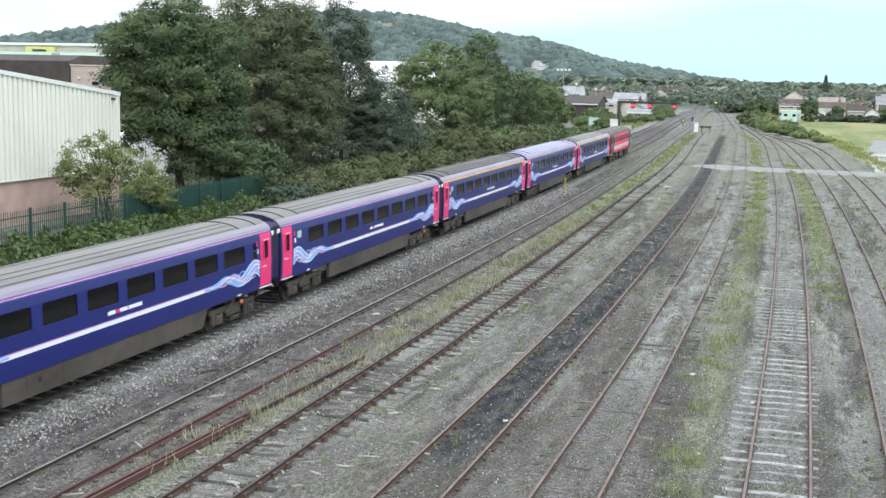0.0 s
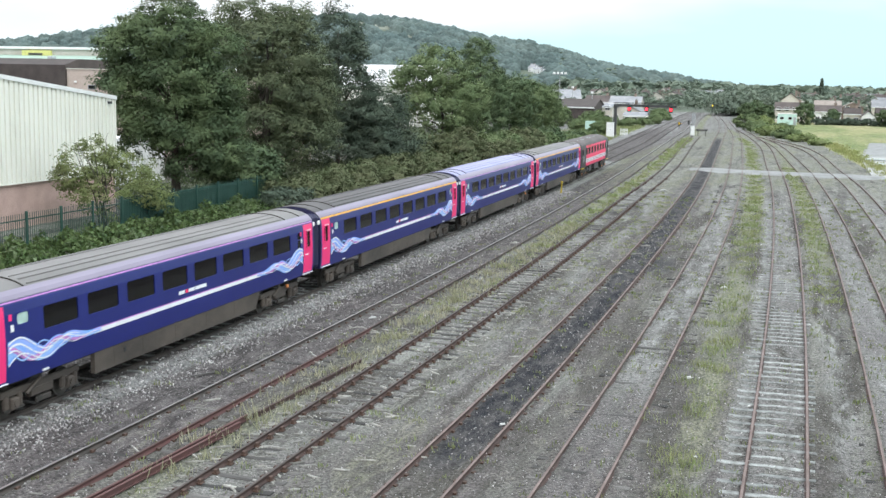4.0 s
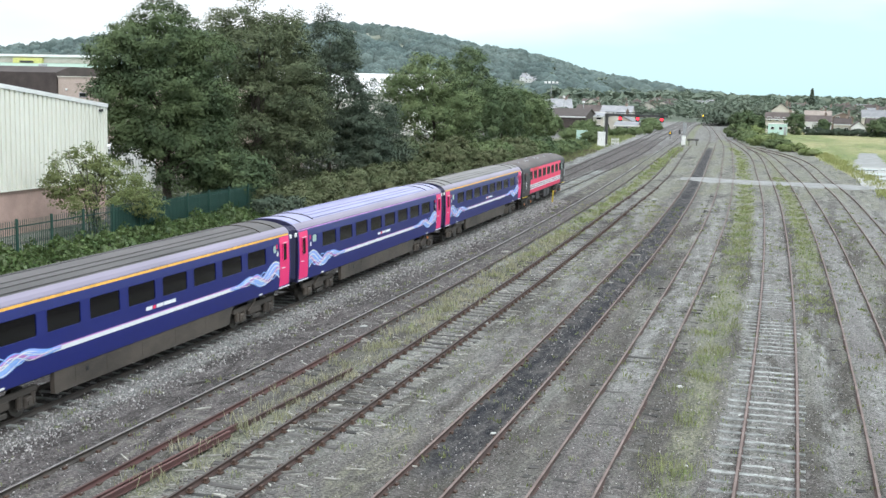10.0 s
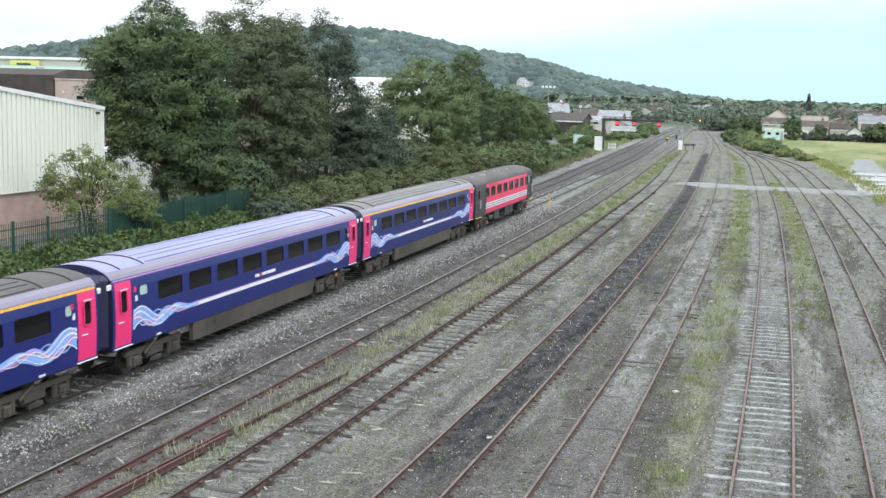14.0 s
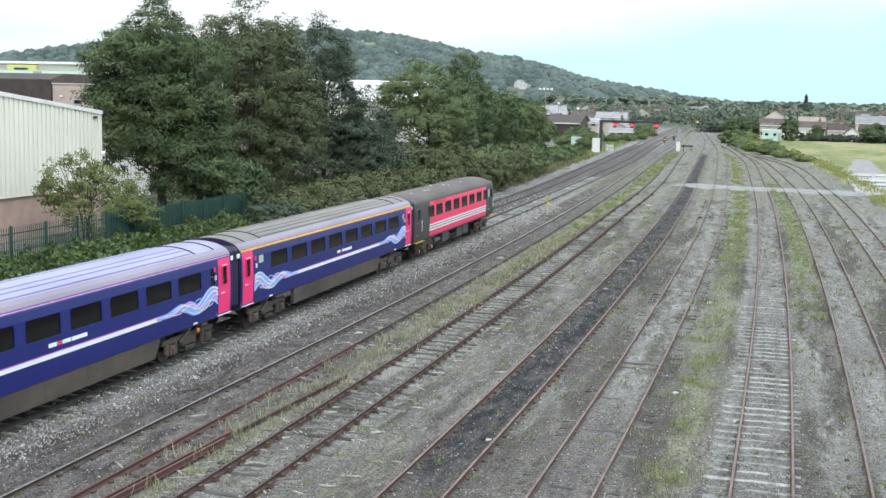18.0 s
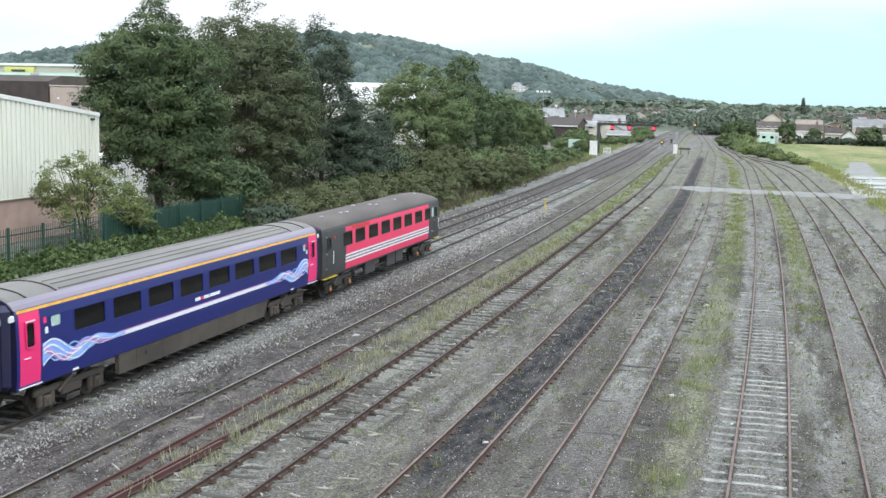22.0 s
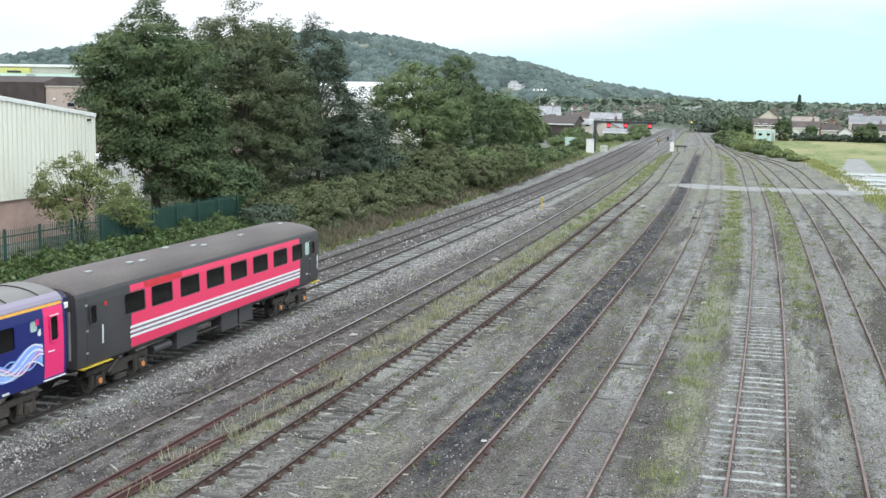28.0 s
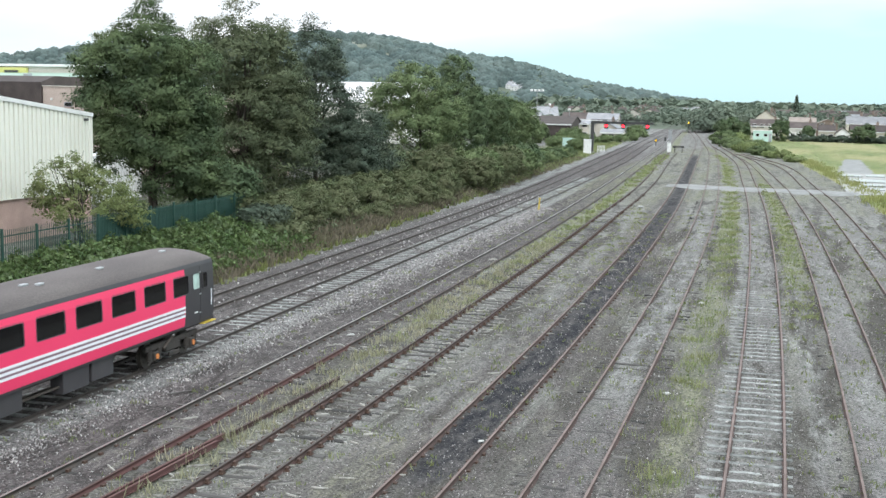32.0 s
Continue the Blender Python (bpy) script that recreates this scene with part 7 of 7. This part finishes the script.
for k, (x, y, s) in enumerate(((-16.7, 44.1, 0.2), (-7.9, 31.4, 0.12), (-12.8, 109.9, 0.42), (-8.0, 63.5, 0.14), (-3.4, 39.0, 0.16), (-1.9, 55.2, 0.13), (-3.6, 57.7, 0.2), (-12.2, 46.8, 0.11), (-1.3, 36.1, 0.1), (-2.4, 30.6, 0.08), (-5.0, 41.9, 0.12), (0.4, 49.9, 0.12), (-14.9, 26.2, 0.06), (-29.6, 103, 0.3), (-30.4, 116, 0.26), (-31.2, 124, 0.22), (-29.0, 101, 0.2), (-32.6, 140, 0.3))):
    litter(x, y, s * 0.75, "small pale lump of rubble on the ground", k)
for x, y, turn in ((-19.2, 49.1, 62), (-18.6, 33.4, 58)):
    ob = part("plank", boxed(-0.45, 0.45, -0.05, 0.05, 0, 0.035, bevel=0.008), "sleeper_wood")
    ob.matrix_basis = pose(x, y, float(ground_z(x, y)) + 0.07, 0, 0, turn)
    tagged(ob, "pale weathered plank lying on ballast", "plank", "loose planks")
def splinters(n, region, seed):
    """Broken pale slivers of sleeper wood strewn about, joined."""
    rnd = np.random.RandomState(seed)
    x0, x1, y0, y1, chance = region
    p = np.stack([rnd.uniform(x0, x1, n), y0 + (y1 - y0) * rnd.uniform(0, 1, n) ** 1.4], 1)
    p = p[rnd.uniform(size=n) < chance(p[:, 0], p[:, 1])]
    a, half, w = rnd.uniform(-0.9, 0.9, len(p)), rnd.uniform(0.06, 0.3, len(p)), rnd.uniform(0.012, 0.035, len(p))
    ax, ay = np.cos(a), np.sin(a)
    z = ground_z(p[:, 0], p[:, 1])
    v = []
    for e, f, up in ((-1, -1, 0.0), (1, -0.6, 0.0), (1, 0.6, 0.0), (-1, 1, 0.0), (-1, -1, 1.0), (1, -0.6, 1.0), (1, 0.6, 1.0), (-1, 1, 1.0)):
        v.append(np.stack([p[:, 0] + e * half * ax - f * w * ay, p[:, 1] + e * half * ay + f * w * ax, z + 0.005 + up * (0.03 + 0.4 * w)], 1))
    faces = np.array(((4, 5, 6, 7), (0, 1, 5, 4), (1, 2, 6, 5), (2, 3, 7, 6), (3, 0, 4, 7)))
    tagged(quads("wood_splinters", np.stack(v, 1).reshape(-1, 3), (faces[None] + (np.arange(len(p)) * 8)[:, None, None]).reshape(-1, 4), "splinter"), "pale broken slivers of sleeper wood on the ground", "debris", kind="stuff")


M["splinter"] = material("bleached wood", (0.34, 0.33, 0.30), 0.9, colour2=(0.2, 0.19, 0.17), scale=5, per_island=0.4)
splinters(900, (-17, -9, 19, 75, lambda x, y: 0.25 + 0.75 * along("timber_siding", -1.4, 1.6, 0.6)(x, y)), 81)


def gull():
    """A white gull with grey wings, flying up the yard towards the bridge."""
    g = thing("gull", Matrix.Identity(4), "white gull with pale grey wings flying over the yard", "bird")
    bm, rows = bmesh.new(), []
    for y, r, z in ((-0.2, 0.01, 0.0), (-0.16, 0.035, 0.005), (-0.05, 0.062, 0.0), (0.07, 0.06, 0.0), (0.14, 0.042, 0.015), (0.18, 0.04, 0.03), (0.22, 0.03, 0.03), (0.24, 0.01, 0.025)):
        rows.append([bm.verts.new((r * math.cos(k * math.pi / 4), y, z + 0.85 * r * math.sin(k * math.pi / 4))) for k in range(8)])
    for a, b in zip(rows, rows[1:]):
        for k in range(8):
            bm.faces.new((a[k], a[(k + 1) % 8], b[(k + 1) % 8], b[k]))
    bm.faces.new(rows[0])
    bm.faces.new(rows[-1][::-1])
    bmesh.ops.recalc_face_normals(bm, faces=bm.faces)
    part("body", bm, "feather_white", g, smooth=True)
    part("beak", tubed((0, 0.235, 0.022), (0, 0.285, 0.012), 0.011, 0.003, 6), "yellow", g)
    bm = boxed(-0.05, 0.05, -0.33, -0.17, -0.006, 0.006)
    for v in bm.verts:
        v.co.x *= 1.35 if v.co.y < -0.3 else 0.6
    part("tail", bm, "feather_white", g)
    wings = []
    for s in (-1, 1):
        bm, rows = bmesh.new(), []
        for u, lead, trail, up in ((0.0, 0.09, -0.08, 0.0), (0.2, 0.12, -0.06, 0.035), (0.36, 0.08, -0.07, 0.03), (0.46, -0.02, -0.09, 0.015)):
            rows.append([bm.verts.new((s * u, y, up + e)) for y, e in ((lead, 0.0), ((lead + trail) / 2, 0.012), (trail, 0.0), ((lead + trail) / 2, -0.006))])
        for a, b in zip(rows, rows[1:]):
            for k in range(4):
                bm.faces.new((a[k], a[(k + 1) % 4], b[(k + 1) % 4], b[k]))
        bm.faces.new(rows[0])
        bm.faces.new(rows[-1][::-1])
        bmesh.ops.recalc_face_normals(bm, faces=bm.faces)
        w = part("wing", bm, "feather_grey", g, "pale grey wing")
        w.location = (s * 0.04, 0.03, 0.03)
        wings.append((w, s))
    return g, wings


M["feather_white"] = material("white feathers", (0.78, 0.78, 0.76), 0.8, colour2=(0.7, 0.7, 0.69), scale=8, grain=0.06)
M["feather_grey"] = material("pale grey feathers", (0.62, 0.63, 0.64), 0.8, colour2=(0.52, 0.53, 0.55), scale=8, grain=0.06)
GULL, WINGS = gull()
# concrete hard standing with pale strips, and a path, at the edge of the field
slab = part("hard_standing", boxed(6.9, 22, 138, 182, GROUND + 0.02, GROUND + 0.09), "concrete")
tagged(slab, "grey concrete hard standing beside the field", "ground", kind="structure")
rnd_panel = random.Random(14)
for x0, x1, y0, y1 in ((7.6, 10.3, 171.5, 175.5), (10.9, 13.4, 173.0, 176.5), (8.2, 12.9, 160.0, 164.5), (13.3, 17.0, 162.5, 166.0), (9.4, 13.0, 152.0, 155.0), (13.6, 18.0, 153.0, 157.0), (10.2, 15.0, 145.0, 148.0)):
    w, d = (x1 - x0) / 2, (y1 - y0) / 2
    ob = part("pale_panel", boxed(-w, w, -d, d, 0, 0.12, bevel=0.02), "panel")
    ob.matrix_basis = pose(x0 + w, y0 + d, GROUND + 0.13, rnd_panel.uniform(-0.8, 0.8), rnd_panel.uniform(-0.8, 0.8), rnd_panel.uniform(-6, 6))
    tagged(ob, "pale flat panel lying on hard standing", "panel", "panels on the hard standing")
ribbon("field_path", lambda y: 6.9 + (y - 180) * 0.065, lambda y: 13.0 + (y - 180) * 0.01, "path", "pale gravel path across the field", 0.06, 180, 230, 2.0, 0.5, 30, "path")


def motions():
    """The train slows as it runs past, every wheel rolling with it; a gull flies in and over the bridge."""
    for coach, start in COACHES:
        walk(coach, [(t, coach_pose(start, 20.0, t)) for t in np.arange(0, 32.01, 0.5)])
    walk(GULL, [(t, pose(x, 43.1 - 22.8 * (t - 24), z, 4, bank, 180)) for t, x, z, bank in ((0, -14.0, 9.0, 0), (12, -11.6, 9.0, 0), (23.5, -9.55, 9.0, 20), (24, -9.5, 9.0, 35), (24.5, -9.46, 9.3, 35), (25, -9.05, 10.1, 25), (25.5, -8.7, 11.0, 10), (26, -8.4, 11.8, 0), (32, -6.0, 16.0, 0))])
    beat = ((0, 8), (23.0, 8), (23.5, -20), (23.7, 40), (23.9, -10), (24.0, 48), (24.1, 5), (24.2, -25), (24.3, 46), (24.4, -10), (24.5, 50), (24.6, 10), (24.7, -15), (24.8, 45), (24.9, -20), (25.0, 45), (25.2, -20), (25.4, 40), (25.6, 8), (32, 8))
    for wing, s in WINGS:
        at = wing.location.copy()
        walk(wing, [(t, pose(*at, 0, -s * a, 0)) for t, a in beat])
    step = 4 / FPS
    for wheel in WHEELS:
        at = wheel.location.copy()
        walk(wheel, [(k * step, pose(*at, math.degrees((train_shift(0) - train_shift(k * step)) / 0.45))) for k in range(241)])


motions()
